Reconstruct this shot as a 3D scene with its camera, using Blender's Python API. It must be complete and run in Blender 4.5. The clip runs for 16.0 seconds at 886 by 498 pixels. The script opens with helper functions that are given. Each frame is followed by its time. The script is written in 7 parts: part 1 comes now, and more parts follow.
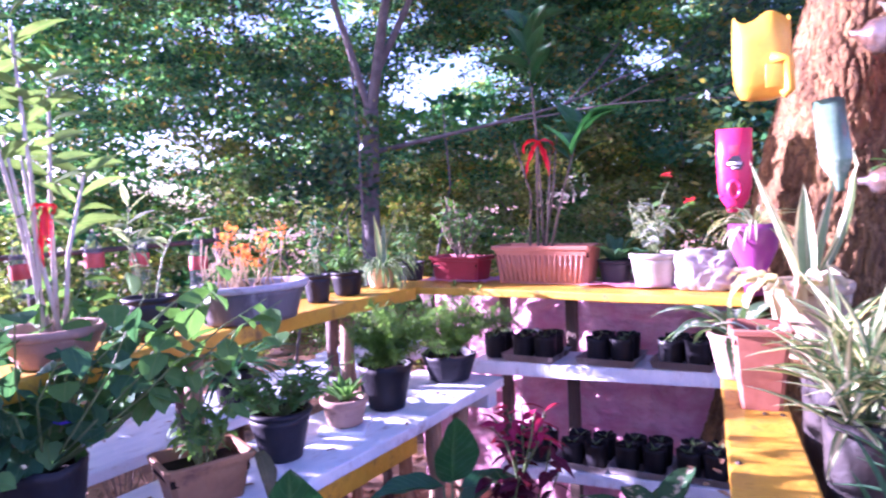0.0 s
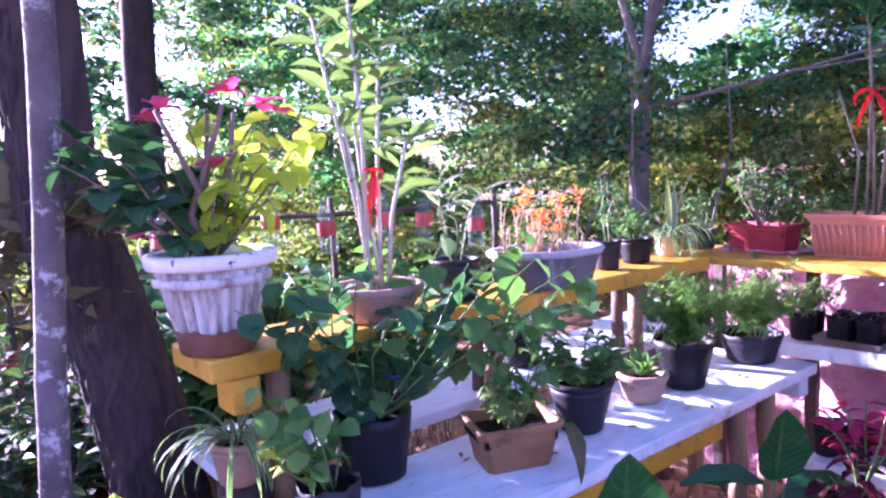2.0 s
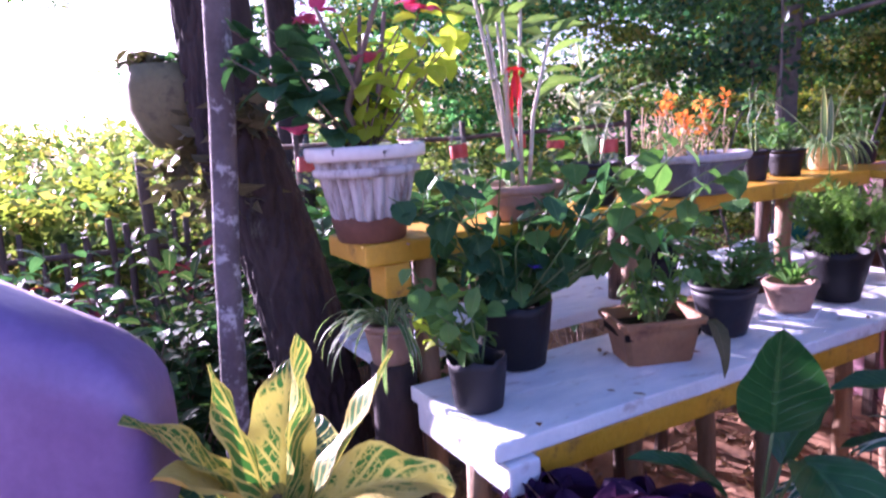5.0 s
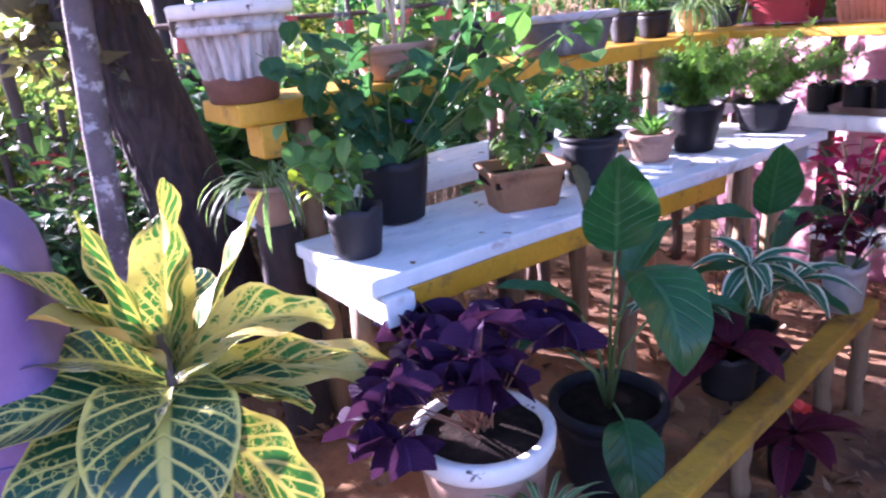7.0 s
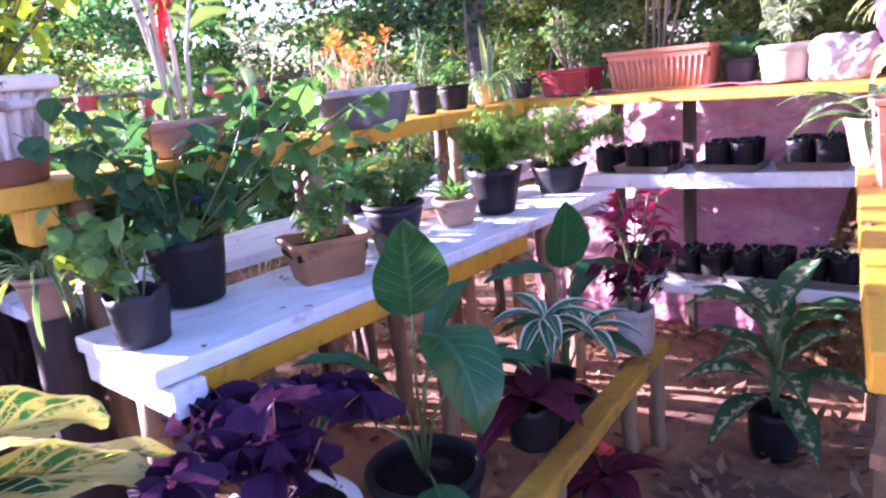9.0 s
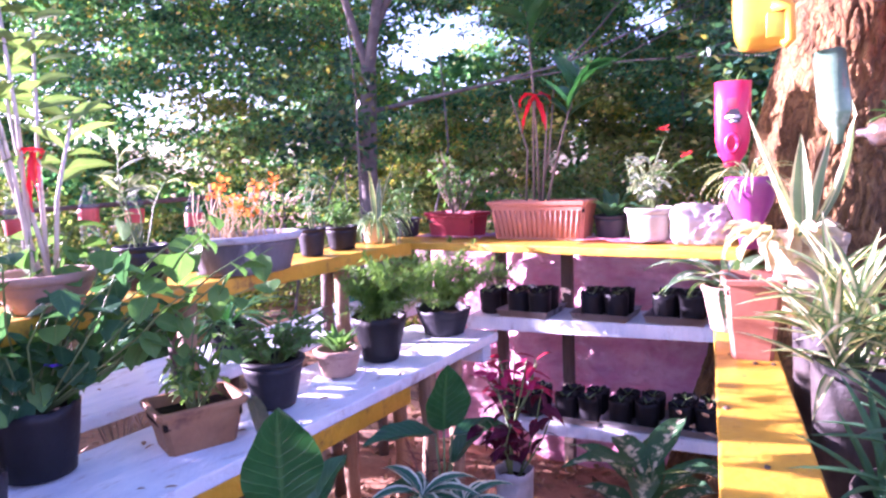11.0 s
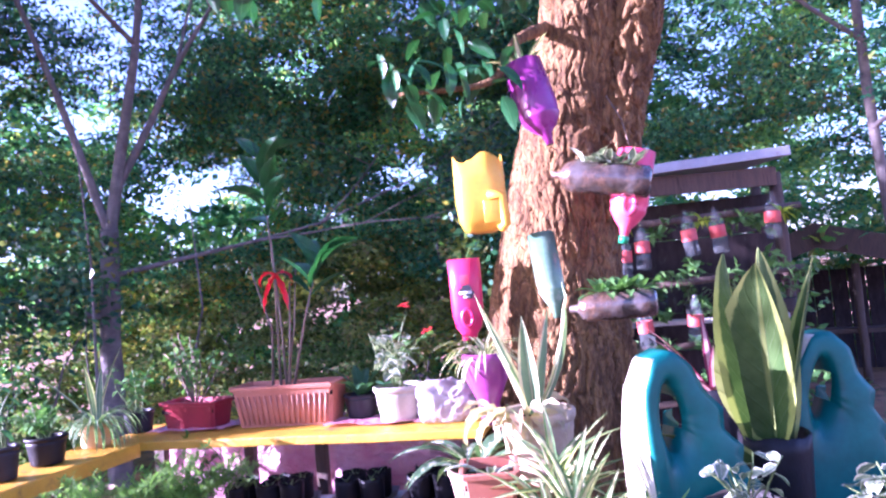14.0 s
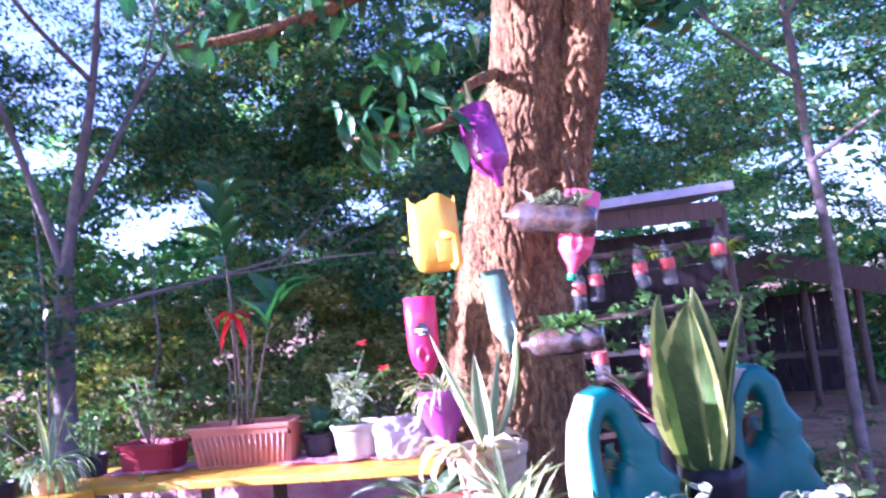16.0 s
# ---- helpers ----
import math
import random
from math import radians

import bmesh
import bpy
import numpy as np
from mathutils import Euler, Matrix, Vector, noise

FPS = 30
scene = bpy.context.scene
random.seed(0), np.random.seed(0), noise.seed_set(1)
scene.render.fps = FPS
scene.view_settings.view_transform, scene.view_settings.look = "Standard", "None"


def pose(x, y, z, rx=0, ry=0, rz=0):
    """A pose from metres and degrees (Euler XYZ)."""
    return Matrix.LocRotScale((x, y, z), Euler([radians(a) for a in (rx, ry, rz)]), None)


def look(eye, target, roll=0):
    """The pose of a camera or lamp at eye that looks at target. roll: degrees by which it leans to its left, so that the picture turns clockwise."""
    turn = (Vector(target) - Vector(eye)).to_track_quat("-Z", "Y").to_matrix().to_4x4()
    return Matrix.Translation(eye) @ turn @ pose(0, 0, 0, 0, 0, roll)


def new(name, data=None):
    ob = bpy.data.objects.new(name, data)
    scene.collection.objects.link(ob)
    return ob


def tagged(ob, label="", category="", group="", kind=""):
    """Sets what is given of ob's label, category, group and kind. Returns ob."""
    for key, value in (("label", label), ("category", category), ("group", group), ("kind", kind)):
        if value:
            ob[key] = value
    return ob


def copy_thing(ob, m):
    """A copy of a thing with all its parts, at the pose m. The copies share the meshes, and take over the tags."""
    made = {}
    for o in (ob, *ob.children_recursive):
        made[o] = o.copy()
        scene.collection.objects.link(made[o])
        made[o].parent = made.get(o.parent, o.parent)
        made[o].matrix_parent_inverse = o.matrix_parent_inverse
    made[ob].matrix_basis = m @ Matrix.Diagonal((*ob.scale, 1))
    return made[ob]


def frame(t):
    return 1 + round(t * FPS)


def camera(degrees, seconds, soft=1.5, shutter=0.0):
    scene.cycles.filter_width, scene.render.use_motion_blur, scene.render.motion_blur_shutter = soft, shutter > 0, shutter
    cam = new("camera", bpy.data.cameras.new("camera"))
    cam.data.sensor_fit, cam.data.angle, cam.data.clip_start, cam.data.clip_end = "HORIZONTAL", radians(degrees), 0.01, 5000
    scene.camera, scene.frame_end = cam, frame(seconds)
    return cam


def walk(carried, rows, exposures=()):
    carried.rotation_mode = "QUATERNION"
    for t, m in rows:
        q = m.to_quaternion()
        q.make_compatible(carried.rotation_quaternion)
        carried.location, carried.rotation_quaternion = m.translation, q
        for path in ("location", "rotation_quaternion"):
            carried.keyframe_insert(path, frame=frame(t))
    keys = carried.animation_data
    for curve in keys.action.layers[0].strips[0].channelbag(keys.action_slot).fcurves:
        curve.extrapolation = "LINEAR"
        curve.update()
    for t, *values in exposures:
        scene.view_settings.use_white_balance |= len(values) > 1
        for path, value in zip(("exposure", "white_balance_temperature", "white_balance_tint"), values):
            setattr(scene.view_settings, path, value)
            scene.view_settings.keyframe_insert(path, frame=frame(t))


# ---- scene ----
cam = camera(65.4, 16.0, soft=2.2, shutter=0.4)
PATH = [
    (0, (1.266, -0.241, 1.329), (0.231, 1.465, 1.191), -2.5),
    (0.5, (1.202, -0.216, 1.318), (0.046, 1.407, 1.156), -2.3),
    (1, (1.168, -0.214, 1.29), (-0.093, 1.317, 1.033), -1.5),
    (1.5, (1.113, -0.27, 1.321), (-0.345, 1.079, 1.084), -2.6),
    (2, (1.063, -0.291, 1.348), (-0.485, 0.956, 1.126), -2.7),
    (2.5, (1.059, -0.292, 1.354), (-0.517, 0.923, 1.151), -2.8),
    (3, (1.053, -0.293, 1.382), (-0.533, 0.918, 1.247), -2.6),
    (3.5, (1.055, -0.309, 1.408), (-0.556, 0.876, 1.358), -2.2),
    (4, (1.06, -0.325, 1.388), (-0.584, 0.812, 1.333), -2.3),
    (4.5, (1.078, -0.36, 1.308), (-0.626, 0.667, 1.1), -2.9),
    (4.7, (1.077, -0.379, 1.273), (-0.652, 0.585, 0.99), -2.7),
    (6.8, (1.199, -0.371, 1.123), (-0.369, 0.689, 0.479), -5.0),
    (7, (1.208, -0.367, 1.133), (-0.333, 0.728, 0.478), -5.1),
    (7.5, (1.237, -0.346, 1.125), (-0.242, 0.842, 0.49), -5.7),
    (8, (1.251, -0.325, 1.1), (-0.159, 0.959, 0.496), -6.1),
    (8.2, (1.253, -0.316, 1.08), (-0.125, 1.015, 0.505), -6.4),
    (10.3, (1.308, -0.217, 1.227), (0.169, 1.384, 0.851), -2.7),
    (10.5, (1.299, -0.218, 1.245), (0.191, 1.412, 0.903), -2.7),
    (11, (1.281, -0.225, 1.277), (0.246, 1.47, 1.044), -2.3),
    (11.5, (1.294, -0.186, 1.291), (0.346, 1.569, 1.138), -2.2),
    (12, (1.298, -0.17, 1.319), (0.466, 1.645, 1.213), -2.5),
    (12.5, (1.328, -0.14, 1.345), (0.62, 1.73, 1.286), -2.7),
    (13, (1.359, -0.094, 1.364), (0.8, 1.826, 1.329), -3.3),
    (13.5, (1.382, -0.069, 1.408), (0.937, 1.881, 1.422), -4.3),
    (14, (1.394, -0.059, 1.446), (0.942, 1.886, 1.559), -5.1),
    (14.5, (1.403, -0.067, 1.49), (0.949, 1.872, 1.674), -6.0),
    (15, (1.408, -0.06, 1.504), (0.971, 1.877, 1.741), -6.0),
    (15.5, (1.419, -0.093, 1.496), (0.995, 1.845, 1.747), -6.8),
    (16, (1.447, -0.123, 1.475), (1.105, 1.839, 1.661), -6.0),
]
walk(cam, [(t, look(eye, target, roll)) for t, eye, target, roll in PATH],
     [(0.0, 3.14, 5080.0, 78.0), (2.5, 3.12, 5080.0, 70.0), (4.5, 2.6, 5380.0, 68.0), (7.0, 3.2, 5360.0, 49.0), (8.2, 3.46, 5300.0, 53.0), (10.5, 3.46, 5620.0, 76.0), (11.5, 3.3, 5060.0, 74.0), (12.5, 3.12, 4950.0, 67.0), (16.0, 3.16, 4780.0, 69.0)])

# ---- world and sun ----
SUN_AZ, SUN_EL = (-0.951, -0.309), 15.0
world = bpy.data.worlds.new("sky")
scene.world = world
world.use_nodes = True
_wn = world.node_tree.nodes
_sky = _wn.new("ShaderNodeTexSky")
_sky.sky_type, _sky.sun_disc = "NISHITA", False
_sky.sun_elevation = radians(SUN_EL)
_sky.sun_rotation = math.atan2(SUN_AZ[0], SUN_AZ[1])
_sky.air_density, _sky.dust_density, _sky.ozone_density = 1.0, 1.6, 1.5
world.node_tree.links.new(_sky.outputs[0], _wn["Background"].inputs[0])
_wn["Background"].inputs[1].default_value = 0.075
_sl = bpy.data.lights.new("sun", "SUN")
_sl.energy, _sl.angle, _sl.color = 5.0, radians(0.6), (1.0, 0.9, 0.74)
sun = new("sun", _sl)
_c = math.cos(radians(SUN_EL))
sun.matrix_world = look((SUN_AZ[0] * _c * 20, SUN_AZ[1] * _c * 20, math.sin(radians(SUN_EL)) * 20), (0, 0, 0))

# ---- materials ----


class Nodes:
    """A small wrapper to chain shader nodes."""

    def __init__(self, name):
        self.m = bpy.data.materials.new(name)
        self.m.use_nodes = True
        self.t = self.m.node_tree
        self.p = self.t.nodes["Principled BSDF"]
        self.out = self.t.nodes["Material Output"]

    def add(self, kind, *links, **props):
        n = self.t.nodes.new("ShaderNode" + kind)
        for k, v in props.items():
            if k == "op":
                n.operation = v
            elif k == "blend":
                n.data_type, n.blend_type = "RGBA", v
        for i, v in links:
            self.put(n.inputs[i], v)
        return n

    def put(self, socket, v):
        if isinstance(v, bpy.types.NodeSocket):
            self.t.links.new(v, socket)
        elif isinstance(v, tuple) and len(v) == 3 and socket.type == "RGBA":
            socket.default_value = (*v, 1)
        else:
            socket.default_value = v

    def math(self, op, a, b=0.0, c=0.0):
        return self.add("Math", (0, a), (1, b), (2, c), op=op).outputs[0]

    def mix(self, f, a, b, blend="MIX"):
        return self.add("Mix", (0, f), (6, a), (7, b), blend=blend).outputs[2]

    def noise(self, co, scale, detail=4.0, rough=0.6):
        return self.add("TexNoise", (0, co), (2, scale), (3, detail), (4, rough)).outputs[0]

    def step(self, v, lo, hi):
        n = self.add("MapRange", (0, v), (1, lo), (2, hi))
        n.interpolation_type = "SMOOTHSTEP"
        return n.outputs[0]

    def coords(self):
        tc = self.add("TexCoord").outputs["Object"]
        r = self.add("ObjectInfo").outputs["Random"]
        return self.add("VectorMath", (0, tc), (1, self.add("CombineXYZ", (0, self.math("MULTIPLY", r, 7.0)), (1, r)).outputs[0]), op="ADD").outputs[0]


def surface(name, c1, c2, rough=0.6, scale=6.0, fine=70.0, bump=0.25, dirt=None, dirt_lo=0.55, dirt_hi=0.7, dirt_scale=4.0, metal=0.0, coat=0.0, stretch=None, glow=0.0, spec=0.5, relief=0.01):
    """Two-scale mottled surface with optional blotches of dirt."""
    n = Nodes(name)
    co = n.coords()
    if stretch:
        co = n.add("Mapping", (0, co), (3, stretch)).outputs[0]
    a, b = n.noise(co, scale, 5.0), n.noise(co, fine, 3.0)
    col = n.mix(n.step(a, 0.3, 0.7), c1, c2)
    col = n.mix(0.35, col, n.mix(b, (0.25, 0.25, 0.25), (0.75, 0.75, 0.75)), "OVERLAY")
    rgh = n.math("MULTIPLY_ADD", a, 0.3, rough - 0.15)
    if dirt:
        d = n.step(n.noise(co, dirt_scale, 8.0, 0.7), dirt_lo, dirt_hi)
        col = n.mix(d, col, dirt)
        rgh = n.math("MULTIPLY_ADD", d, 0.2, rgh)
    n.put(n.p.inputs["Base Color"], col)
    n.put(n.p.inputs["Roughness"], rgh)
    n.p.inputs["Metallic"].default_value = metal
    n.p.inputs["Specular IOR Level"].default_value = spec
    n.p.inputs["Coat Weight"].default_value = coat
    h = n.math("ADD", n.math("MULTIPLY", a, 0.6), n.math("MULTIPLY", b, 0.4))
    n.put(n.p.inputs["Normal"], n.add("Bump", (0, bump), (1, relief), (3, h)).outputs[0])
    if glow:
        tr = n.add("BsdfTranslucent", (0, col)).outputs[0]
        n.put(n.out.inputs[0], n.add("MixShader", (0, glow), (1, n.p.outputs[0]), (2, tr)).outputs[0])
    return n.m


def leafy(name, c1, c2, kind="plain", c3=(0.6, 0.6, 0.35), trans=0.4, rough=0.45, island=False):
    """Leaf with veins from its own chart: u across, v from base to tip."""
    n = Nodes(name)
    uv = n.add("SeparateXYZ", (0, n.add("TexCoord").outputs["UV"]))
    u, v = uv.outputs[0], uv.outputs[1]
    d = n.math("MULTIPLY", n.math("ABSOLUTE", n.math("SUBTRACT", u, 0.5)), 2.0)
    co = n.coords()
    nz = n.noise(co, 30.0, 4.0)
    rnd = n.add("NewGeometry").outputs["Random Per Island"] if island else n.add("ObjectInfo").outputs["Random"]
    isl = n.add("NewGeometry").outputs["Random Per Island"]
    f = n.math("MULTIPLY_ADD", isl, 0.6, n.math("MULTIPLY_ADD", nz, 0.8, -0.2))
    col = n.mix(n.step(f, 0.1, 0.9), c1, c2)
    rib = n.step(d, 0.1, 0.03)
    w = n.math("ADD", n.math("MULTIPLY", v, 9.0), n.math("MULTIPLY", d, -2.6))
    w = n.math("ABSOLUTE", n.math("SUBTRACT", n.math("FRACT", n.math("MULTIPLY_ADD", nz, 0.25, w)), 0.5))
    vein = n.step(w, 0.12, 0.02)
    bump_h = n.math("MULTIPLY", n.math("ADD", rib, n.math("MULTIPLY", vein, 0.6)), 0.1 if kind == "smooth" else 1.0)
    if kind == "mixed":
        pick = n.add("ValToRGB", (0, rnd))
        ramp = pick.color_ramp
        ramp.interpolation = "CONSTANT"
        ramp.elements[0].color, ramp.elements[1].color = (*c1, 1), (*c3, 1)
        ramp.elements[1].position = 0.87
        for pos, cc in ((0.3, c2), (0.55, tuple((p + q) / 2 for p, q in zip(c1, c2))), (0.72, tuple(p * 0.45 for p in c1))):
            ramp.elements.new(pos).color = (*cc, 1)
        col = pick.outputs[0]
        # broad noise paints warm sunlit and cool shaded patches into the leaf colour
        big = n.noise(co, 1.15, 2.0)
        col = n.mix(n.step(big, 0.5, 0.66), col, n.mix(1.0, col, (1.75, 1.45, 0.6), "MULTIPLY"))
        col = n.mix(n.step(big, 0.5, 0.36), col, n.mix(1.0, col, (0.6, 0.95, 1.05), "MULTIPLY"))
    elif kind == "plain":
        col = n.mix(n.math("MULTIPLY", n.math("MAXIMUM", rib, n.math("MULTIPLY", vein, 0.4)), 0.35), col, c3)
    elif kind == "margin":
        e = n.step(n.math("MULTIPLY_ADD", nz, 0.25, d), 0.8, 0.9)
        col = n.mix(n.math("MAXIMUM", e, n.math("MULTIPLY", rib, 0.5)), col, c3)
    elif kind == "centre":
        e = n.step(n.math("MULTIPLY_ADD", nz, 0.3, d), 0.75, 0.5)
        col = n.mix(e, col, c3)
    elif kind in ("croton", "young"):
        vo = n.t.nodes.new("ShaderNodeTexVoronoi")
        vo.feature = "DISTANCE_TO_EDGE"
        warp = n.add("VectorMath", (0, co), (1, n.add("VectorMath", (0, n.add("TexNoise", (0, co), (2, 35.0), (3, 3.0)).outputs[1]), (1, (0.02, 0.02, 0.02)), op="MULTIPLY").outputs[0]), op="ADD").outputs[0]
        n.put(vo.inputs[0], warp)
        vo.inputs[2].default_value = 62.0
        net = n.math("MULTIPLY", n.step(vo.outputs[0], 0.09, 0.03), n.step(n.noise(co, 14.0, 3.0), 0.42, 0.6))
        wob = n.math("MULTIPLY_ADD", n.noise(co, 40.0, 3.0), 0.1, n.math("MULTIPLY_ADD", d, 0.03, w))
        wide = n.step(wob, 0.2, 0.12)
        e = n.step(n.math("MULTIPLY_ADD", nz, 0.15, d), 0.97, 1.04)
        if kind == "croton":
            k = n.math("MAXIMUM", n.math("MAXIMUM", n.step(d, 0.13, 0.06), wide), n.math("MAXIMUM", e, n.math("MULTIPLY", net, 0.8)))
            col = n.mix(k, col, n.mix(nz, c3, (0.7, 0.64, 0.14)))
        else:
            inner = n.math("MULTIPLY", n.step(wob, 0.16, 0.24), n.math("MULTIPLY", n.step(d, 0.95, 0.8), n.step(d, 0.05, 0.14)))
            patch = n.math("MULTIPLY_ADD", rnd, 0.25, n.math("MULTIPLY_ADD", n.noise(co, 30.0, 3.0), 0.55, n.math("MULTIPLY", n.noise(co, 8.0, 2.0), 0.5)))
            k = n.math("MULTIPLY", n.math("MULTIPLY", inner, n.step(patch, 0.55, 0.63)), n.math("SUBTRACT", 1.0, net))
            col = n.mix(k, col, c3)
    elif kind == "dapple":
        e = n.step(n.math("MULTIPLY_ADD", n.noise(co, 45.0, 5.0), 0.9, n.math("MULTIPLY", d, -0.25)), 0.36, 0.5)
        col = n.mix(e, col, c3)
    n.put(n.p.inputs["Base Color"], col)
    n.p.inputs["Roughness"].default_value = rough
    n.p.inputs["Specular IOR Level"].default_value = 0.5 if rough < 0.32 else 0.18
    n.put(n.p.inputs["Normal"], n.add("Bump", (0, 0.55), (1, 0.004), (3, n.math("MULTIPLY_ADD", nz, 0.6, bump_h))).outputs[0])
    tr = n.add("BsdfTranslucent", (0, n.mix(1.0, col, (1.0, 1.15, 0.55), "MULTIPLY"))).outputs[0]
    n.put(n.out.inputs[0], n.add("MixShader", (0, trans), (1, n.p.outputs[0]), (2, tr)).outputs[0])
    return n.m


def glassy(name, tint, rough=0.08, clear=0.8):
    """Thin clear plastic: mostly see-through, with a glossy film."""
    n = Nodes(name)
    n.put(n.p.inputs["Base Color"], tint)
    n.p.inputs["Roughness"].default_value = rough
    tr = n.add("BsdfTransparent", (0, (0.92, 0.95, 0.94))).outputs[0]
    n.put(n.out.inputs[0], n.add("MixShader", (0, clear), (1, n.p.outputs[0]), (2, tr)).outputs[0])
    return n.m


def furrowed(name, c1, c2, deep, scale=9.0):
    """Bark in upright plates parted by dark cracks."""
    n = Nodes(name)
    co = n.coords()
    warp = n.add("VectorMath", (0, co), (1, n.add("VectorMath", (0, n.add("TexNoise", (0, co), (2, 7.0), (3, 4.0)).outputs[1]), (1, (0.09, 0.09, 0.09)), op="MULTIPLY").outputs[0]), op="ADD").outputs[0]
    st = n.add("Mapping", (0, warp), (3, (1.0, 1.0, 0.3))).outputs[0]
    v = n.t.nodes.new("ShaderNodeTexVoronoi")
    v.feature = "DISTANCE_TO_EDGE"
    n.put(v.inputs[0], st)
    v.inputs[2].default_value = scale * 3.0
    fine0 = n.noise(co, 30.0, 5.0, 0.7)
    crack = n.math("MULTIPLY_ADD", n.step(n.math("MULTIPLY_ADD", fine0, 0.25, v.outputs[0]), 0.05, 0.3), 0.5, 0.5)
    big, fine = n.noise(st, scale, 6.0, 0.7), n.noise(co, 90.0, 4.0, 0.7)
    col = n.mix(n.step(big, 0.35, 0.65), c1, c2)
    col = n.mix(0.5, col, n.mix(fine, (0.2, 0.2, 0.2), (0.8, 0.8, 0.8)), "OVERLAY")
    col = n.mix(crack, deep, col)
    n.put(n.p.inputs["Base Color"], col)
    n.p.inputs["Roughness"].default_value = 0.95
    h = n.math("ADD", n.math("MULTIPLY", crack, 0.6), n.math("ADD", n.math("MULTIPLY", big, 0.7), n.math("MULTIPLY", fine, 0.35)))
    n.put(n.p.inputs["Normal"], n.add("Bump", (0, 1.0), (1, 0.02), (3, h)).outputs[0])
    return n.m


YELLOW = surface("yellow_paint", (0.44, 0.225, 0.006), (0.55, 0.3, 0.012), 0.5, 5, 60, 0.6, (0.2, 0.11, 0.03), 0.54, 0.7, 9.0)
# mud blotches, over a yellow darkened to stand for shade on the bench
SHADEDMUDYELLOW = surface("muddy_shaded_yellow_paint", (0.27, 0.15, 0.01), (0.4, 0.23, 0.012), 0.7, 6, 60, 0.8, (0.1, 0.06, 0.035), 0.46, 0.74, 9.0)
WHITE = surface("white_paint", (0.56, 0.64, 0.7), (0.72, 0.77, 0.8), 0.5, 7, 60, 0.8, (0.36, 0.34, 0.35), 0.54, 0.72, 10.0, stretch=(2.5, 0.8, 1.0))
WOOD = surface("raw_wood", (0.2, 0.12, 0.065), (0.32, 0.205, 0.115), 0.75, 5, 80, 0.7, (0.12, 0.08, 0.05), 0.58, 0.7, 6.0, stretch=(6.0, 6.0, 0.7))
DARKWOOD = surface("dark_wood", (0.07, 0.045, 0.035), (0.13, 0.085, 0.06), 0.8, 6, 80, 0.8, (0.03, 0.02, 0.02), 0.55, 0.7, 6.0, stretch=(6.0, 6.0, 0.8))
GREYWOOD = surface("weathered_pole", (0.075, 0.062, 0.066), (0.14, 0.12, 0.125), 0.9, 9, 90, 0.7, (0.36, 0.36, 0.37), 0.52, 0.62, 16.0)
GROUND = surface("bare_earth", (0.23, 0.105, 0.048), (0.36, 0.19, 0.095), 0.95, 2.5, 40, 0.9, (0.1, 0.056, 0.04), 0.48, 0.68, 3.0)
BARK = furrowed("rough_bark", (0.11, 0.054, 0.016), (0.28, 0.155, 0.05), (0.022, 0.011, 0.007), 16.0)
BARKDARK = surface("dark_bark", (0.016, 0.011, 0.012), (0.048, 0.035, 0.034), 0.95, 18, 70, 1.0, (0.09, 0.095, 0.07), 0.6, 0.72, 11.0, stretch=(1.0, 1.0, 0.35))
BARKGREY = surface("smooth_grey_bark", (0.1, 0.088, 0.082), (0.19, 0.165, 0.15), 0.9, 10, 60, 0.8, (0.16, 0.15, 0.13), 0.6, 0.7, 9.0)
PINK = surface("pink_plastic_sheet", (0.7, 0.28, 0.39), (0.82, 0.48, 0.56), 0.2, 7, 30, 1.0, (0.38, 0.17, 0.18), 0.6, 0.75, 5.0, glow=0.3, stretch=(1.0, 1.0, 1.7), relief=0.06)
SOIL = surface("potting_soil", (0.01, 0.007, 0.006), (0.026, 0.018, 0.014), 1.0, 30, 150, 1.0, spec=0.1)
BLACK = surface("black_plastic", (0.005, 0.005, 0.007), (0.01, 0.01, 0.013), 0.5, 8, 60, 0.4, (0.035, 0.028, 0.025), 0.64, 0.8, 8.0, spec=0.25)
DARKGREY = surface("dark_grey_plastic", (0.012, 0.012, 0.017), (0.024, 0.024, 0.03), 0.5, 7, 60, 0.3, (0.07, 0.055, 0.045), 0.62, 0.8, 8.0, spec=0.25)
TERRA = surface("terracotta_plastic", (0.31, 0.105, 0.06), (0.4, 0.155, 0.095), 0.5, 5, 60, 0.2, (0.3, 0.14, 0.1), 0.62, 0.75, 7.0)
TERRADUST = surface("dusty_terracotta", (0.28, 0.165, 0.12), (0.37, 0.24, 0.18), 0.8, 6, 60, 0.4, (0.18, 0.1, 0.07), 0.6, 0.72, 6.0)
BROWNPLANT = surface("brown_planter", (0.19, 0.085, 0.034), (0.28, 0.14, 0.06), 0.6, 5, 60, 0.4, (0.13, 0.06, 0.035), 0.58, 0.7, 6.0)
RUST = surface("rust_brown_clay", (0.1, 0.04, 0.022), (0.19, 0.08, 0.045), 0.85, 8, 60, 0.4, (0.3, 0.25, 0.2), 0.62, 0.72, 9.0)
TANPOT = surface("tan_clay", (0.5, 0.33, 0.14), (0.6, 0.42, 0.2), 0.7, 6, 60, 0.3, (0.3, 0.2, 0.12), 0.6, 0.72, 6.0)
WHITEPOT = surface("stained_white_pot", (0.4, 0.39, 0.39), (0.56, 0.55, 0.54), 0.6, 5, 60, 0.3, (0.17, 0.12, 0.1), 0.44, 0.66, 11.0, stretch=(2.0, 2.0, 0.35))
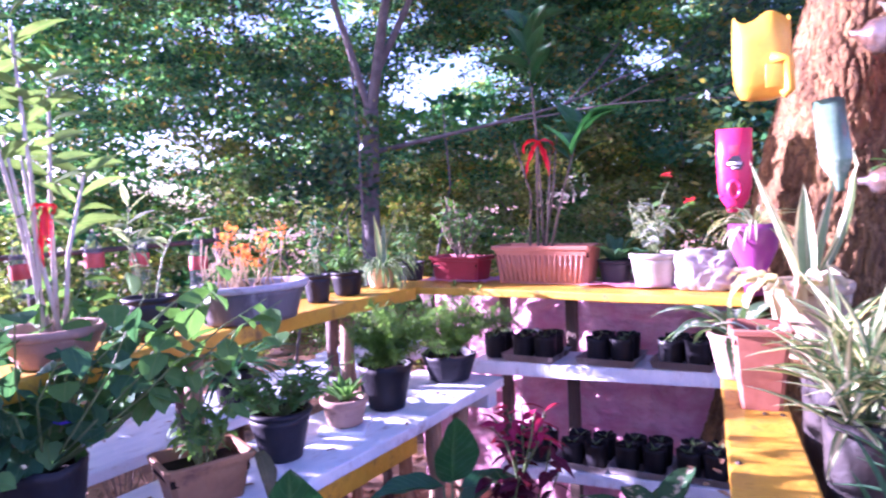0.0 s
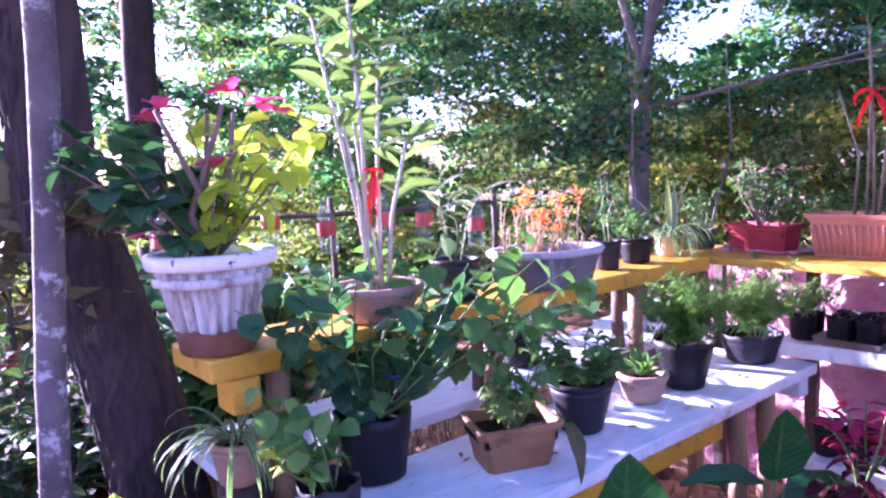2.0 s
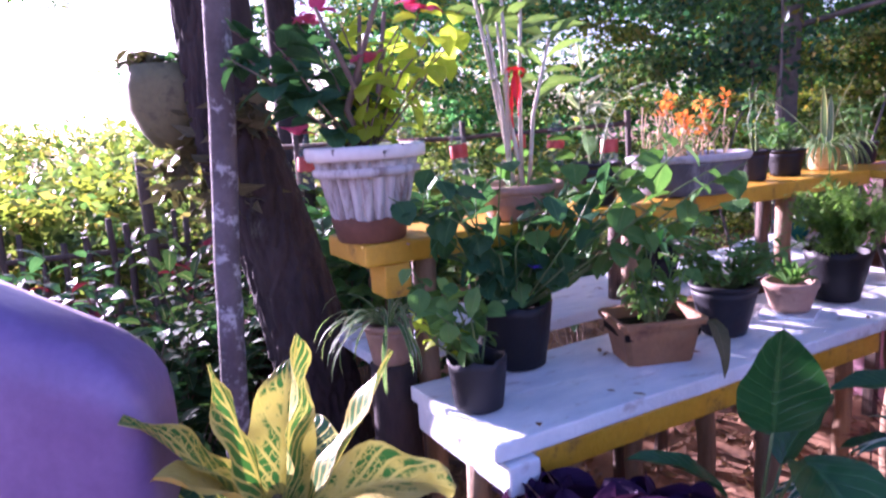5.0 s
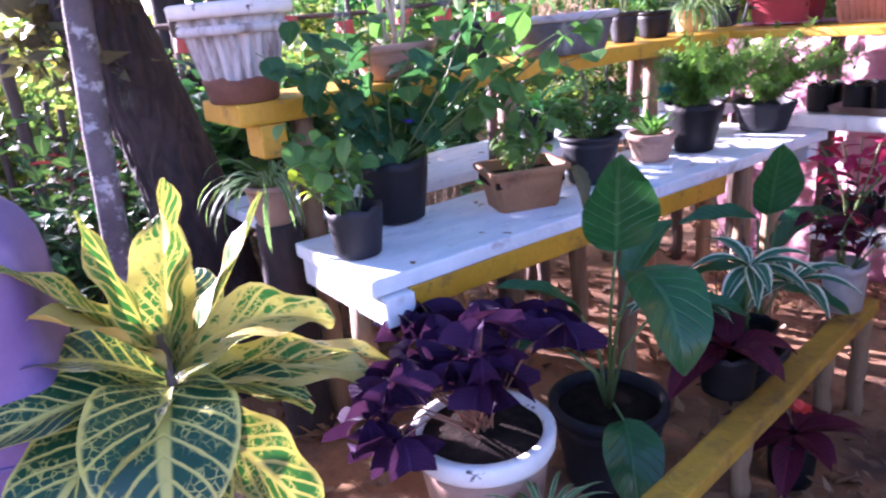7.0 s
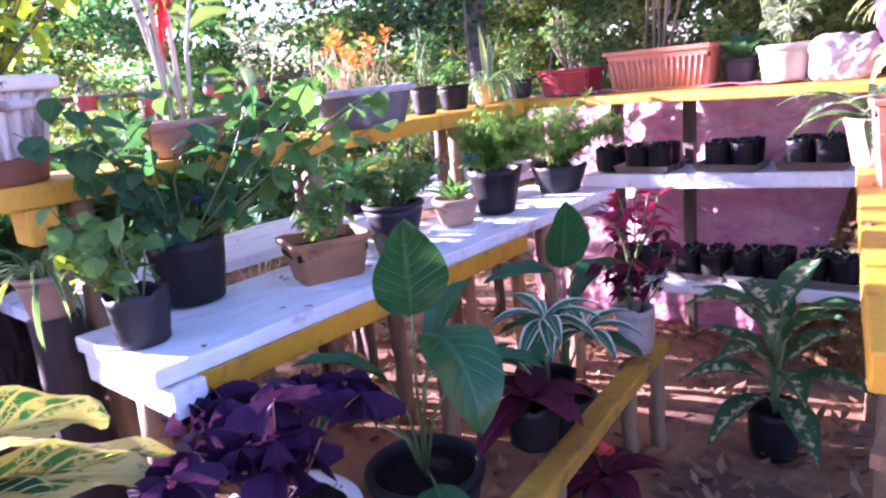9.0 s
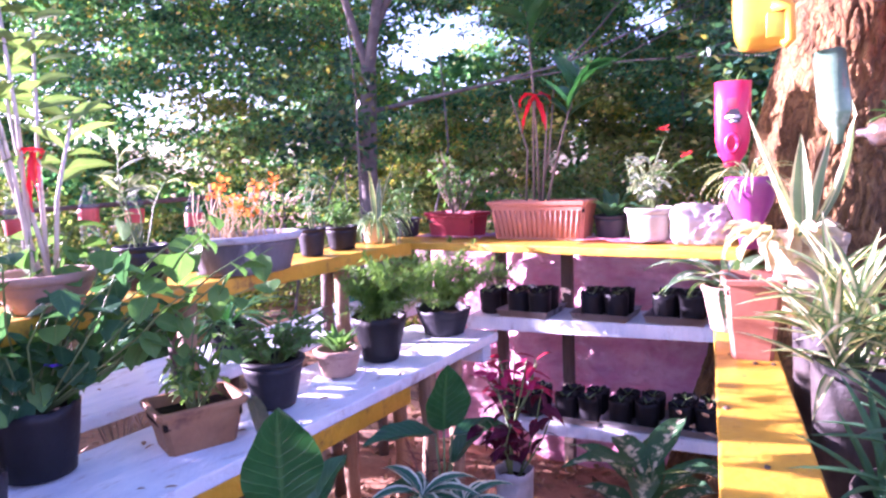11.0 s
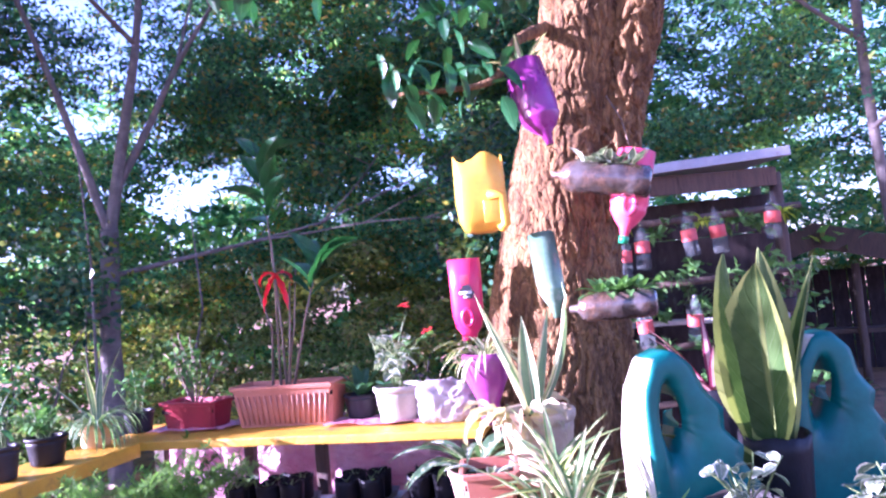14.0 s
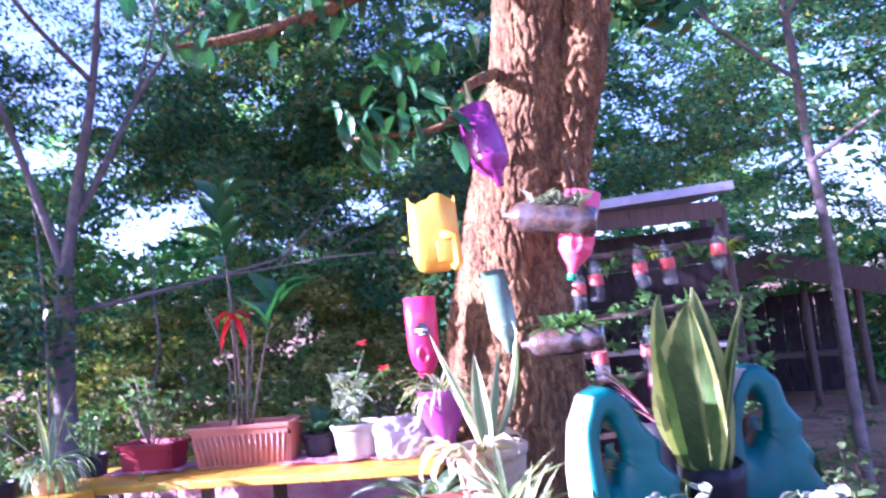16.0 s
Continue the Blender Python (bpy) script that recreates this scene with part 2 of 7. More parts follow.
PALERIM = surface("worn_pale_rim", (0.3, 0.3, 0.33), (0.42, 0.42, 0.44), 0.7, 6, 60, 0.4, (0.12, 0.1, 0.1), 0.55, 0.7, 9.0)
OLIVE = surface("mossy_olive_plastic", (0.1, 0.1, 0.05), (0.19, 0.18, 0.09), 0.8, 6, 60, 0.5, (0.05, 0.05, 0.04), 0.48, 0.66, 6.0)
DUSTBAG = surface("dusty_nursery_bag", (0.012, 0.01, 0.009), (0.034, 0.026, 0.021), 0.75, 12, 60, 0.9, (0.1, 0.068, 0.05), 0.55, 0.7, 8.0)
CREAM = surface("cream_bucket", (0.3, 0.27, 0.22), (0.42, 0.38, 0.32), 0.6, 5, 60, 0.3, (0.2, 0.15, 0.1), 0.62, 0.75, 7.0)
OVALGREY = surface("grey_oval_planter", (0.06, 0.057, 0.064), (0.11, 0.105, 0.115), 0.7, 6, 60, 0.4, (0.24, 0.235, 0.24), 0.5, 0.7, 8.0, stretch=(1.5, 1.5, 0.5))
RIMWHITE = surface("chipped_white_rim", (0.6, 0.58, 0.56), (0.74, 0.73, 0.7), 0.6, 6, 60, 0.3, (0.05, 0.045, 0.04), 0.6, 0.64, 26.0)
REDPOT = surface("red_plastic", (0.2, 0.01, 0.018), (0.28, 0.018, 0.03), 0.4, 5, 60, 0.15, (0.25, 0.03, 0.03), 0.62, 0.75, 6.0)
TEAL = surface("teal_plastic", (0.0, 0.1, 0.088), (0.002, 0.15, 0.13), 0.35, 4, 50, 0.2, (0.04, 0.15, 0.13), 0.68, 0.8, 6.0, glow=0.15, spec=0.3)
# teal jug's sun-facing side: the glare is painted as cream
SUNLITEND = surface("sunlit_plastic", (0.5, 0.48, 0.36), (0.64, 0.62, 0.5), 0.4, 4, 50, 0.2, (0.2, 0.34, 0.28), 0.6, 0.75, 9.0, glow=0.15)
# white tub tinted cream to stand for sunlight, with brown blotches
SUNLITTUB = surface("sunlit_cream_tub", (0.4, 0.3, 0.18), (0.54, 0.43, 0.28), 0.8, 6, 60, 0.4, (0.32, 0.2, 0.13), 0.58, 0.72, 8.0)
YELPLASTIC = surface("yellow_plastic", (0.72, 0.38, 0.02), (0.8, 0.46, 0.04), 0.35, 4, 50, 0.1, (0.5, 0.28, 0.05), 0.66, 0.8, 7.0, glow=0.1)
PINKPLASTIC = surface("magenta_plastic", (0.52, 0.016, 0.075), (0.6, 0.03, 0.1), 0.3, 4, 50, 0.1, (0.4, 0.03, 0.12), 0.68, 0.8, 7.0)
PURPLE = surface("purple_plastic", (0.17, 0.02, 0.13), (0.25, 0.045, 0.19), 0.28, 4, 50, 0.1, (0.15, 0.03, 0.2), 0.66, 0.8, 7.0)
LILAC = surface("lilac_plastic", (0.16, 0.1, 0.26), (0.22, 0.15, 0.34), 0.4, 4, 50, 0.2, (0.15, 0.1, 0.25), 0.62, 0.8, 4.0)
SALMON = surface("red_pink_plastic", (0.65, 0.06, 0.12), (0.72, 0.1, 0.17), 0.3, 4, 50, 0.1)
PALEGREEN = surface("green_bottle_plastic", (0.1, 0.2, 0.13), (0.2, 0.33, 0.22), 0.2, 5, 60, 0.2, (0.5, 0.5, 0.4), 0.5, 0.7, 7.0, glow=0.35)
CLEARDIRTY = surface("scuffed_clear_bottle", (0.03, 0.02, 0.015), (0.1, 0.085, 0.08), 0.15, 14, 60, 0.9, (0.09, 0.05, 0.03), 0.45, 0.58, 12.0, coat=1.0, glow=0.15)
PET = glassy("clear_pet", (0.45, 0.5, 0.5), 0.06, 0.9)
LABEL = surface("red_label", (0.42, 0.03, 0.025), (0.55, 0.1, 0.08), 0.5, 8, 60, 0.1)
INK = surface("dark_print", (0.02, 0.02, 0.03), (0.05, 0.04, 0.05), 0.5)
PALEINK = surface("pale_print", (0.75, 0.7, 0.72), (0.85, 0.8, 0.8), 0.5)
CAPGREEN = surface("green_cap", (0.0, 0.22, 0.08), (0.01, 0.3, 0.12), 0.4)
BAG = surface("white_plastic_bag", (0.34, 0.32, 0.31), (0.5, 0.48, 0.46), 0.4, 12, 50, 0.9, (0.4, 0.33, 0.28), 0.64, 0.78, 6.0, glow=0.25)
REDINK = surface("red_print", (0.6, 0.05, 0.08), (0.68, 0.08, 0.1), 0.5)
RIBBON = surface("red_ribbon", (0.7, 0.015, 0.02), (0.8, 0.04, 0.04), 0.35, 8, 60, 0.1, glow=0.35)
TIN = surface("weathered_metal_roof", (0.3, 0.32, 0.36), (0.42, 0.44, 0.48), 0.5, 4, 40, 0.3, (0.2, 0.14, 0.11), 0.6, 0.72, 5.0, metal=0.3)
CONCRETE = surface("rendered_edge", (0.36, 0.34, 0.32), (0.48, 0.45, 0.42), 0.9, 6, 50, 0.5, (0.25, 0.2, 0.17), 0.6, 0.7, 5.0)
ORANGE = surface("orange_petals", (0.8, 0.2, 0.02), (0.85, 0.35, 0.04), 0.6, 12, 80, 0.1, glow=0.4)
ROSE = surface("pink_petals", (0.72, 0.06, 0.2), (0.8, 0.16, 0.32), 0.6, 12, 80, 0.1, glow=0.4)
REDPETAL = surface("red_petals", (0.75, 0.05, 0.04), (0.8, 0.12, 0.1), 0.6, 12, 80, 0.1, glow=0.35)
BLUEPETAL = surface("violet_petals", (0.09, 0.04, 0.5), (0.15, 0.08, 0.65), 0.6, 12, 80, 0.1, glow=0.3)
STEM = surface("green_stem", (0.07, 0.12, 0.035), (0.13, 0.19, 0.06), 0.6, 10, 80, 0.3)
REDSTALK = surface("reddish_stalk", (0.2, 0.09, 0.06), (0.3, 0.15, 0.09), 0.6, 10, 80, 0.3)
STRAW = surface("dry_straw", (0.45, 0.32, 0.17), (0.58, 0.44, 0.27), 0.8, 10, 80, 0.3, glow=0.2)
DULLCANE = surface("grey_brown_cane", (0.12, 0.095, 0.07), (0.2, 0.16, 0.12), 0.7, 12, 80, 0.4, (0.1, 0.08, 0.06), 0.6, 0.7, 12.0)
CANE = surface("pale_cane", (0.4, 0.36, 0.29), (0.56, 0.5, 0.42), 0.7, 12, 80, 0.4, (0.2, 0.17, 0.1), 0.6, 0.7, 12.0)
TWIG = surface("brown_twig", (0.12, 0.08, 0.06), (0.2, 0.14, 0.1), 0.8, 12, 80, 0.4)
GREEN = leafy("mid_green_leaf", (0.06, 0.17, 0.048), (0.13, 0.27, 0.075), c3=(0.2, 0.3, 0.1))
BLUEGREEN = leafy("deep_green_leaf", (0.028, 0.1, 0.05), (0.06, 0.17, 0.08), c3=(0.12, 0.24, 0.11))
LIME = leafy("yellow_green_leaf", (0.42, 0.54, 0.04), (0.6, 0.68, 0.09), c3=(0.55, 0.62, 0.2), trans=0.7)
SNAKE = leafy("snake_plant_leaf", (0.04, 0.085, 0.022), (0.095, 0.15, 0.045), "margin", (0.32, 0.36, 0.1), trans=0.35, rough=0.35)
REDSTRIPE = leafy("red_striped_leaf", (0.13, 0.02, 0.04), (0.24, 0.04, 0.08), "centre", (0.62, 0.36, 0.34), trans=0.35)
CREAMDRY = leafy("bleached_dry_leaf", (0.42, 0.33, 0.2), (0.62, 0.54, 0.38), c3=(0.5, 0.4, 0.25), trans=0.4)
GLOSSY = leafy("glossy_dark_leaf", (0.01, 0.075, 0.022), (0.02, 0.12, 0.035), c3=(0.08, 0.22, 0.07), rough=0.28, trans=0.25)
FERN = leafy("fern_frond", (0.1, 0.23, 0.045), (0.19, 0.35, 0.08), trans=0.55)
CROTON = leafy("croton_leaf", (0.006, 0.055, 0.025), (0.012, 0.09, 0.035), "croton", (0.5, 0.47, 0.15), trans=0.25, rough=0.3)
CROTONYOUNG = leafy("young_croton_leaf", (0.42, 0.33, 0.075), (0.53, 0.45, 0.17), "young", (0.03, 0.13, 0.03), trans=0.2, rough=0.4)
PALELEAF = leafy("pale_green_leaf", (0.09, 0.17, 0.06), (0.18, 0.27, 0.09), c3=(0.36, 0.44, 0.22), trans=0.4)
DEADLEAF = leafy("withered_leaf", (0.07, 0.07, 0.035), (0.14, 0.12, 0.06), c3=(0.2, 0.16, 0.08), trans=0.2)
DRYLEAF = leafy("dried_brown_leaf", (0.2, 0.12, 0.06), (0.42, 0.3, 0.18), c3=(0.5, 0.36, 0.2), trans=0.35)
OXALIS = leafy("purple_leaf", (0.022, 0.006, 0.034), (0.042, 0.013, 0.062), c3=(0.12, 0.05, 0.16), trans=0.3, rough=0.65)
MAROON = leafy("maroon_leaf", (0.05, 0.006, 0.02), (0.11, 0.015, 0.035), c3=(0.3, 0.03, 0.08), trans=0.3)
MAGENTA = leafy("magenta_leaf", (0.3, 0.015, 0.07), (0.5, 0.04, 0.12), c3=(0.6, 0.1, 0.2), trans=0.4)
MARGIN = leafy("cream_edged_leaf", (0.02, 0.1, 0.06), (0.04, 0.15, 0.08), "margin", (0.62, 0.66, 0.5), trans=0.35)
STRIPED = leafy("spider_plant_leaf", (0.07, 0.19, 0.06), (0.12, 0.27, 0.1), "margin", (0.55, 0.6, 0.4), trans=0.4)
SILVER = leafy("silver_patterned_leaf", (0.06, 0.12, 0.06), (0.1, 0.18, 0.09), "dapple", (0.55, 0.6, 0.48), trans=0.4)
DAPPLED = leafy("cream_dappled_leaf", (0.025, 0.09, 0.04), (0.06, 0.16, 0.06), "dapple", (0.6, 0.58, 0.4), trans=0.4)
CENTRED = leafy("cream_centred_leaf", (0.1, 0.18, 0.07), (0.15, 0.24, 0.09), "centre", (0.68, 0.62, 0.4), trans=0.4)
AGAVE = leafy("agave_leaf", (0.14, 0.22, 0.12), (0.2, 0.3, 0.16), "margin", (0.66, 0.6, 0.36), trans=0.2)
PALEGREY = leafy("silvery_leaf", (0.13, 0.19, 0.13), (0.22, 0.28, 0.19), "margin", (0.6, 0.62, 0.52), trans=0.35)
# woodland leaves: sunlit and shaded tones are part of the colour
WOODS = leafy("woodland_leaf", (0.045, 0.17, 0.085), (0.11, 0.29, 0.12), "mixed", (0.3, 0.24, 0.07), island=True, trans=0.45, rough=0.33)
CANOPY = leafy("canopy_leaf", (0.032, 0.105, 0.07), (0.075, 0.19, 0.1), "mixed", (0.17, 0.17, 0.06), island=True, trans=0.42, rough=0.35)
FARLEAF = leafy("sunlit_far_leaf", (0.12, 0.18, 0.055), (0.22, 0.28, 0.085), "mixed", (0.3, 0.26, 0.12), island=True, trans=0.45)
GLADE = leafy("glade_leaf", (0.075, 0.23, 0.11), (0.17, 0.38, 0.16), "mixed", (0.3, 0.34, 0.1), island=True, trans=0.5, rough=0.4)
# pale green base colour stands in for light coming through the leaves
LITLEAF = leafy("brightly_lit_leaf", (0.16, 0.4, 0.19), (0.3, 0.54, 0.25), "mixed", (0.4, 0.55, 0.2), island=True, trans=0.55, rough=0.4)
# leaf colour darkened to stand for shade by the fence
SHADELEAF = leafy("shade_darkened_leaf", (0.015, 0.05, 0.02), (0.04, 0.1, 0.035), trans=0.3, rough=0.7)
LITTER = leafy("dry_fallen_leaf", (0.16, 0.08, 0.045), (0.36, 0.22, 0.12), c3=(0.3, 0.2, 0.1), island=True, trans=0.15)

# ---- building blocks ----


def thing(name, x, y, z, rz=0.0, label="", category="", group="", kind=""):
    e = new(name)
    e.empty_display_size = 0.05
    e.matrix_basis = pose(x, y, z, 0, 0, rz)
    return tagged(e, label, category, group, kind)


def part(name, bm, material, parent=None, label="", smooth=True):
    me = bpy.data.meshes.new(name)
    bm.normal_update()
    bm.to_mesh(me)
    bm.free()
    if smooth:
        me.shade_smooth()
    me.materials.append(material)
    ob = new(name, me)
    ob.parent = parent
    if label:
        ob["label"] = label
    return ob


def box(bm, x0, x1, y0, y1, z0, z1, bevel=0.004, jitter=0.0, cuts=0):
    r = bmesh.ops.create_cube(bm, size=1.0)
    vs = r["verts"]
    bmesh.ops.scale(bm, vec=(x1 - x0, y1 - y0, z1 - z0), verts=vs)
    bmesh.ops.translate(bm, vec=((x0 + x1) / 2, (y0 + y1) / 2, (z0 + z1) / 2), verts=vs)
    es = list({e for v in vs for e in v.link_edges})
    if cuts:
        axis = 0 if (x1 - x0) > (y1 - y0) and (x1 - x0) > (z1 - z0) else 1 if (y1 - y0) > (z1 - z0) else 2
        long = [e for e in es if abs((e.verts[0].co - e.verts[1].co)[axis]) > 1e-4]
        bmesh.ops.subdivide_edges(bm, edges=long, cuts=cuts, use_grid_fill=True)
    geom = [v for v in bm.verts]
    if bevel:
        sharp = [e for e in bm.edges if len(e.link_faces) == 2 and e.calc_face_angle(0) > 0.8]
        bmesh.ops.bevel(bm, geom=sharp, offset=bevel, segments=2, affect="EDGES", profile=0.6)
    if jitter:
        for v in bm.verts:
            k = noise.noise_vector(v.co * 4.0 + Vector((x0, y0, z0)) * 9)
            v.co += k * jitter
    return bm


def block(x0, x1, y0, y1, z0, z1, bevel=0.004, jitter=0.0, cuts=0):
    return box(bmesh.new(), x0, x1, y0, y1, z0, z1, bevel, jitter, cuts)


def lathe(profile, seg=40, shape=None, bm=None):
    """Turn a profile of (radius, height) about z; shape(angle, radius, height) gives a place."""
    bm = bm or bmesh.new()
    rings = []
    for r, z in profile:
        if r < 1e-5:
            rings.append([bm.verts.new((0, 0, z))])
            continue
        ring = []
        for i in range(seg):
            a = 2 * math.pi * i / seg
            ring.append(bm.verts.new(shape(a, r, z) if shape else (r * math.cos(a), r * math.sin(a), z)))
        rings.append(ring)
    for a, b in zip(rings, rings[1:]):
        if len(a) == 1 and len(b) == 1:
            continue
        for i in range(seg):
            j = (i + 1) % seg
            if len(a) == 1:
                bm.faces.new((a[0], b[j], b[i]))
            elif len(b) == 1:
                bm.faces.new((a[i], a[j], b[0]))
            else:
                bm.faces.new((a[i], a[j], b[j], b[i]))
    bmesh.ops.recalc_face_normals(bm, faces=bm.faces)
    return bm


def tube(bm, pts, radii, seg=8, cap=True):
    """Sweep a round section along points."""
    pts = [Vector(p) for p in pts]
    rings, side = [], Vector((1, 0, 0))
    for i, p in enumerate(pts):
        d = (pts[min(i + 1, len(pts) - 1)] - pts[max(i - 1, 0)]).normalized()
        side = side - d * side.dot(d)
        if side.length < 1e-3:
            side = d.orthogonal()
        side.normalize()
        up = d.cross(side)
        r = radii[i] if isinstance(radii, (list, tuple)) else radii
        rings.append([bm.verts.new(p + (side * math.cos(2 * math.pi * k / seg) + up * math.sin(2 * math.pi * k / seg)) * r) for k in range(seg)])
    for a, b in zip(rings, rings[1:]):
        for k in range(seg):
            j = (k + 1) % seg
            bm.faces.new((a[k], a[j], b[j], b[k]))
    if cap:
        bm.faces.new(rings[0][::-1])
        bm.faces.new(rings[-1])
    return bm


SHAPES = {
    "ovate": lambda v: math.sin(math.pi * v ** 0.75) ** 0.8,
    "lance": lambda v: math.sin(math.pi * v ** 0.8) ** 1.1,
    "broad": lambda v: math.sin(math.pi * min(1, v * 0.97 + 0.02)) ** 0.55,
    "strap": lambda v: min(1.0, 0.55 + v * 1.5) * (1 - v ** 3) ** 0.8,
    "heart": lambda v: (1 - v) ** 0.75 * min(1, v * 7 + 0.45),
    "wedge": lambda v: min(1.0, v * 1.25 + 0.02),
    "oblong": lambda v: math.sin(math.pi * min(1.0, v * 0.93 + 0.065)) ** 0.6,
    "lily": lambda v: math.sin(math.pi * min(1.0, v ** 0.8 * 0.985 + 0.012)) ** 0.75,
    "sword": lambda v: min(1.0, 0.6 + v) * (1 - v ** 2.2),
}


def blade(bm, p, az, el, L, W, shape="ovate", droop=30.0, fold=0.15, n=7, wave=0.0, twist=0.0, across=2, stalk=0.0):
    """One leaf from p: heading az, rising at el degrees and bending down by droop along it."""
    uvl = bm.loops.layers.uv.verify()
    f, p = SHAPES[shape], Vector(p)
    a0, rows = radians(az), []
    for i in range(n + 1):
        v = i / n
        e = radians(el - droop * v)
        d = Vector((math.cos(a0) * math.cos(e), math.sin(a0) * math.cos(e), math.sin(e)))
        if i:
            p = p + d * (L / n)
        s = Vector((-math.sin(a0), math.cos(a0), 0))
        nn = d.cross(s).normalized() * -1
        if nn.z < 0 and el < 80:
            nn = -nn
        t = radians(twist)
        s, nn = s * math.cos(t) + nn * math.sin(t), nn * math.cos(t) - s * math.sin(t)
        w = max(f(v), 0.015) * W / 2
        row = []
        for k in range(-across, across + 1):
            q = k / across
            lift = abs(q) * fold * w * 2 + wave * W * math.sin(v * 17 + q * 2 + az) * abs(q)
            row.append((bm.verts.new(p + s * (q * w) + nn * lift), 0.5 + q / 2, v))
        rows.append(row)
    for r0, r1 in zip(rows, rows[1:]):
        for k in range(len(r0) - 1):
            quad = (r0[k], r0[k + 1], r1[k + 1], r1[k])
            fc = bm.faces.new([q[0] for q in quad])
            for lp, q in zip(fc.loops, quad):
                lp[uvl].uv = (q[1], q[2])
    return p


def leaf_cloud(name, centres, per, size, material, parent=None, seed=1, aspect=0.45, flat=0.3, spray=False):
    """Many small four-cornered leaves scattered in clumps. centres: rows of x, y, z, radius."""
    rng = np.random.default_rng(seed)
    c = np.asarray(centres, float)
    idx = np.repeat(np.arange(len(c)), per)
    m = len(idx)
    g = rng.normal(size=(m, 3))
    g /= np.linalg.norm(g, axis=1)[:, None]
    g *= (rng.random(m) ** 0.5)[:, None]
    if spray:
        # flat drooping sprays, each with a heading of its own
        a = rng.uniform(0, 2 * np.pi, len(c))[idx]
        ca, sa = np.cos(a), np.sin(a)
        lx, ly = g[:, 0] * 1.5, g[:, 1] * 0.8
        tilt = rng.uniform(-0.7, 0.3, len(c))[idx]
        g = np.stack([lx * ca - ly * sa, lx * sa + ly * ca, g[:, 2] * 0.26 + lx * tilt * 0.5 - lx * lx * 0.2], 1)
    else:
        g[:, 2] *= 0.75
    pos = c[idx, :3] + g * c[idx, 3:4]
    d = rng.normal(size=(m, 3))
    d[:, 2] = d[:, 2] * 0.6 - 0.25
    d /= np.linalg.norm(d, axis=1)[:, None]
    q = rng.normal(size=(m, 3))
    q[:, 2] *= flat
    s = np.cross(d, q)
    s /= np.linalg.norm(s, axis=1)[:, None]
    L = (size * rng.uniform(0.6, 1.3, m))[:, None]
    nrm = np.cross(d, s)
    v = np.empty((m, 4, 3))
    v[:, 0] = pos
    v[:, 1] = pos + d * L * 0.45 + s * L * aspect / 2 + nrm * L * 0.06
    v[:, 2] = pos + d * L - nrm * L * 0.1
    v[:, 3] = pos + d * L * 0.45 - s * L * aspect / 2 + nrm * L * 0.06
    me = bpy.data.meshes.new(name)
    me.vertices.add(m * 4)
    me.vertices.foreach_set("co", v.astype(np.float32).ravel())
    me.loops.add(m * 4)
    me.loops.foreach_set("vertex_index", np.arange(m * 4, dtype=np.int32))
    me.polygons.add(m)
    me.polygons.foreach_set("loop_start", np.arange(0, m * 4, 4, dtype=np.int32))
    uv = me.uv_layers.new(name="UVMap")
    uv.data.foreach_set("uv", np.tile(np.array([0.5, 0, 1, 0.45, 0.5, 1, 0, 0.45], np.float32), m))
    me.update(calc_edges=True)
    me.materials.append(material)
    ob = new(name, me)
    ob.parent = parent
    return ob


R = random.Random(7)


def pot(parent, rt, rb, h, material, rim_h=0.025, rim_out=0.008, flutes=0, oval=1.0, rim_mat=None, rim_label="", bag=False, soil=0.03, label=""):
    """A pot with wall thickness: body, rim and the soil in it."""
    def shp(a, r, z):
        k = 1.0
        if flutes and 0.12 * h < z < h - rim_h * 1.6:
            k = 1 - 0.15 * (0.5 + 0.5 * math.cos(a * flutes)) ** 2.2
        if bag:
            k *= 1 + 0.035 * noise.noise(Vector((math.cos(a) * 2, math.sin(a) * 2, z * 14 + rt * 50)))
            z += (0.012 * noise.noise(Vector((math.cos(a) * 3, math.sin(a) * 3, rt * 80)))) * (z / h) ** 3
        return (r * k * math.cos(a) * oval, r * k * math.sin(a), z)
    seg = flutes * 8 if flutes else 40
    zt = h - rim_h
    prof = [(0, 0.004), (rb * 0.9, 0.002), (rb, 0.006)]
    prof += [(rb + (rt - rb) * i / 6, 0.006 + (zt - 0.006) * i / 6) for i in range(1, 7)]
    if not rim_h:
        prof += [(rt - 0.003, h), (rt - 0.006, h - 0.01), (rt - 0.01, h - soil - 0.01)]
    else:
        prof += [(rt - 0.006, zt - 0.001), (rt - 0.012, h - soil - 0.02)]
    body = part("pot", lathe(prof, seg, shp), material, parent, label)
    if rim_h:
        ro = rt + rim_out
        rp = [(rt - 0.004, zt - 0.004), (ro - 0.004, zt - 0.003), (ro, zt + 0.004), (ro + 0.002, h - 0.005), (ro - 0.003, h), (rt - 0.008, h), (rt - 0.012, h - 0.006), (rt - 0.012, zt - 0.01)]
        part("rim", lathe(rp, seg if not flutes else 48, lambda a, r, z: (r * math.cos(a) * oval, r * math.sin(a), z)), rim_mat or material, body, rim_label)
    rs = rt - 0.011
    sp = [(0, h - soil + 0.006), (rs * 0.5, h - soil + 0.004), (rs, h - soil)]
    part("soil", lathe(sp, 28, lambda a, r, z: (r * math.cos(a) * oval, r * math.sin(a), z + 0.006 * noise.noise(Vector((math.cos(a) * r * 40, math.sin(a) * r * 40, rt * 99))))), SOIL, parent, "dark crumbly soil")
    return body


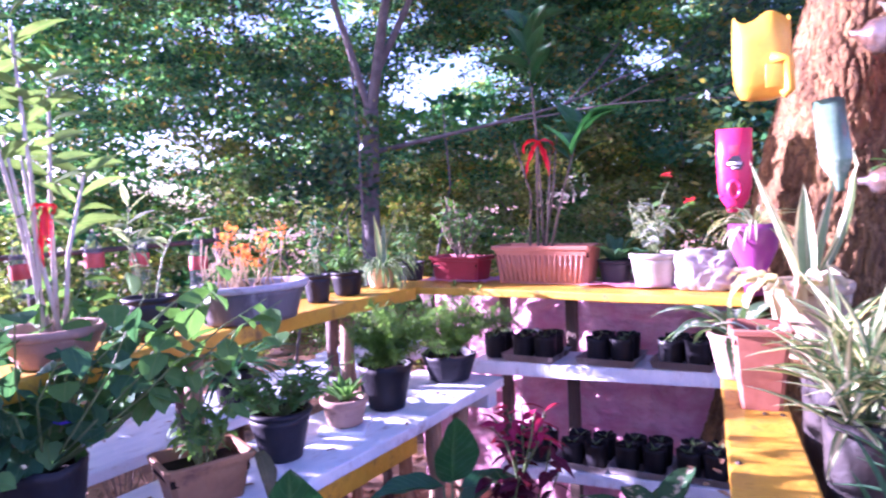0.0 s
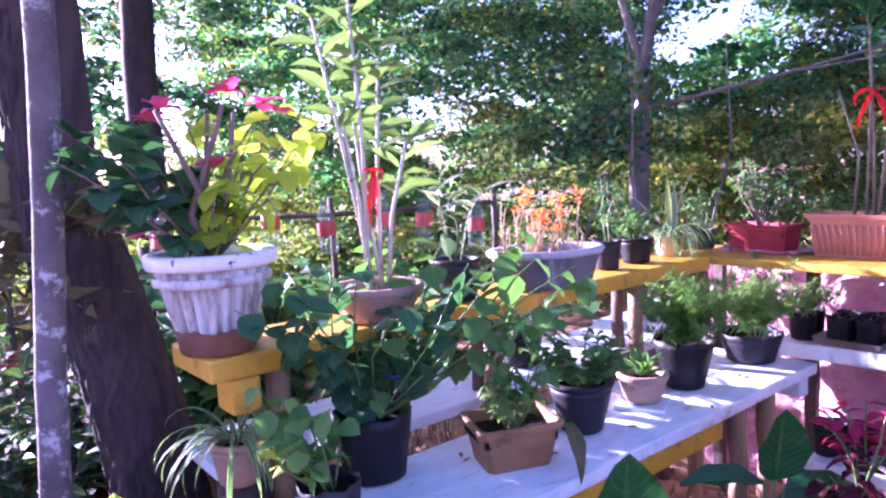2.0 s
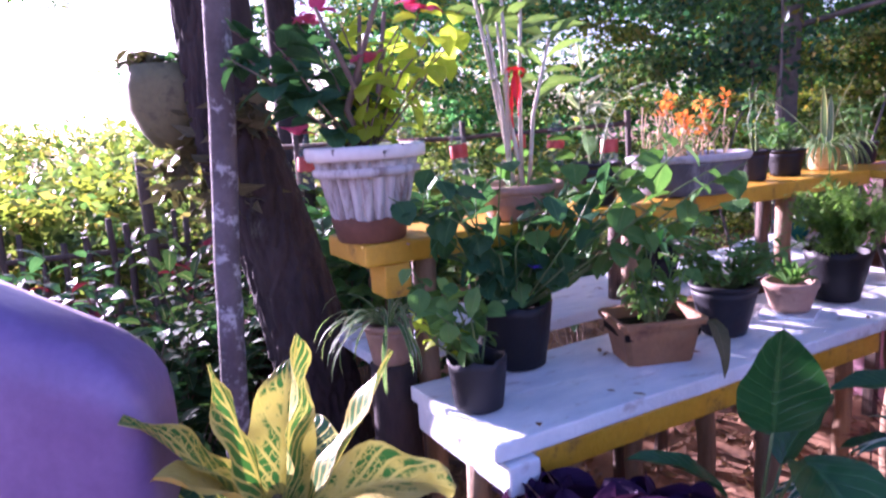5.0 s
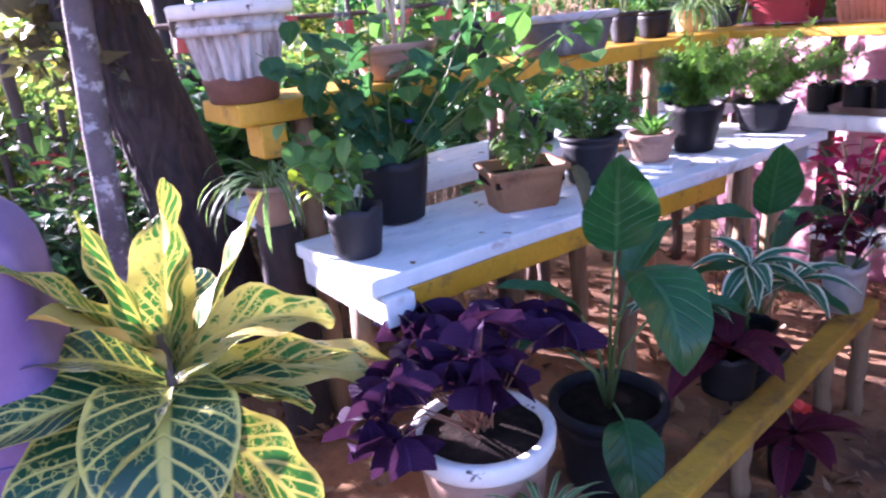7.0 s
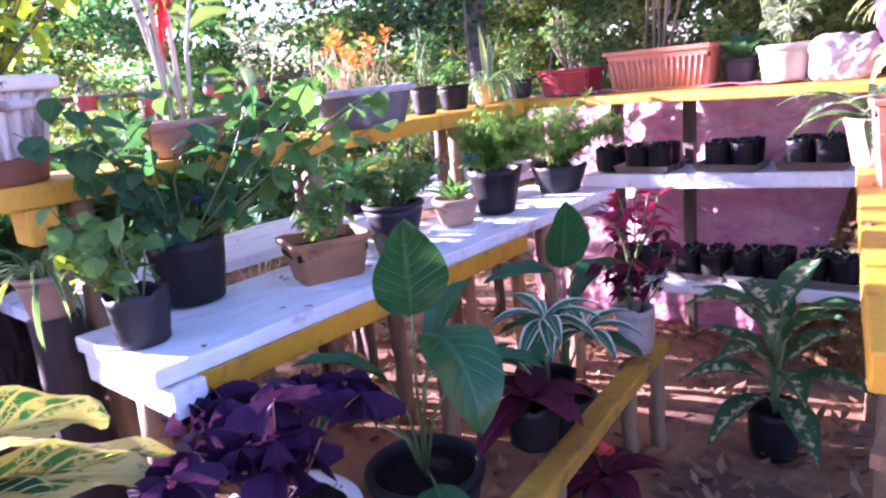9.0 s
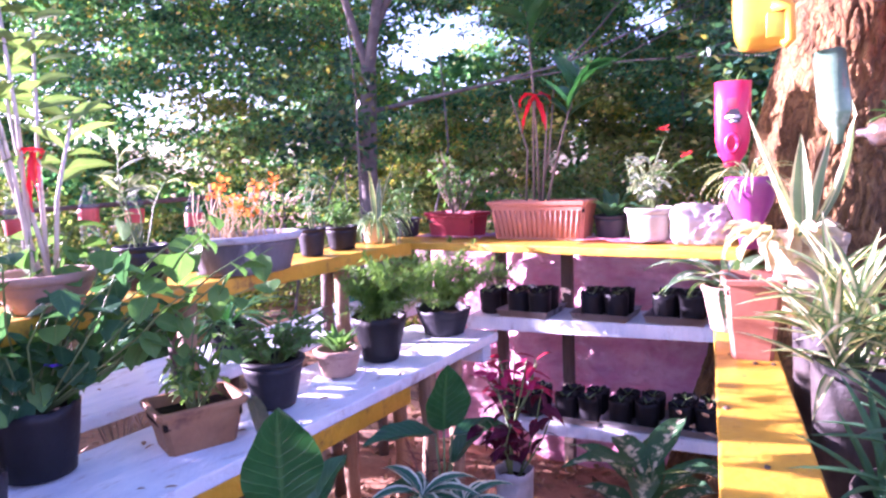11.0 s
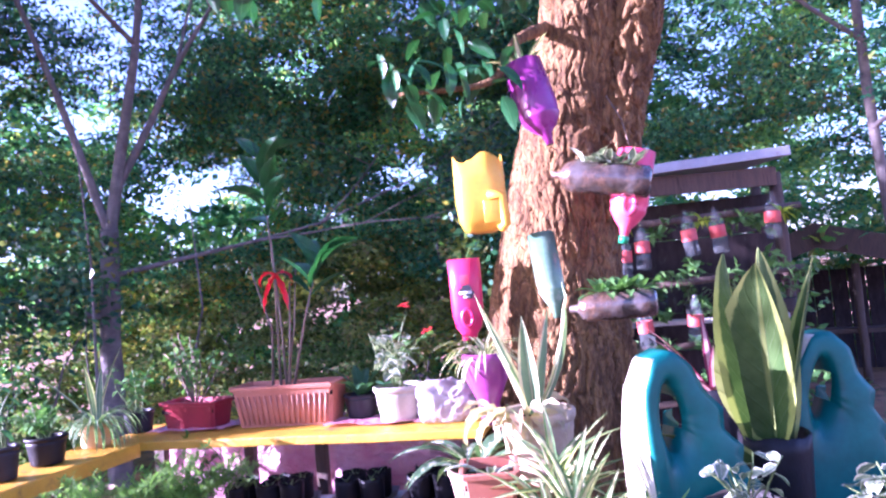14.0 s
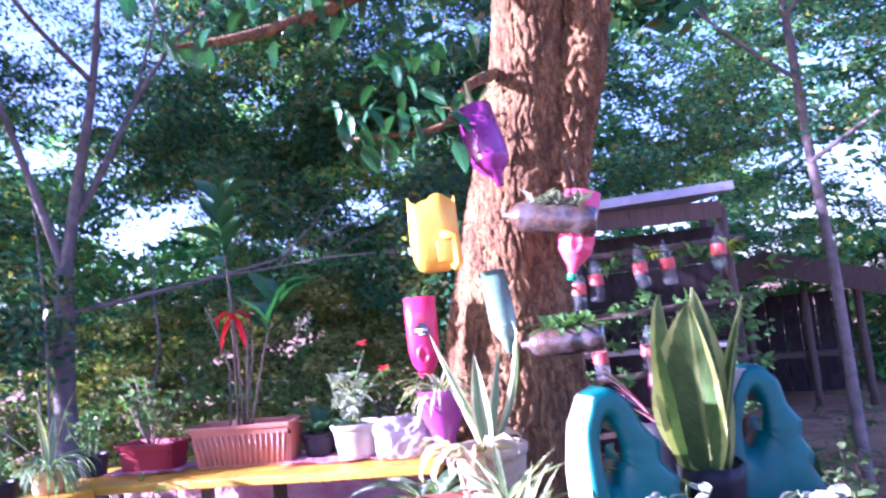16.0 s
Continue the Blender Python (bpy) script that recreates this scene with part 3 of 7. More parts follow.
def trough(parent, L, W, h, taper, material, ribs=0, rim=0.018, label=""):
    """A long planter, tapering to its foot, with a rim, ribs and soil. Long side along x."""
    bm = bmesh.new()

    def ring(l, w, z, c=0.012):
        l, w = l / 2, w / 2
        return [bm.verts.new(q) for q in ((-l + c, -w, z), (l - c, -w, z), (l, -w + c, z), (l, w - c, z), (l - c, w, z), (-l + c, w, z), (-l, w - c, z), (-l, -w + c, z))]
    lb, wb = L - 2 * taper, W - 2 * taper
    zr = h - rim
    k = zr / h
    rings = [ring(lb, wb, 0.0), ring(lb + 2 * taper * k - 0.012, wb + 2 * taper * k - 0.012, zr), ring(L, W, zr + 0.002), ring(L + 0.003, W + 0.003, h - 0.003), ring(L - 0.002, W - 0.002, h),
             ring(L - 0.02, W - 0.02, h), ring(L - 0.028, W - 0.028, h - 0.05)]
    bm.faces.new(rings[0][::-1])
    for a, b in zip(rings, rings[1:]):
        for i in range(8):
            j = (i + 1) % 8
            bm.faces.new((a[i], a[j], b[j], b[i]))
    body = part("body", bm, material, parent, label, smooth=False)
    for i in range(ribs):
        x = (-0.5 + (i + 0.5) / ribs) * (lb - 0.03)
        b2 = bmesh.new()
        y0, y1 = -wb / 2 - 0.001, -(wb + 2 * taper * 0.78) / 2 + 0.003
        tube(b2, [(x, y0, 0.012), (x * (1 + 2 * taper * 0.75 / lb), y1, h * 0.76)], 0.0055, 6)
        part("rib", b2, material, body)
    part("soil", block(-L / 2 + 0.013, L / 2 - 0.013, -W / 2 + 0.013, W / 2 - 0.013, h - 0.047, h - 0.028, 0.003, 0.006, 6), SOIL, parent, "dark crumbly soil")
    return body


def leaves(parent, rows, material, name="leaf", label="", joined=False, **kw):
    """Leaves from rows of (point, azimuth, elevation, length, width), each a mesh of its own or all joined."""
    bm = bmesh.new() if joined else None
    for p, az, el, L, W in rows:
        b = bm if joined else bmesh.new()
        blade(b, p, az, el, L, W, **kw)
        if not joined:
            part(name, b, material, parent, label)
    if joined:
        return part(name, bm, material, parent, label)


def rosette(parent, z, count, L, W, material, el=(35, 80), droop=70.0, r0=0.01, joined=True, seed=0, **kw):
    rr = random.Random(seed)
    rows = []
    for i in range(count):
        az = i * 137.5 + rr.uniform(-20, 20)
        e = rr.uniform(*el)
        rows.append(((r0 * math.cos(radians(az)), r0 * math.sin(radians(az)), z), az, e, L * rr.uniform(0.65, 1.1), W * rr.uniform(0.8, 1.15)))
    return leaves(parent, rows, material, "foliage" if joined else "leaf", "", joined, droop=droop, **kw)


def stalks(parent, rows, material, name="stem", label=""):
    """Stems from rows of (points, radius at the foot, radius at the tip), one mesh each."""
    for pts, r0, r1 in rows:
        n = len(pts)
        part(name, tube(bmesh.new(), pts, [r0 + (r1 - r0) * i / (n - 1) for i in range(n)], 7), material, parent, label)


def bushy(parent, z, h, spread, n_stem, n_leaf, L, W, material, stem_mat=STEM, seed=0, shape="ovate", droop=40.0, lean=(0, 0), start=0.3, el=(-20, 50), joined=False):
    """Branching stems with leaves set along them."""
    rr = random.Random(seed)
    bm, apart, wood = bmesh.new(), L >= 0.07 and not joined, bmesh.new()
    for s in range(n_stem):
        bs = wood if joined else bmesh.new()
        a = rr.uniform(0, 2 * math.pi)
        k = spread * math.sqrt(rr.random())
        top = Vector((math.cos(a) * k + lean[0], math.sin(a) * k + lean[1], z + h * rr.uniform(0.55, 1.0)))
        foot = Vector((math.cos(a) * 0.012, math.sin(a) * 0.012, z - 0.01))
        mid = foot.lerp(top, 0.5) + Vector((rr.uniform(-1, 1), rr.uniform(-1, 1), 0.6)) * h * 0.1
        pts = [foot, foot.lerp(mid, 0.5), mid, mid.lerp(top, 0.5) + Vector((0, 0, h * 0.03)), top]
        tube(bs, pts, [0.0034, 0.003, 0.0026, 0.0022, 0.0014], 5)
        if not joined:
            part("stem", bs, stem_mat, parent)
        for i in range(n_leaf):
            t = start + (1 - start) * (i + rr.random()) / n_leaf
            q = min(3, int(t * 4))
            p = pts[q].lerp(pts[q + 1], t * 4 - q)
            one = bmesh.new() if apart else bm
            blade(one, p, rr.uniform(0, 360), rr.uniform(*el), L * rr.uniform(0.6, 1.15), W * rr.uniform(0.7, 1.1), shape, droop, 0.12, 4, 0.02, rr.uniform(-35, 35), 1)
            if apart:
                part("leaf", one, material, parent)
    if joined:
        part("stem", wood, stem_mat, parent)["kind"] = "stuff"
    else:
        wood.free()
    if apart:
        bm.free()
    else:
        part("foliage", bm, material, parent)["kind"] = "stuff"


def blossom(parent, p, r, material, petals=5, el=20.0, seed=0, name="flower", label=""):
    rr = random.Random(seed)
    bm = bmesh.new()
    for i in range(petals):
        blade(bm, p, i * 360 / petals + rr.uniform(-12, 12), el + rr.uniform(-25, 30), r, r * 0.85, "broad", 40, 0.1, 4, 0.06)
    return part(name, bm, material, parent, label)


def bottle_profile(r, h, neck=0.013):
    return [(0, 0.004), (r * 0.6, 0.0), (r * 0.92, 0.006), (r, 0.02), (r * 0.97, h * 0.3), (r, h * 0.36), (r, h * 0.58), (r * 0.94, h * 0.66), (r * 0.6, h * 0.8), (neck * 1.2, h * 0.92), (neck, h * 0.93), (neck, h)]


def ground_z(x, y):
    return -0.075 * min(max(y - 0.4, 0.0), 3.5) - 0.02 * min(max(-x - 1.5, 0.0), 12.0)

# ---- ground ----


def make_ground():
    bm = bmesh.new()
    radii = [0.12 * i for i in range(1, 40)] + [5 * 1.25 ** i for i in range(1, 20)]
    seg, prev = 72, None
    cx, cy = 0.5, 1.0
    mid = bm.verts.new((cx, cy, ground_z(cx, cy)))
    for r in radii:
        ring = []
        for i in range(seg):
            a = 2 * math.pi * i / seg
            x, y = cx + r * math.cos(a), cy + r * math.sin(a)
            z = ground_z(x, y) + (0.012 * noise.noise(Vector((x * 5, y * 5, 0))) + 0.03 * noise.noise(Vector((x, y, 3))) if r < 12 else 0.0)
            ring.append(bm.verts.new((x, y, z)))
        for i in range(seg):
            j = (i + 1) % seg
            if prev:
                bm.faces.new((prev[i], ring[i], ring[j], prev[j]))
            else:
                bm.faces.new((mid, ring[i], ring[j]))
        prev = ring
    bmesh.ops.recalc_face_normals(bm, faces=bm.faces)
    return tagged(part("ground", bm, GROUND), "reddish bare earth littered with dry leaves", "ground", kind="structure")


make_ground()
_rr = random.Random(5)
leaf_cloud("leaf_litter", [(x, y, ground_z(x, y) + 0.012, 0.05) for x, y in ((_rr.uniform(-3.5, 2.2), _rr.uniform(-1, 4.0)) for _ in range(2600))] + [(x, y, ground_z(x, y) + 0.012, 0.07) for x, y in ((_rr.uniform(1.6, 5.0), _rr.uniform(1.5, 7.5)) for _ in range(900))], 5, 0.06, LITTER, seed=4, flat=8.0)
tagged(bpy.data.objects["leaf_litter"], "dry brown fallen leaves strewn over the earth", "leaf litter", kind="stuff")

# ---- plant stands ----


def leg(parent, x, y, z0, z1, r=0.028, material=WOOD, name="leg", lean=0.0):
    bm = bmesh.new()
    n = 6
    pts = [(x + lean * i / n + 0.004 * math.sin(i * 2.1 + x * 9), y + 0.004 * math.cos(i * 1.7 + y * 7), z0 + (z1 - z0) * i / n) for i in range(n + 1)]
    tube(bm, pts, [r * (1 + 0.08 * math.sin(i * 2.7 + x * 5)) for i in range(n + 1)], 9)
    return part(name, bm, material, parent)


def make_bench():
    b = thing("plant_bench", 0, 0, 0, label="white-painted plank bench with a yellow beam on wooden posts", category="bench")
    part("plank", block(-0.185, 0.012, 0.29, 2.26, 0.562, 0.6, 0.006, 0.003, 12), WHITE, b, smooth=False)
    part("plank", block(-0.395, -0.19, 0.305, 2.24, 0.56, 0.598, 0.006, 0.003, 12), WHITE, b, smooth=False)
    part("cross_beam", block(-0.37, 0.03, 0.31, 0.385, 0.492, 0.559, 0.006, 0.002, 4), WHITE, b, smooth=False)
    part("cross_beam", block(-0.36, 0.004, 2.14, 2.21, 0.495, 0.559, 0.006, 0.002, 4), WHITE, b, smooth=False)
    part("front_beam", block(-0.046, 0.006, 0.387, 1.62, 0.5, 0.56, 0.005, 0.002, 10), YELLOW, b, "yellow-painted wooden beam", smooth=False)
    for x, y in ((-0.12, 0.33), (-0.33, 0.75), (-0.05, 1.2), (-0.03, 1.78), (-0.03, 1.97), (-0.34, 1.3), (-0.33, 2.02)):
        leg(b, x, y, ground_z(x, y) - 0.01, 0.5 if y in (0.33, 1.2) else 0.561, 0.03)


def make_top_shelf():
    b = thing("plant_shelf", 0, 0, 0, label="yellow-painted wooden top shelf on posts", category="shelf")
    part("board", block(-0.68, -0.42, 0.23, 2.295, 0.902, 0.957, 0.008, 0.005, 14), YELLOW, b, smooth=False)
    part("support_block", block(-0.53, -0.43, 0.28, 0.35, 0.815, 0.899, 0.006, 0.002), YELLOW, b, smooth=False)
    for y in (0.42, 1.15, 1.9):
        leg(b, -0.5, y, ground_z(-0.5, y) - 0.01, 0.904, 0.03)
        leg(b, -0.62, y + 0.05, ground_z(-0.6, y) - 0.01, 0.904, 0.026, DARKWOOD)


def make_rear_board():
    b = thing("rear_bench", 0, 0, 0, label="white-painted board under the top shelf", category="bench")
    part("plank", block(-0.93, -0.56, 0.3, 2.25, 0.585, 0.62, 0.006, 0.004, 12), WHITE, b, smooth=False)
    part("plank", block(-1.0, -0.55, 2.256, 2.6, 0.58, 0.618, 0.006, 0.004, 4), WHITE, b, smooth=False)
    for x, y in ((-0.9, 0.5), (-0.9, 1.6), (-0.9, 2.4), (-0.72, 0.4), (-0.72, 1.5), (-0.75, 2.45)):
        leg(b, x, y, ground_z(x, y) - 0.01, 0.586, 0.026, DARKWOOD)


def make_low_bench():
    b = thing("low_bench", 0.505, 0.97, 0, 6.1, label="low yellow-painted plank bench on short legs", category="bench")
    part("plank", block(-0.014, 0.05, -0.68, 0.68, 0.215, 0.256, 0.008, 0.006, 10), SHADEDMUDYELLOW, b, smooth=False)
    for x, y in ((0.03, -0.55), (-0.03, 0.0), (0.03, 0.6), (-0.03, 0.52)):
        leg(b, x, y, ground_z(x, y + 0.97) - 0.01, 0.217, 0.024, WOOD)


def make_back_rack():
    b = thing("seedling_rack", 0, 0, 0, label="wooden rack with yellow top board and white shelves", category="shelf")
    part("top_board", block(-0.62, 0.93, 2.3, 2.66, 0.922, 0.955, 0.006, 0.004, 10), YELLOW, b, "yellow-painted board", smooth=False)
    s = part("shelf", block(-0.24, 0.86, 2.44, 2.7, -0.06, 0.0, 0.005, 0.003, 8), WHITE, b, "white-painted shelf", smooth=False)
    s.matrix_basis = pose(0, 0, 0.618, 0, -2.0, 0)
    s = part("shelf", block(-0.1, 0.86, 2.42, 2.68, -0.05, 0.0, 0.005, 0.003, 8), WHITE, b, "white-painted shelf", smooth=False)
    s.matrix_basis = pose(0, 0, 0.165, 0, -3.0, 0)
    for x, y in ((0.14, 2.72), (-0.55, 2.6), (0.84, 2.72), (-0.2, 2.73)):
        part("post", block(x - 0.024, x + 0.024, y - 0.02, y + 0.02, ground_z(x, y) - 0.02, 0.923, 0.004, 0.003, 6), DARKWOOD, b, "dark weathered post", smooth=False)


def wavy_sheet(x0, x1, z0, z1, y, amp, seed, nx=120, nz=80):
    bm = bmesh.new()
    vs = [[bm.verts.new((x0 + (x1 - x0) * i / nx,
                         y + amp * noise.noise(Vector((i * 0.08, k * 0.025, seed))) + amp * 0.3 * noise.noise(Vector((i * 0.25, k * 0.11, seed + 4))) + amp * 0.45 * abs(noise.noise(Vector((i * 0.09 + k * 0.05, k * 0.12 - i * 0.03, seed + 6)))) + amp * 0.2 * abs(noise.noise(Vector((i * 0.2 - k * 0.12, k * 0.2, seed + 7)))) + amp * 0.15 * noise.noise(Vector((i * 0.1 + k * 0.3, k * 0.4, seed + 9))),
                         z0 + (z1 - z0) * k / nz + 0.02 * noise.noise(Vector((i * 0.2, seed, k * 0.01))))) for k in range(nz + 1)] for i in range(nx + 1)]
    for i in range(nx):
        for k in range(nz):
            bm.faces.new((vs[i][k], vs[i + 1][k], vs[i + 1][k + 1], vs[i][k + 1]))
    return bm


def make_sheets():
    tagged(part("plastic_sheet", wavy_sheet(-0.75, 1.0, -0.24, 0.905, 2.82, 0.075, 2), PINK), "crinkled translucent pink plastic sheet hung behind the rack", "plastic sheet")
    # strips lying along the top board
    for x0, x1, y in ((-0.5, -0.15, 2.52), (0.28, 0.74, 2.5), (-0.2, 0.3, 2.6)):
        bm = bmesh.new()
        n = 24
        rows = []
        for i in range(n + 1):
            x = x0 + (x1 - x0) * i / n
            rows.append([bm.verts.new((x, y + (k - 3) * 0.028 + 0.012 * noise.noise(Vector((x * 9, k, 1))), 0.962 + 0.014 * abs(noise.noise(Vector((x * 14, k * 0.8, y * 9)))))) for k in range(7)])
        for a, c in zip(rows, rows[1:]):
            for k in range(6):
                bm.faces.new((a[k], a[k + 1], c[k + 1], c[k]))
        tagged(part("plastic_strip", bm, PINK), "crumpled pink plastic strip lying on the yellow board", "plastic sheet", group="pink strips on the board")


def make_right_board():
    b = thing("side_shelf", 1.068, 1.55, 0, 10.4, label="yellow-painted wooden plank with knots", category="shelf")
    part("board", block(-0.085, 0.085, -0.85, 0.72, 0.65, 0.71, 0.006, 0.003, 10), YELLOW, b, smooth=False)
    for y in (-0.7, -0.1, 0.6):
        leg(b, 0.0, y, -0.15, 0.652, 0.03)
    rr = random.Random(5)
    for _ in range(9):
        x, y, r = rr.uniform(-0.07, 0.07), rr.uniform(-0.8, 0.6), rr.uniform(0.003, 0.009)
        part("knot", lathe([(0.0004, 0.7125), (r * 0.8, 0.7125), (r, 0.706)], 12, lambda a, q, z: (x + q * math.cos(a), y + q * 1.6 * math.sin(a), z)), DARKWOOD, b, "dark knot in the plank")


def make_side_table():
    b = thing("plant_table", 0, 0, 0, label="rough wooden plank table holding jugs and pots", category="table")
    for i in range(6):
        y0 = 1.12 + i * 0.148
        part("plank", block(1.33 + 0.01 * (i % 2), 2.5 - 0.015 * (i % 3), y0, y0 + 0.143, 0.775, 0.81, 0.004, 0.003, 8), WOOD, b, smooth=False)
    for x, y in ((1.4, 1.2), (2.4, 1.2), (1.4, 1.9), (2.4, 1.9)):
        leg(b, x, y, ground_z(x, y) - 0.02, 0.777, 0.035)


make_bench()
make_top_shelf()
make_rear_board()
make_low_bench()
make_back_rack()
make_sheets()
make_right_board()
make_side_table()

# ---- trees ----


def limb(pts, radii, seg=14, rough=0.0, seed=0, m=7):
    bm = bmesh.new()
    fine, fr = [], []
    for i in range(len(pts) - 1):
        for k in range(m):
            t = k / m
            p0, p1 = Vector(pts[max(i - 1, 0)]), Vector(pts[i])
            p2, p3 = Vector(pts[i + 1]), Vector(pts[min(i + 2, len(pts) - 1)])
            fine.append(0.5 * ((2 * p1) + (p2 - p0) * t + (2 * p0 - 5 * p1 + 4 * p2 - p3) * t * t + (3 * p1 - p0 - 3 * p2 + p3) * t ** 3))
            fr.append(radii[i] + (radii[i + 1] - radii[i]) * t)
    fine.append(Vector(pts[-1]))
    fr.append(radii[-1])
    tube(bm, fine, fr, seg)
    if rough:
        for v in bm.verts:
            q = v.co * 5 + Vector((seed, seed * 2, 0))
            nn = noise.noise(q) + 0.5 * noise.noise(q * 2.7) + 0.35 * abs(noise.noise(Vector((v.co.x * 22, v.co.y * 22, v.co.z * 5))))
            v.co += Vector((noise.noise(q + Vector((9, 0, 0))), noise.noise(q + Vector((0, 9, 0))), 0)) * rough * 0.6 + v.normal * rough * nn
    return bm


def furrow(bm, depth, seed):
    """Deep upright furrows and plates in the bark."""
    bm.normal_update()
    move = []
    for v in bm.verts:
        q = Vector((v.co.x * 38, v.co.y * 38, v.co.z * 11.0 + seed))
        ridge = 1 - max(0.0, 1 - abs(noise.noise(q + noise.noise_vector(v.co * 9) * 0.7)) * 4.5) * 1.9
        plate = noise.noise(Vector((v.co.x * 70, v.co.y * 70, v.co.z * 40)))
        move.append(v.normal * depth * (ridge * 0.75 + plate * 0.45) + v.normal * depth * 1.6 * noise.noise(v.co * 2.3))
    for v, m in zip(bm.verts, move):
        v.co += m
    return bm


def twiggy(parent, rng, start, way, length, radius, depth, tips, material, name="branch", sway=0.1):
    """A branch that forks on; the ends go into tips."""
    pts, rad = [Vector(start)], [radius]
    d = Vector(way).normalized()
    for i in range(3):
        d = (d + Vector((rng.uniform(-1, 1), rng.uniform(-1, 1), rng.uniform(-0.4, 0.7))) * sway).normalized()
        pts.append(pts[-1] + d * length / 3)
        rad.append(radius * (1 - 0.2 * (i + 1)))
    part(name, limb(pts, rad, 7), material, parent)
    if depth == 0:
        tips.append(tuple(pts[-1]))
        tips.append(tuple(pts[-2]))
        return
    for i in range(rng.choice((2, 3))):
        e = (d + Vector((rng.uniform(-1, 1), rng.uniform(-1, 1), rng.uniform(-0.5, 0.6))) * 0.9).normalized()
        twiggy(parent, rng, pts[-1 if i else -2], e, length * rng.uniform(0.6, 0.85), radius * 0.45, depth - 1, tips, material, name, 0.22)


def make_tree(x, y, trunk, radii, branches, bark, leaf_mat, leaf, per, clump, seed, label, rough=0.01, seg=16, depth=1):
    """A tree with a trunk through the given points, branches (start, way, length, radius) and a leafy crown."""
    t = thing("tree", x, y, ground_z(x, y), label=label, category="tree")
    m = ground_z(x, y)
    stem = limb([(px - x, py - y, pz - m) for px, py, pz in trunk], radii, seg, max(rough, 0.0), seed, 44 if rough < 0 else 7)
    part("trunk", furrow(stem, -rough, seed) if rough < 0 else stem, bark, t)
    rng, tips = random.Random(seed), []
    for s, w, ln, r in branches:
        twiggy(t, rng, (s[0] - x, s[1] - y, s[2] - m), w, ln, r, depth, tips, bark)
    cs = []
    for q in tips:
        for _ in range(3):
            cs.append((q[0] + rng.gauss(0, clump * 0.6), q[1] + rng.gauss(0, clump * 0.6), q[2] + rng.gauss(0, clump * 0.5), clump * rng.uniform(0.5, 1.0)))
    if cs:
        leaf_cloud("crown", cs, per, leaf, leaf_mat, t, seed, 0.45)
    return t


# broad trunk that the jugs hang on
_t = make_tree(1.2, 2.85, [(0.95, 2.9, -0.3), (1.05, 2.88, 0.3), (1.13, 2.86, 1.0), (1.2, 2.86, 1.5), (1.29, 2.86, 2.0), (1.39, 2.86, 2.5), (1.46, 2.88, 3.2), (1.52, 2.9, 4.2)],
          [0.46, 0.35, 0.285, 0.25, 0.2, 0.168, 0.155, 0.12],
          [((1.55, 2.88, 3.0), (-0.5, 0.6, 0.8), 1.4, 0.07), ((1.6, 2.9, 3.6), (0.8, -0.3, 0.8), 1.5, 0.07), ((1.6, 2.9, 4.1), (-0.4, -0.4, 1), 1.6, 0.08), ((1.6, 2.9, 4.1), (0.5, 0.4, 1), 1.6, 0.08)],
          BARK, CANOPY, 0.13, 40, 0.3, 11, "large old tree with deeply furrowed brown bark", -0.011, 230, 1)
# drooping leafy bough over the stands
_bough = part("bough", limb([(0.15, -0.1, 3.35), (0.0, -0.23, 3.0), (-0.34, -0.45, 2.94), (-0.54, -0.59, 2.82), (-0.73, -0.73, 2.72), (-0.88, -0.81, 2.68), (-1.0, -0.88, 2.66)], [0.06, 0.04, 0.03, 0.024, 0.02, 0.014, 0.006], 9, 0.004, 3), BARK, _t, "bare twisting bough")
part("bough", limb([(0.05, -0.1, 2.65), (-0.05, -0.34, 2.53), (-0.15, -0.45, 2.36), (-0.46, -0.57, 2.33)], [0.03, 0.02, 0.014, 0.006], 8, 0.004, 5), BARK, _t, "thin side bough")
_r = random.Random(17)
for _a, _b, _n in (((-0.34, -0.45, 2.96), (-1.0, -0.88, 2.68), 34), ((-0.1, -0.4, 2.95), (-0.6, -0.62, 2.9), 60), ((-0.1, -0.4, 2.46), (-0.5, -0.6, 2.34), 30), ((0.0, -0.35, 2.8), (-0.35, -0.5, 2.55), 40)):
    for _ in range(_n):
        _p = Vector(_a).lerp(Vector(_b), _r.random()) + Vector((_r.gauss(0, 0.06), _r.gauss(0, 0.06), _r.gauss(0.02, 0.06)))
        _l = bmesh.new()
        blade(_l, _p, _r.uniform(0, 360), _r.uniform(-70, 25), _r.uniform(0.08, 0.14), _r.uniform(0.04, 0.065), "ovate", 30, 0.15, 5, 0.02, _r.uniform(-40, 40), 1)
        part("leaf", _l, GLOSSY, _t)
part("trunk_lobe", furrow(limb([(0.14, 0.02, 0.2), (0.12, 0.0, 1.2), (0.13, 0.0, 1.65), (0.19, -0.03, 1.95), (0.31, -0.03, 2.3), (0.425, -0.02, 2.7), (0.54, 0.0, 3.4), (0.64, 0.1, 4.5)], [0.22, 0.15, 0.125, 0.11, 0.1, 0.1, 0.1, 0.08], 110, 0, 0, 40), 0.016, 4), BARK, _t)
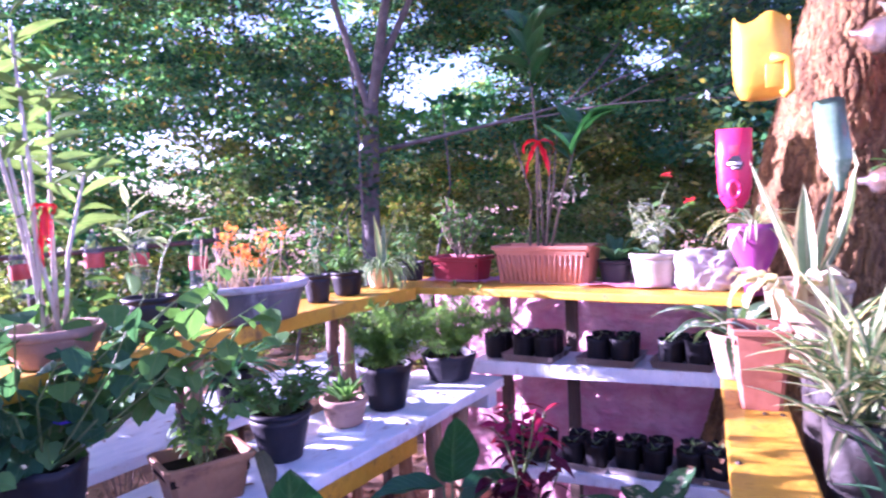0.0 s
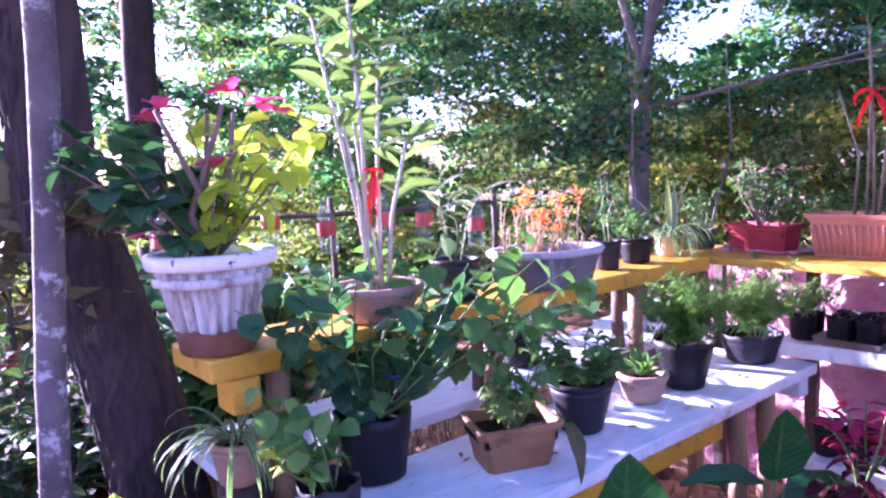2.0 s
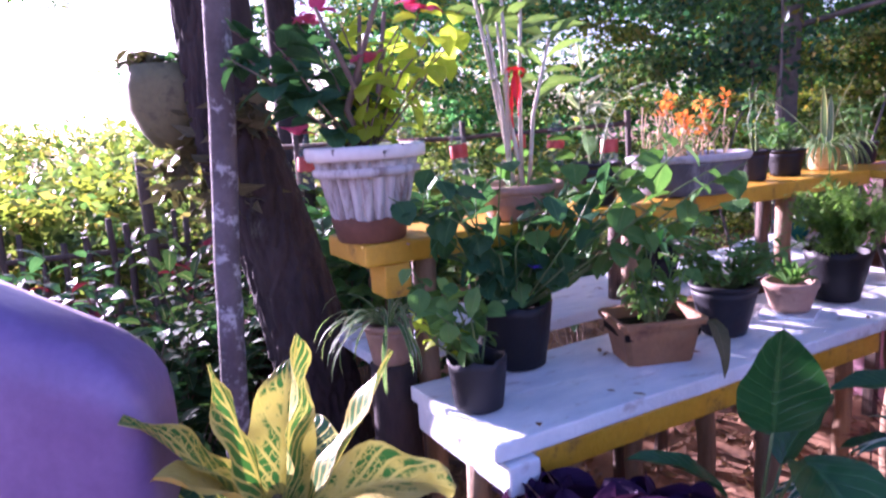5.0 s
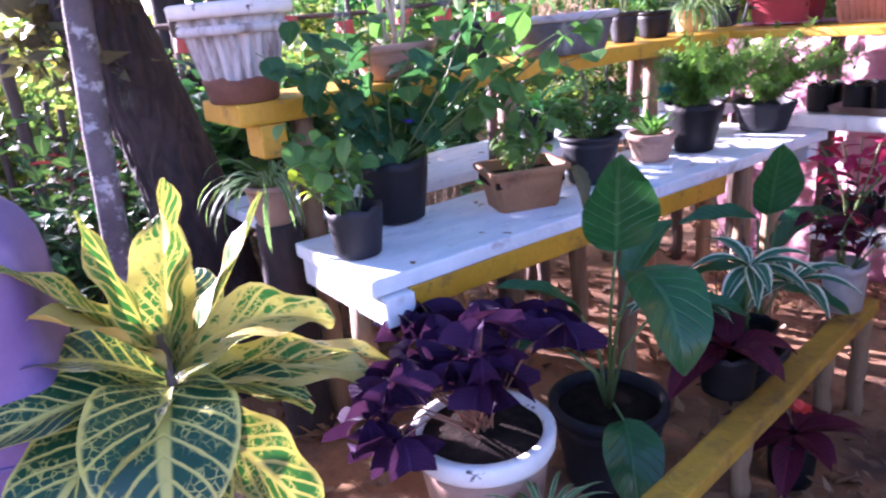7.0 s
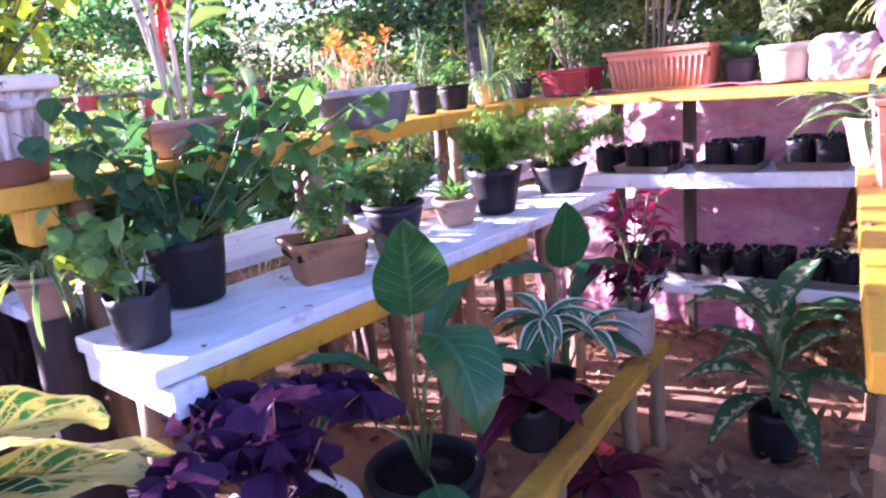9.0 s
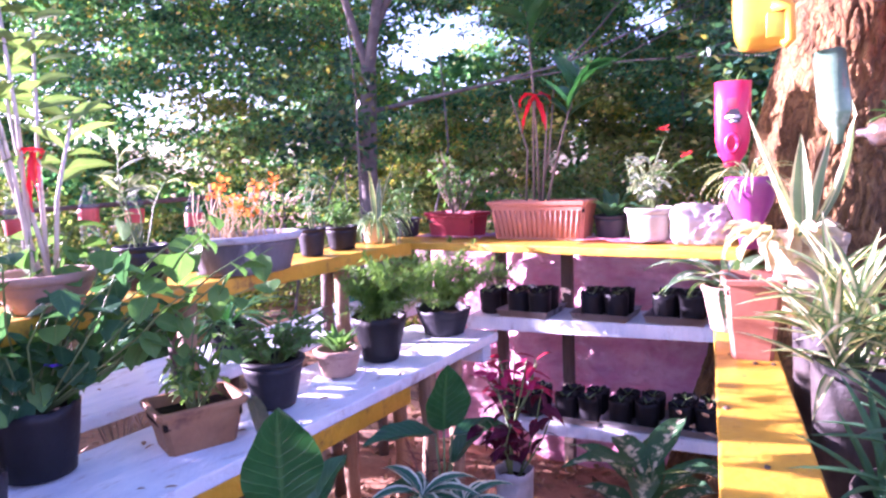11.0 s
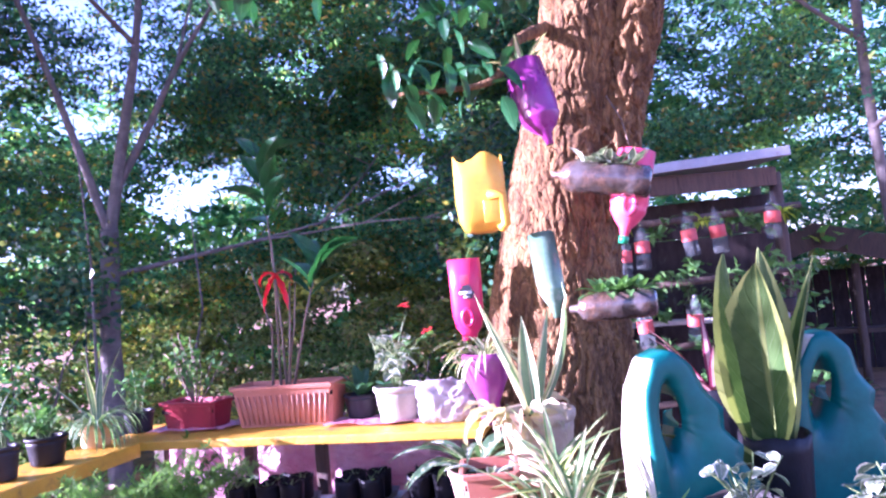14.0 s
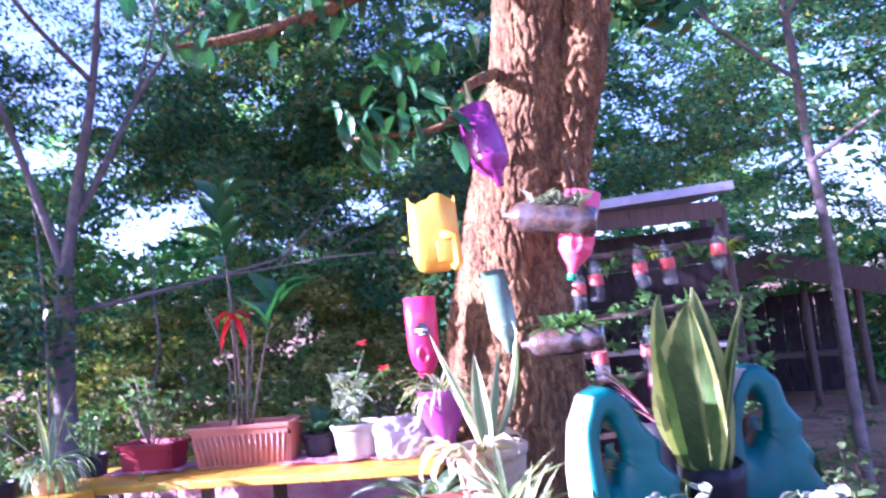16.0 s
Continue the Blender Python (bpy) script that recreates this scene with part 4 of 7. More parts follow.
# dark leaning twin-stemmed tree beside the benches
_t = make_tree(-1.1, 0.2, [(-0.95, 0.28, -0.08), (-0.96, 0.265, 0.35), (-1.0, 0.2, 0.82), (-1.08, 0.106, 1.22), (-1.12, 0.07, 1.57), (-1.14, 0.053, 2.28), (-1.19, 0.035, 3.16), (-1.19, -0.035, 4.3)],
               [0.16, 0.13, 0.118, 0.117, 0.09, 0.067, 0.058, 0.045],
               [((-1.19, 0.02, 3.3), (-0.5, -0.7, 0.1), 1.3, 0.032), ((-1.19, -0.02, 3.9), (-0.4, 0.8, 0.6), 1.6, 0.036), ((-1.19, -0.03, 4.1), (0.9, -0.4, 0.7), 1.6, 0.036), ((-1.19, -0.03, 4.2), (-0.3, -0.3, 0.9), 1.4, 0.036)],
               BARKDARK, CANOPY, 0.1, 45, 0.35, 21, "dark leaning tree trunk forking above a bulge", -0.009, 120, 1)
leaf_cloud("epiphyte", [(0.03, -0.18, 1.2, 0.12), (-0.05, -0.14, 1.34, 0.12), (0.1, -0.13, 1.06, 0.11), (-0.07, -0.24, 1.13, 0.11), (0.12, -0.09, 1.29, 0.09)], 55, 0.1, DEADLEAF, _t, 27, 0.3)["label"] = "tuft of withered leaves caught in the fork"
# unseen overhead foliage, added to hold skylight off the stands
_r = random.Random(29)
_c = []
for _ in range(230):
    _a, _k = _r.uniform(0, 6.283), 3.2 * math.sqrt(_r.random())
    _c.append((0.2 + _k * math.cos(_a) * 1.1, -0.1 + _k * math.sin(_a), _r.uniform(4.2, 5.6), _r.uniform(0.3, 0.5)))
leaf_cloud("crown", _c, 60, 0.12, CANOPY, _t, 28, 0.45)
part("trunk_stem", limb([(0.01, -0.085, 1.25), (0.066, -0.076, 1.66), (0.05, -0.076, 2.37), (0.083, -0.06, 3.33)], [0.08, 0.054, 0.045, 0.032], 16, 0.01, 3), BARKDARK, _t)
# slim grey forked tree behind the corner
make_tree(-2.2, 4.35, [(-2.15, 4.35, -0.3), (-2.17, 4.33, 0.5), (-2.2, 4.35, 1.2), (-2.18, 4.36, 1.7), (-2.15, 4.35, 2.1)], [0.11, 0.085, 0.075, 0.07, 0.065],
          [((-2.15, 4.35, 2.05), (-0.14, -0.06, 1.0), 2.0, 0.036), ((-2.15, 4.35, 2.05), (0.1, 0.08, 1.0), 2.2, 0.05), ((-2.12, 4.37, 2.35), (0.42, 0.25, 1.0), 1.7, 0.035), ((-2.18, 4.36, 1.75), (1.0, 0.35, 0.22), 1.6, 0.022), ((-2.19, 4.35, 1.45), (-0.5, -0.4, 0.15), 0.35, 0.03)],
          BARKGREY, CANOPY, 0.07, 60, 0.4, 31, "slim grey tree forking into three stems", 0.006, 14, 2)
make_tree(-4.1, 1.2, [(-4.0, 1.2, -0.3), (-4.05, 1.2, 1.0), (-4.05, 1.2, 2.2), (-4.0, 1.25, 3.4), (-4.0, 1.3, 4.8)], [0.15, 0.12, 0.11, 0.1, 0.07],
          [((-4.0, 1.25, 2.7), (0.5, 0.9, 0.3), 1.5, 0.04), ((-4.0, 1.28, 3.2), (-0.1, 0.9, 0.4), 1.5, 0.04), ((-4.0, 1.3, 4.3), (0.3, 0.6, 0.9), 1.5, 0.04), ((-4.0, 1.3, 4.6), (-0.5, 0.6, 0.9), 1.5, 0.04)],
          BARKDARK, CANOPY, 0.09, 60, 0.4, 41, "straight dark tree trunk with leafy boughs", 0.01, 14, 1)
make_tree(3.35, 5.3, [(3.38, 5.4, -0.4), (3.38, 5.4, 0.8), (3.37, 5.38, 1.6), (3.3, 5.3, 2.5), (3.27, 5.25, 3.3), (3.2, 5.2, 4.4)], [0.05, 0.042, 0.038, 0.034, 0.03, 0.02],
          [((3.3, 5.3, 2.3), (0.8, -0.4, 0.5), 1.2, 0.02), ((3.3, 5.25, 2.9), (-0.8, -0.3, 0.6), 1.2, 0.02), ((3.25, 5.22, 3.4), (0.7, 0.2, 0.6), 1.3, 0.02), ((3.2, 5.2, 4.2), (-0.3, -0.2, 1.0), 1.2, 0.02)],
          BARKGREY, WOODS, 0.17, 85, 0.4, 51, "thin pale-barked tree with drooping leaves", 0.006, 12, 1)

# weathered pole beside the dark tree
_b = limb([(-0.775, -0.07, -0.03), (-0.74, -0.035, 0.8), (-0.7, 0.011, 1.5), (-0.68, 0.04, 2.4), (-0.66, 0.06, 3.2)], [0.036, 0.034, 0.033, 0.031, 0.03], 12, 0.006, 8)
tagged(part("pole", _b, GREYWOOD), "weathered grey wooden pole spotted with lichen", "pole")


def woods():
    """Dense undergrowth and boughs that close the view behind the stands."""
    rng = random.Random(77)

    gaps = ((127, 22, 9, 8, 0.6), (123.5, 12, 3.2, 4.5, 0.8), (161, 10, 5, 3, 0.55), (146, 27, 3, 2, 0.55), (173, 6, 7, 5, 0.55), (80, 27, 7, 6, 0.7), (97, 26, 4, 4, 0.6))

    def fill(count, az0, az1, d0, d1, z0, z1, r0, r1, cut, seed):
        rows = []
        for _ in range(count * 12):
            if len(rows) == count:
                break
            az, d, z = rng.uniform(az0, az1), rng.uniform(d0, d1), rng.uniform(z0, z1)
            if az < 90 and d < 9.6 and z < 2.6 and d1 < 10:
                d = rng.uniform(9.6, 11.5)
            if az < 84 and z < 2.2:
                d = rng.uniform(12.6, 15)
            if 119 < az < 136 and d < 6.5:
                d = rng.uniform(6.5, 9)
            if az < 92 and rng.random() < 0.6 * min(1.0, max(0.0, (z - 1.0) / 2.5)):
                continue
            if z > 5.8 and 100 < az < 165:
                continue
            if az > 164 and (z < 1.9 + rng.random() or rng.random() < 0.45):
                continue
            el = math.degrees(math.atan2(z - 1.45, d))
            if any(((az - a) / u) ** 2 + ((el - e) / w) ** 2 < 1 and rng.random() < k for a, e, u, w, k in gaps):
                continue
            if noise.noise(Vector((az * 0.13, el * 0.16, seed))) + 0.5 * noise.noise(Vector((az * 0.33, el * 0.4, seed + 5))) < cut + 0.008 * max(0.0, el - 6):
                continue
            x, y = 1.2 + d * math.cos(radians(az)), -0.2 + d * math.sin(radians(az))
            # the low sun comes in under the boughs
            run = (x - 0.4) * SUN_AZ[1] / SUN_AZ[0]
            if x < -1.5 and -0.9 < y - run < 4.4 and 0.0 < z + ground_z(x, y) + (x - 0.4) * 0.282 < 3.7:
                continue
            if x < -2.8 and 4.4 <= y - run < 8.0 and z < 4.2 and rng.random() < 0.65:
                continue
            rows.append((x, y, ground_z(x, y) + z, rng.uniform(r0, r1)))
        return rows
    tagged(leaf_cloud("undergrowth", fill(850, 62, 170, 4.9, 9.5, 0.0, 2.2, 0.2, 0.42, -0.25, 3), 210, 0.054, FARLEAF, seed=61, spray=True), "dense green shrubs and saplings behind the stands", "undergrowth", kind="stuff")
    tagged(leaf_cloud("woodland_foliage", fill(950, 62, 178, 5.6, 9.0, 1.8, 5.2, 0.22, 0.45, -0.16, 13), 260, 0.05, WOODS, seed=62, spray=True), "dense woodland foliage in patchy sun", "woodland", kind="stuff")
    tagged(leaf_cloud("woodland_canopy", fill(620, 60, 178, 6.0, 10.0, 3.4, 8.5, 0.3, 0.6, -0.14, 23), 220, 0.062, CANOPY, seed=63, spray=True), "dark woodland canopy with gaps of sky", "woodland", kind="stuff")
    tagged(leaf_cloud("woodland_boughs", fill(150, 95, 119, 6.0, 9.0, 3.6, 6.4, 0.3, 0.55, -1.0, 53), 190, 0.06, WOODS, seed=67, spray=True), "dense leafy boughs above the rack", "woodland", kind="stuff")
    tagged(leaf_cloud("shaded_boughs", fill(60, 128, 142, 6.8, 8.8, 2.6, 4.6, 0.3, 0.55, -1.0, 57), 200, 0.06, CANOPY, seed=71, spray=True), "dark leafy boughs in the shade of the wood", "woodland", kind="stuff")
    # tree right of the trunk, its brightness painted into the leaf colour
    young = []
    for i in range(95):
        az, el, d = radians(rng.uniform(73, 86)), rng.uniform(6.5, 20), rng.uniform(7.6, 9.0)
        young.append((1.2 + d * math.cos(az), -0.2 + d * math.sin(az), 1.45 + d * math.tan(radians(el)), rng.uniform(0.25, 0.5)))
    tagged(leaf_cloud("young_tree_foliage", young, 150, 0.07, LITLEAF, seed=72, spray=True), "tree foliage coloured light green as if brightly lit", "foliage", kind="stuff")
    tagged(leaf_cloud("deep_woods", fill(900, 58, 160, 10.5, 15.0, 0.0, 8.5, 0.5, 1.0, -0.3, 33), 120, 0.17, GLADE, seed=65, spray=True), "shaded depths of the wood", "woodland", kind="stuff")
    far = []
    for i in range(520):
        az = radians(rng.uniform(150, 215))
        d = rng.uniform(8, 30)
        x, y = 1.2 + d * math.cos(az), -0.2 + d * math.sin(az)
        far.append((x, y, ground_z(x, y) + rng.uniform(0.0, 0.9 + d * 0.05), rng.uniform(0.4, 0.9)))
    tagged(leaf_cloud("sunlit_scrub", far, 130, 0.15, FARLEAF, seed=64), "sunlit yellow-green scrub in the open beyond", "scrub", kind="stuff")
    near = []
    for i in range(190):
        az = radians(rng.uniform(163, 206))
        d = rng.uniform(4.9, 8.5)
        x, y = 1.2 + d * math.cos(az), -0.2 + d * math.sin(az)
        near.append((x, y, ground_z(x, y) + rng.uniform(0.0, 0.95), rng.uniform(0.22, 0.45)))
    tagged(leaf_cloud("fence_scrub", near, 110, 0.1, FARLEAF, seed=69), "sunlit scrub crowding the stick fence", "scrub", kind="stuff")
    sprays = []
    for i in range(46):
        az, el, d = radians(rng.uniform(171, 191)), rng.uniform(9, 24), rng.uniform(3.6, 5.2)
        if el < 15 and az < radians(183):
            continue
        sprays.append((1.2 + d * math.cos(az), -0.2 + d * math.sin(az), 1.35 + d * math.tan(radians(el)), rng.uniform(0.13, 0.26)))
    tagged(leaf_cloud("sky_sprays", sprays, 70, 0.065, CANOPY, seed=70, spray=True), "thin leafy sprays against the glare of the sky", "woodland", kind="stuff")
    edge = []
    for i in range(120):
        az, el, d = rng.uniform(157, 183), rng.uniform(3, 15), rng.uniform(8.3, 10.5)
        if az > 171 and (el < 9.3 or rng.random() < 0.35) or abs(az - 161) < 2.5 and 7.5 < el < 12:
            continue
        size = 1.0
        if az > 169:
            d, size = d * 2.1, 2.0
        edge.append((1.2 + d * math.cos(radians(az)), -0.2 + d * math.sin(radians(az)), 1.4 + d * math.tan(radians(el)), size * rng.uniform(0.25, 0.5)))
    tagged(leaf_cloud("wood_edge_foliage", edge, 90, 0.12, CANOPY, seed=73, spray=True), "ragged leafy edge of the wood against the glare", "woodland", kind="stuff")
    bm = bmesh.new()
    for i in range(24):
        az = radians(rng.uniform(97, 136))
        d = rng.uniform(5.0, 9.0)
        x, y = 1.2 + d * math.cos(az), -0.2 + d * math.sin(az)
        h = rng.uniform(1.2, 2.8)
        tube(bm, [(x, y, ground_z(x, y) - 0.1), (x + rng.gauss(0, 0.15), y, h * 0.3), (x + rng.gauss(0, 0.18), y, h * 0.65), (x + rng.gauss(0, 0.25), y, h)], [rng.uniform(0.012, 0.025), 0.012, 0.008, 0.004], 6)
    tagged(part("saplings", bm, BARKGREY), "thin sapling stems among the undergrowth", "sapling", kind="stuff")


woods()

# ---- things on the yellow top shelf ----
TOP, BENCH, LOW, REAR = 0.957, 0.6, 0.256, 0.62


def fluted_hibiscus():
    p = thing("potted_hibiscus", -0.515, 0.29, TOP, 0, "pink hibiscus in a stained fluted white pot", "potted plant")
    pot(p, 0.13, 0.082, 0.235, WHITEPOT, 0.03, 0.018, flutes=22, rim_mat=RIMWHITE, rim_label="chipped white rim", label="stained white fluted pot with a rusty foot")
    part("foot", lathe([(0.08, 0.0), (0.0855, 0.004), (0.091, 0.03), (0.098, 0.056), (0.094, 0.062)], 40, lambda a, r, z: (r * math.cos(a), r * math.sin(a), z * (1 + 0.3 * noise.noise(Vector((math.cos(a) * 2, math.sin(a) * 2, 1)))))), RUST, p, "rust-brown foot")
    part("collar", lathe([(0.125, 0.162), (0.1335, 0.165), (0.1345, 0.178), (0.129, 0.184)], 48), WHITEPOT, p, "moulded band under the rim")
    rr = random.Random(3)
    stalks(p, [([(0, 0, 0.21), (rr.uniform(-0.05, 0.05), rr.uniform(-0.05, 0.05), 0.32), (rr.uniform(-0.16, 0.16), rr.uniform(-0.16, 0.16), 0.55)], 0.012, 0.005) for _ in range(5)], TWIG, "branch")
    # backlit side gets glowing yellow-green leaves, shaded side deep green ones
    bushy(p, 0.22, 0.38, 0.24, 13, 8, 0.078, 0.06, LIME, TWIG, 5, "lily", 35, (0.06, 0.13), start=0.1, el=(-45, 40))
    bushy(p, 0.22, 0.34, 0.17, 9, 9, 0.1, 0.072, BLUEGREEN, TWIG, 6, "lily", 45, (-0.09, -0.14), start=0.2)
    for i, q in enumerate(((-0.125, -0.07, 0.54), (-0.115, -0.05, 0.57), (-0.005, 0.07, 0.6), (-0.01, 0.16, 0.575), (0.0, 0.19, 0.56), (0.055, 0.0, 0.425), (-0.09, -0.14, 0.27))):
        blossom(p, q, 0.052, ROSE, 5, 30, i, "flower", "pink hibiscus flower")


def cane_orchid():
    p = thing("potted_cane_plant", -0.49, 0.725, TOP, 0, "tall pale canes with narrow leaves in a round tan pot", "potted plant")
    pot(p, 0.12, 0.083, 0.1, TERRADUST, 0.02, 0.006)
    rr = random.Random(8)
    for a, c, h, full in ((-0.07, -0.11, 0.73, 1), (0.0, -0.04, 0.76, 1), (-0.04, -0.06, 0.5, 0), (0.06, 0.08, 0.4, 1), (0.02, 0.03, 0.62, 1), (-0.02, -0.03, 0.45, 0)):
        pts = [(a * 0.1 + rr.uniform(-0.02, 0.02), c * 0.1 + rr.uniform(-0.02, 0.02), 0.07), (a * 0.5, c * 0.5, 0.08 + h * 0.5), (a, c, 0.08 + h)]
        stalks(p, [(pts, 0.0072, 0.004)], CANE, "cane", "pale jointed cane")
        for k in range(11 if full else 0):
            q = Vector(pts[1]).lerp(Vector(pts[2]), 0.2 + 0.85 * k / 10)
            one = bmesh.new()
            blade(one, q, (k % 2) * 180 + rr.uniform(-40, 40) + 55, rr.uniform(15, 60), 0.125 * rr.uniform(0.7, 1.15), 0.036, "lance", 30, 0.2, 6, 0.02, rr.choice((-1, 1)) * rr.uniform(20, 60))
            part("leaf", one, PALELEAF, p)
    # hanging tails of a tied ribbon
    b2 = bmesh.new()
    for az, el, ln, w in ((235, -78, 0.15, 0.022), (50, -82, 0.12, 0.02), (325, -70, 0.09, 0.024), (60, 60, 0.04, 0.024), (230, 65, 0.045, 0.022)):
        blade(b2, (0.015, 0.0, 0.4), az, el, ln, w, "strap", 12 if el < 0 else 200, 0.2, 7, 0.14, 25)
    part("ribbon", b2, RIBBON, p, "red ribbon tied round the canes")


def ribbon(p, at):
    bm = bmesh.new()
    for az, el, ln, dr in ((200, 50, 0.1, 150), (20, 50, 0.1, 150), (195, -52, 0.16, 30), (-5, -58, 0.15, 25), (240, 10, 0.06, 120)):
        blade(bm, at, az, el, ln, 0.034, "strap", dr, 0.15, 7, 0.1, 20)
    part("ribbon", bm, RIBBON, p, "red ribbon bow")


def oval_celosia():
    p = thing("oval_planter", -0.475, 1.38, TOP, 66, "grey oval planter of dry stems and orange flowers", "potted plant")
    pot(p, 0.13, 0.108, 0.13, OVALGREY, 0.02, 0.01, oval=1.42, rim_mat=PALERIM, rim_label="pale worn rim")
    rr = random.Random(4)
    for i in range(34):
        a, k = rr.uniform(0, 6.28), math.sqrt(rr.random())
        x, y, h = math.cos(a) * k * 0.16, math.sin(a) * k * 0.1, rr.uniform(0.06, 0.17)
        top = (x + rr.gauss(0, 0.02), y + rr.gauss(0, 0.02), 0.12 + h)
        stalks(p, [([(x, y, 0.11), (x + rr.gauss(0, 0.01), y, 0.12 + h * 0.5), top], 0.0028, 0.0018)], STRAW, "stem", "dry straw-coloured stem")
        if i % 3 == 0:
            bm = bmesh.new()
            for j in range(12):
                blade(bm, Vector(top) + Vector((rr.gauss(0, 0.01), rr.gauss(0, 0.01), rr.uniform(-0.02, 0.03))), rr.uniform(0, 360), rr.uniform(0, 80), 0.026, 0.014, "broad", 40, 0.1, 3, 0, 0, 1)
            part("flower", bm, ORANGE, p, "orange flower head")
    bushy(p, 0.12, 0.1, 0.13, 10, 6, 0.045, 0.012, GREEN, STRAW, 9, "lance", 40)


def small_pots():
    p = thing("potted_herb", -0.545, 1.79, TOP, 0, "leafy green plant in a dark plastic pot", "potted plant")
    pot(p, 0.052, 0.042, 0.11, DARKGREY, 0.012, 0.004)
    bushy(p, 0.1, 0.26, 0.07, 5, 8, 0.06, 0.02, BLUEGREEN, STEM, 15, "lance")
    p = thing("potted_herb", -0.56, 1.99, TOP, 0, "low leafy herb in a small black pot", "potted plant")
    pot(p, 0.065, 0.052, 0.1, BLACK, 0.012, 0.004)
    bushy(p, 0.09, 0.12, 0.1, 12, 12, 0.045, 0.02, GREEN, STEM, 16, "lance")
    p = thing("potted_spider_plant", -0.572, 2.24, TOP, 0, "spider plant trailing from a small tan pot", "potted plant")
    pot(p, 0.06, 0.05, 0.09, TANPOT, 0.012, 0.003)
    rosette(p, 0.085, 80, 0.22, 0.011, STRIPED, (25, 80), 135.0, 0.02, True, 17, shape="strap", n=8, across=1)
    leaves(p, [((0, 0.02, 0.1), 20, 84, 0.3, 0.035), ((0.02, 0, 0.1), 120, 76, 0.22, 0.035), ((-0.02, 0, 0.1), 200, 55, 0.4, 0.022), ((0, 0, 0.1), 300, 72, 0.27, 0.03)], AGAVE, shape="sword", droop=25)
    p = thing("potted_shrub", -0.53, 1.04, TOP, 0, "slender grey-leaved cuttings in a dark grey pot", "potted plant")
    pot(p, 0.075, 0.06, 0.13, DARKGREY, 0.014, 0.004)
    bushy(p, 0.11, 0.32, 0.12, 4, 6, 0.1, 0.025, PALEGREY, STEM, 18, "lance", 30, start=0.5, el=(10, 60))


# ---- things on the yellow back board ----


def back_board_things():
    p = thing("red_planter", -0.33, 2.55, 0.957, -8, "young green shrub in a red plastic trough", "potted plant")
    trough(p, 0.29, 0.15, 0.115, 0.02, REDPOT)
    bushy(p, 0.1, 0.3, 0.2, 14, 12, 0.045, 0.022, GREEN, TWIG, 25, "ovate", 40)
    p = thing("clay_bowl", -0.575, 2.5, 0.957, 0, "small dark blue pot with a low plant", "potted plant")
    pot(p, 0.06, 0.05, 0.09, DARKGREY, 0.01, 0.003)
    bushy(p, 0.08, 0.22, 0.12, 7, 9, 0.045, 0.02, GREEN, STEM, 26)
    p = thing("window_box", 0.1, 2.545, 0.957, 0, "ribbed terracotta-coloured window box with tall bare-stemmed plants", "window box")
    trough(p, 0.455, 0.18, 0.165, 0.028, TERRA, ribs=17)
    rr = random.Random(12)
    bm = bmesh.new()
    tops = ((-0.03, 0.0, 0.62, 0), (0.03, 0.0, 0.44, 0), (-0.05, 0.0, 0.98, 1), (0.16, -0.02, 0.55, 1), (0.05, 0.02, 0.5, 0), (-0.14, 0.05, 0.5, 0))
    for i, (x, y, h, full) in enumerate(tops):
        pts = [(x * 0.35 - 0.01 * i, y, 0.13), (x * 0.6, y, 0.13 + h * 0.5), (x * 1.15, y, 0.13 + h)]
        stalks(p, [(pts, 0.0062, 0.0034)], DULLCANE, "cane", "grey-brown slender cane")
        for k in range(13 if full else 0):
            q = Vector(pts[1]).lerp(Vector(pts[2]), 0.35 + 0.65 * k / 12)
            one = bmesh.new()
            blade(one, q, (k % 2) * 180 + rr.uniform(-45, 45), rr.uniform(25, 75), 0.19, 0.065, "lance", 25, 0.2, 6, 0.01, rr.uniform(-45, 45))
            part("leaf", one, GLOSSY, p)
    bm.free()
    ribbon(p, (0.0, -0.05, 0.6))
    p = thing("potted_lily", 0.39, 2.58, 0.957, 0, "strap-leaved plant in a dark pot", "potted plant")
    pot(p, 0.068, 0.055, 0.1, DARKGREY, 0.012, 0.003)
    rosette(p, 0.09, 11, 0.22, 0.045, BLUEGREEN, (40, 85), 60.0, 0.012, False, 27, shape="lance", n=7)
    p = thing("potted_begonia", 0.573, 2.51, 0.957, 0, "variegated plant with red flowers in a cream bucket", "potted plant")
    pot(p, 0.092, 0.075, 0.135, CREAM, 0.02, 0.006)
    bushy(p, 0.13, 0.22, 0.12, 8, 9, 0.06, 0.035, PALEGREY, STEM, 28)
    bushy(p, 0.13, 0.3, 0.1, 3, 6, 0.06, 0.035, GREEN, STEM, 29, lean=(0.12, 0))
    blossom(p, (0.14, -0.02, 0.33), 0.028, REDPETAL, 6, 40, 1, "flower", "red flower")
    blossom(p, (0.05, 0.0, 0.43), 0.028, REDPETAL, 6, 40, 2, "flower", "red flower")
    # crumpled bag
    p = thing("plastic_bag", 0.77, 2.47, 0.957, 10, "crumpled white plastic bag with faded red print", "plastic bag")
    bm = bmesh.new()
    bmesh.ops.create_icosphere(bm, subdivisions=5, radius=1.0)
    for v in bm.verts:
        q = v.co.copy()
        m = (abs(q.x) ** 5 + abs(q.y) ** 5 + abs(q.z) ** 5) ** -0.2
        k = m * (1 + 0.1 * noise.noise(q * 1.6)) + 0.2 * (0.5 - abs(noise.noise(q * 2.6))) + 0.12 * (0.4 - abs(noise.noise(q * 7.0)))
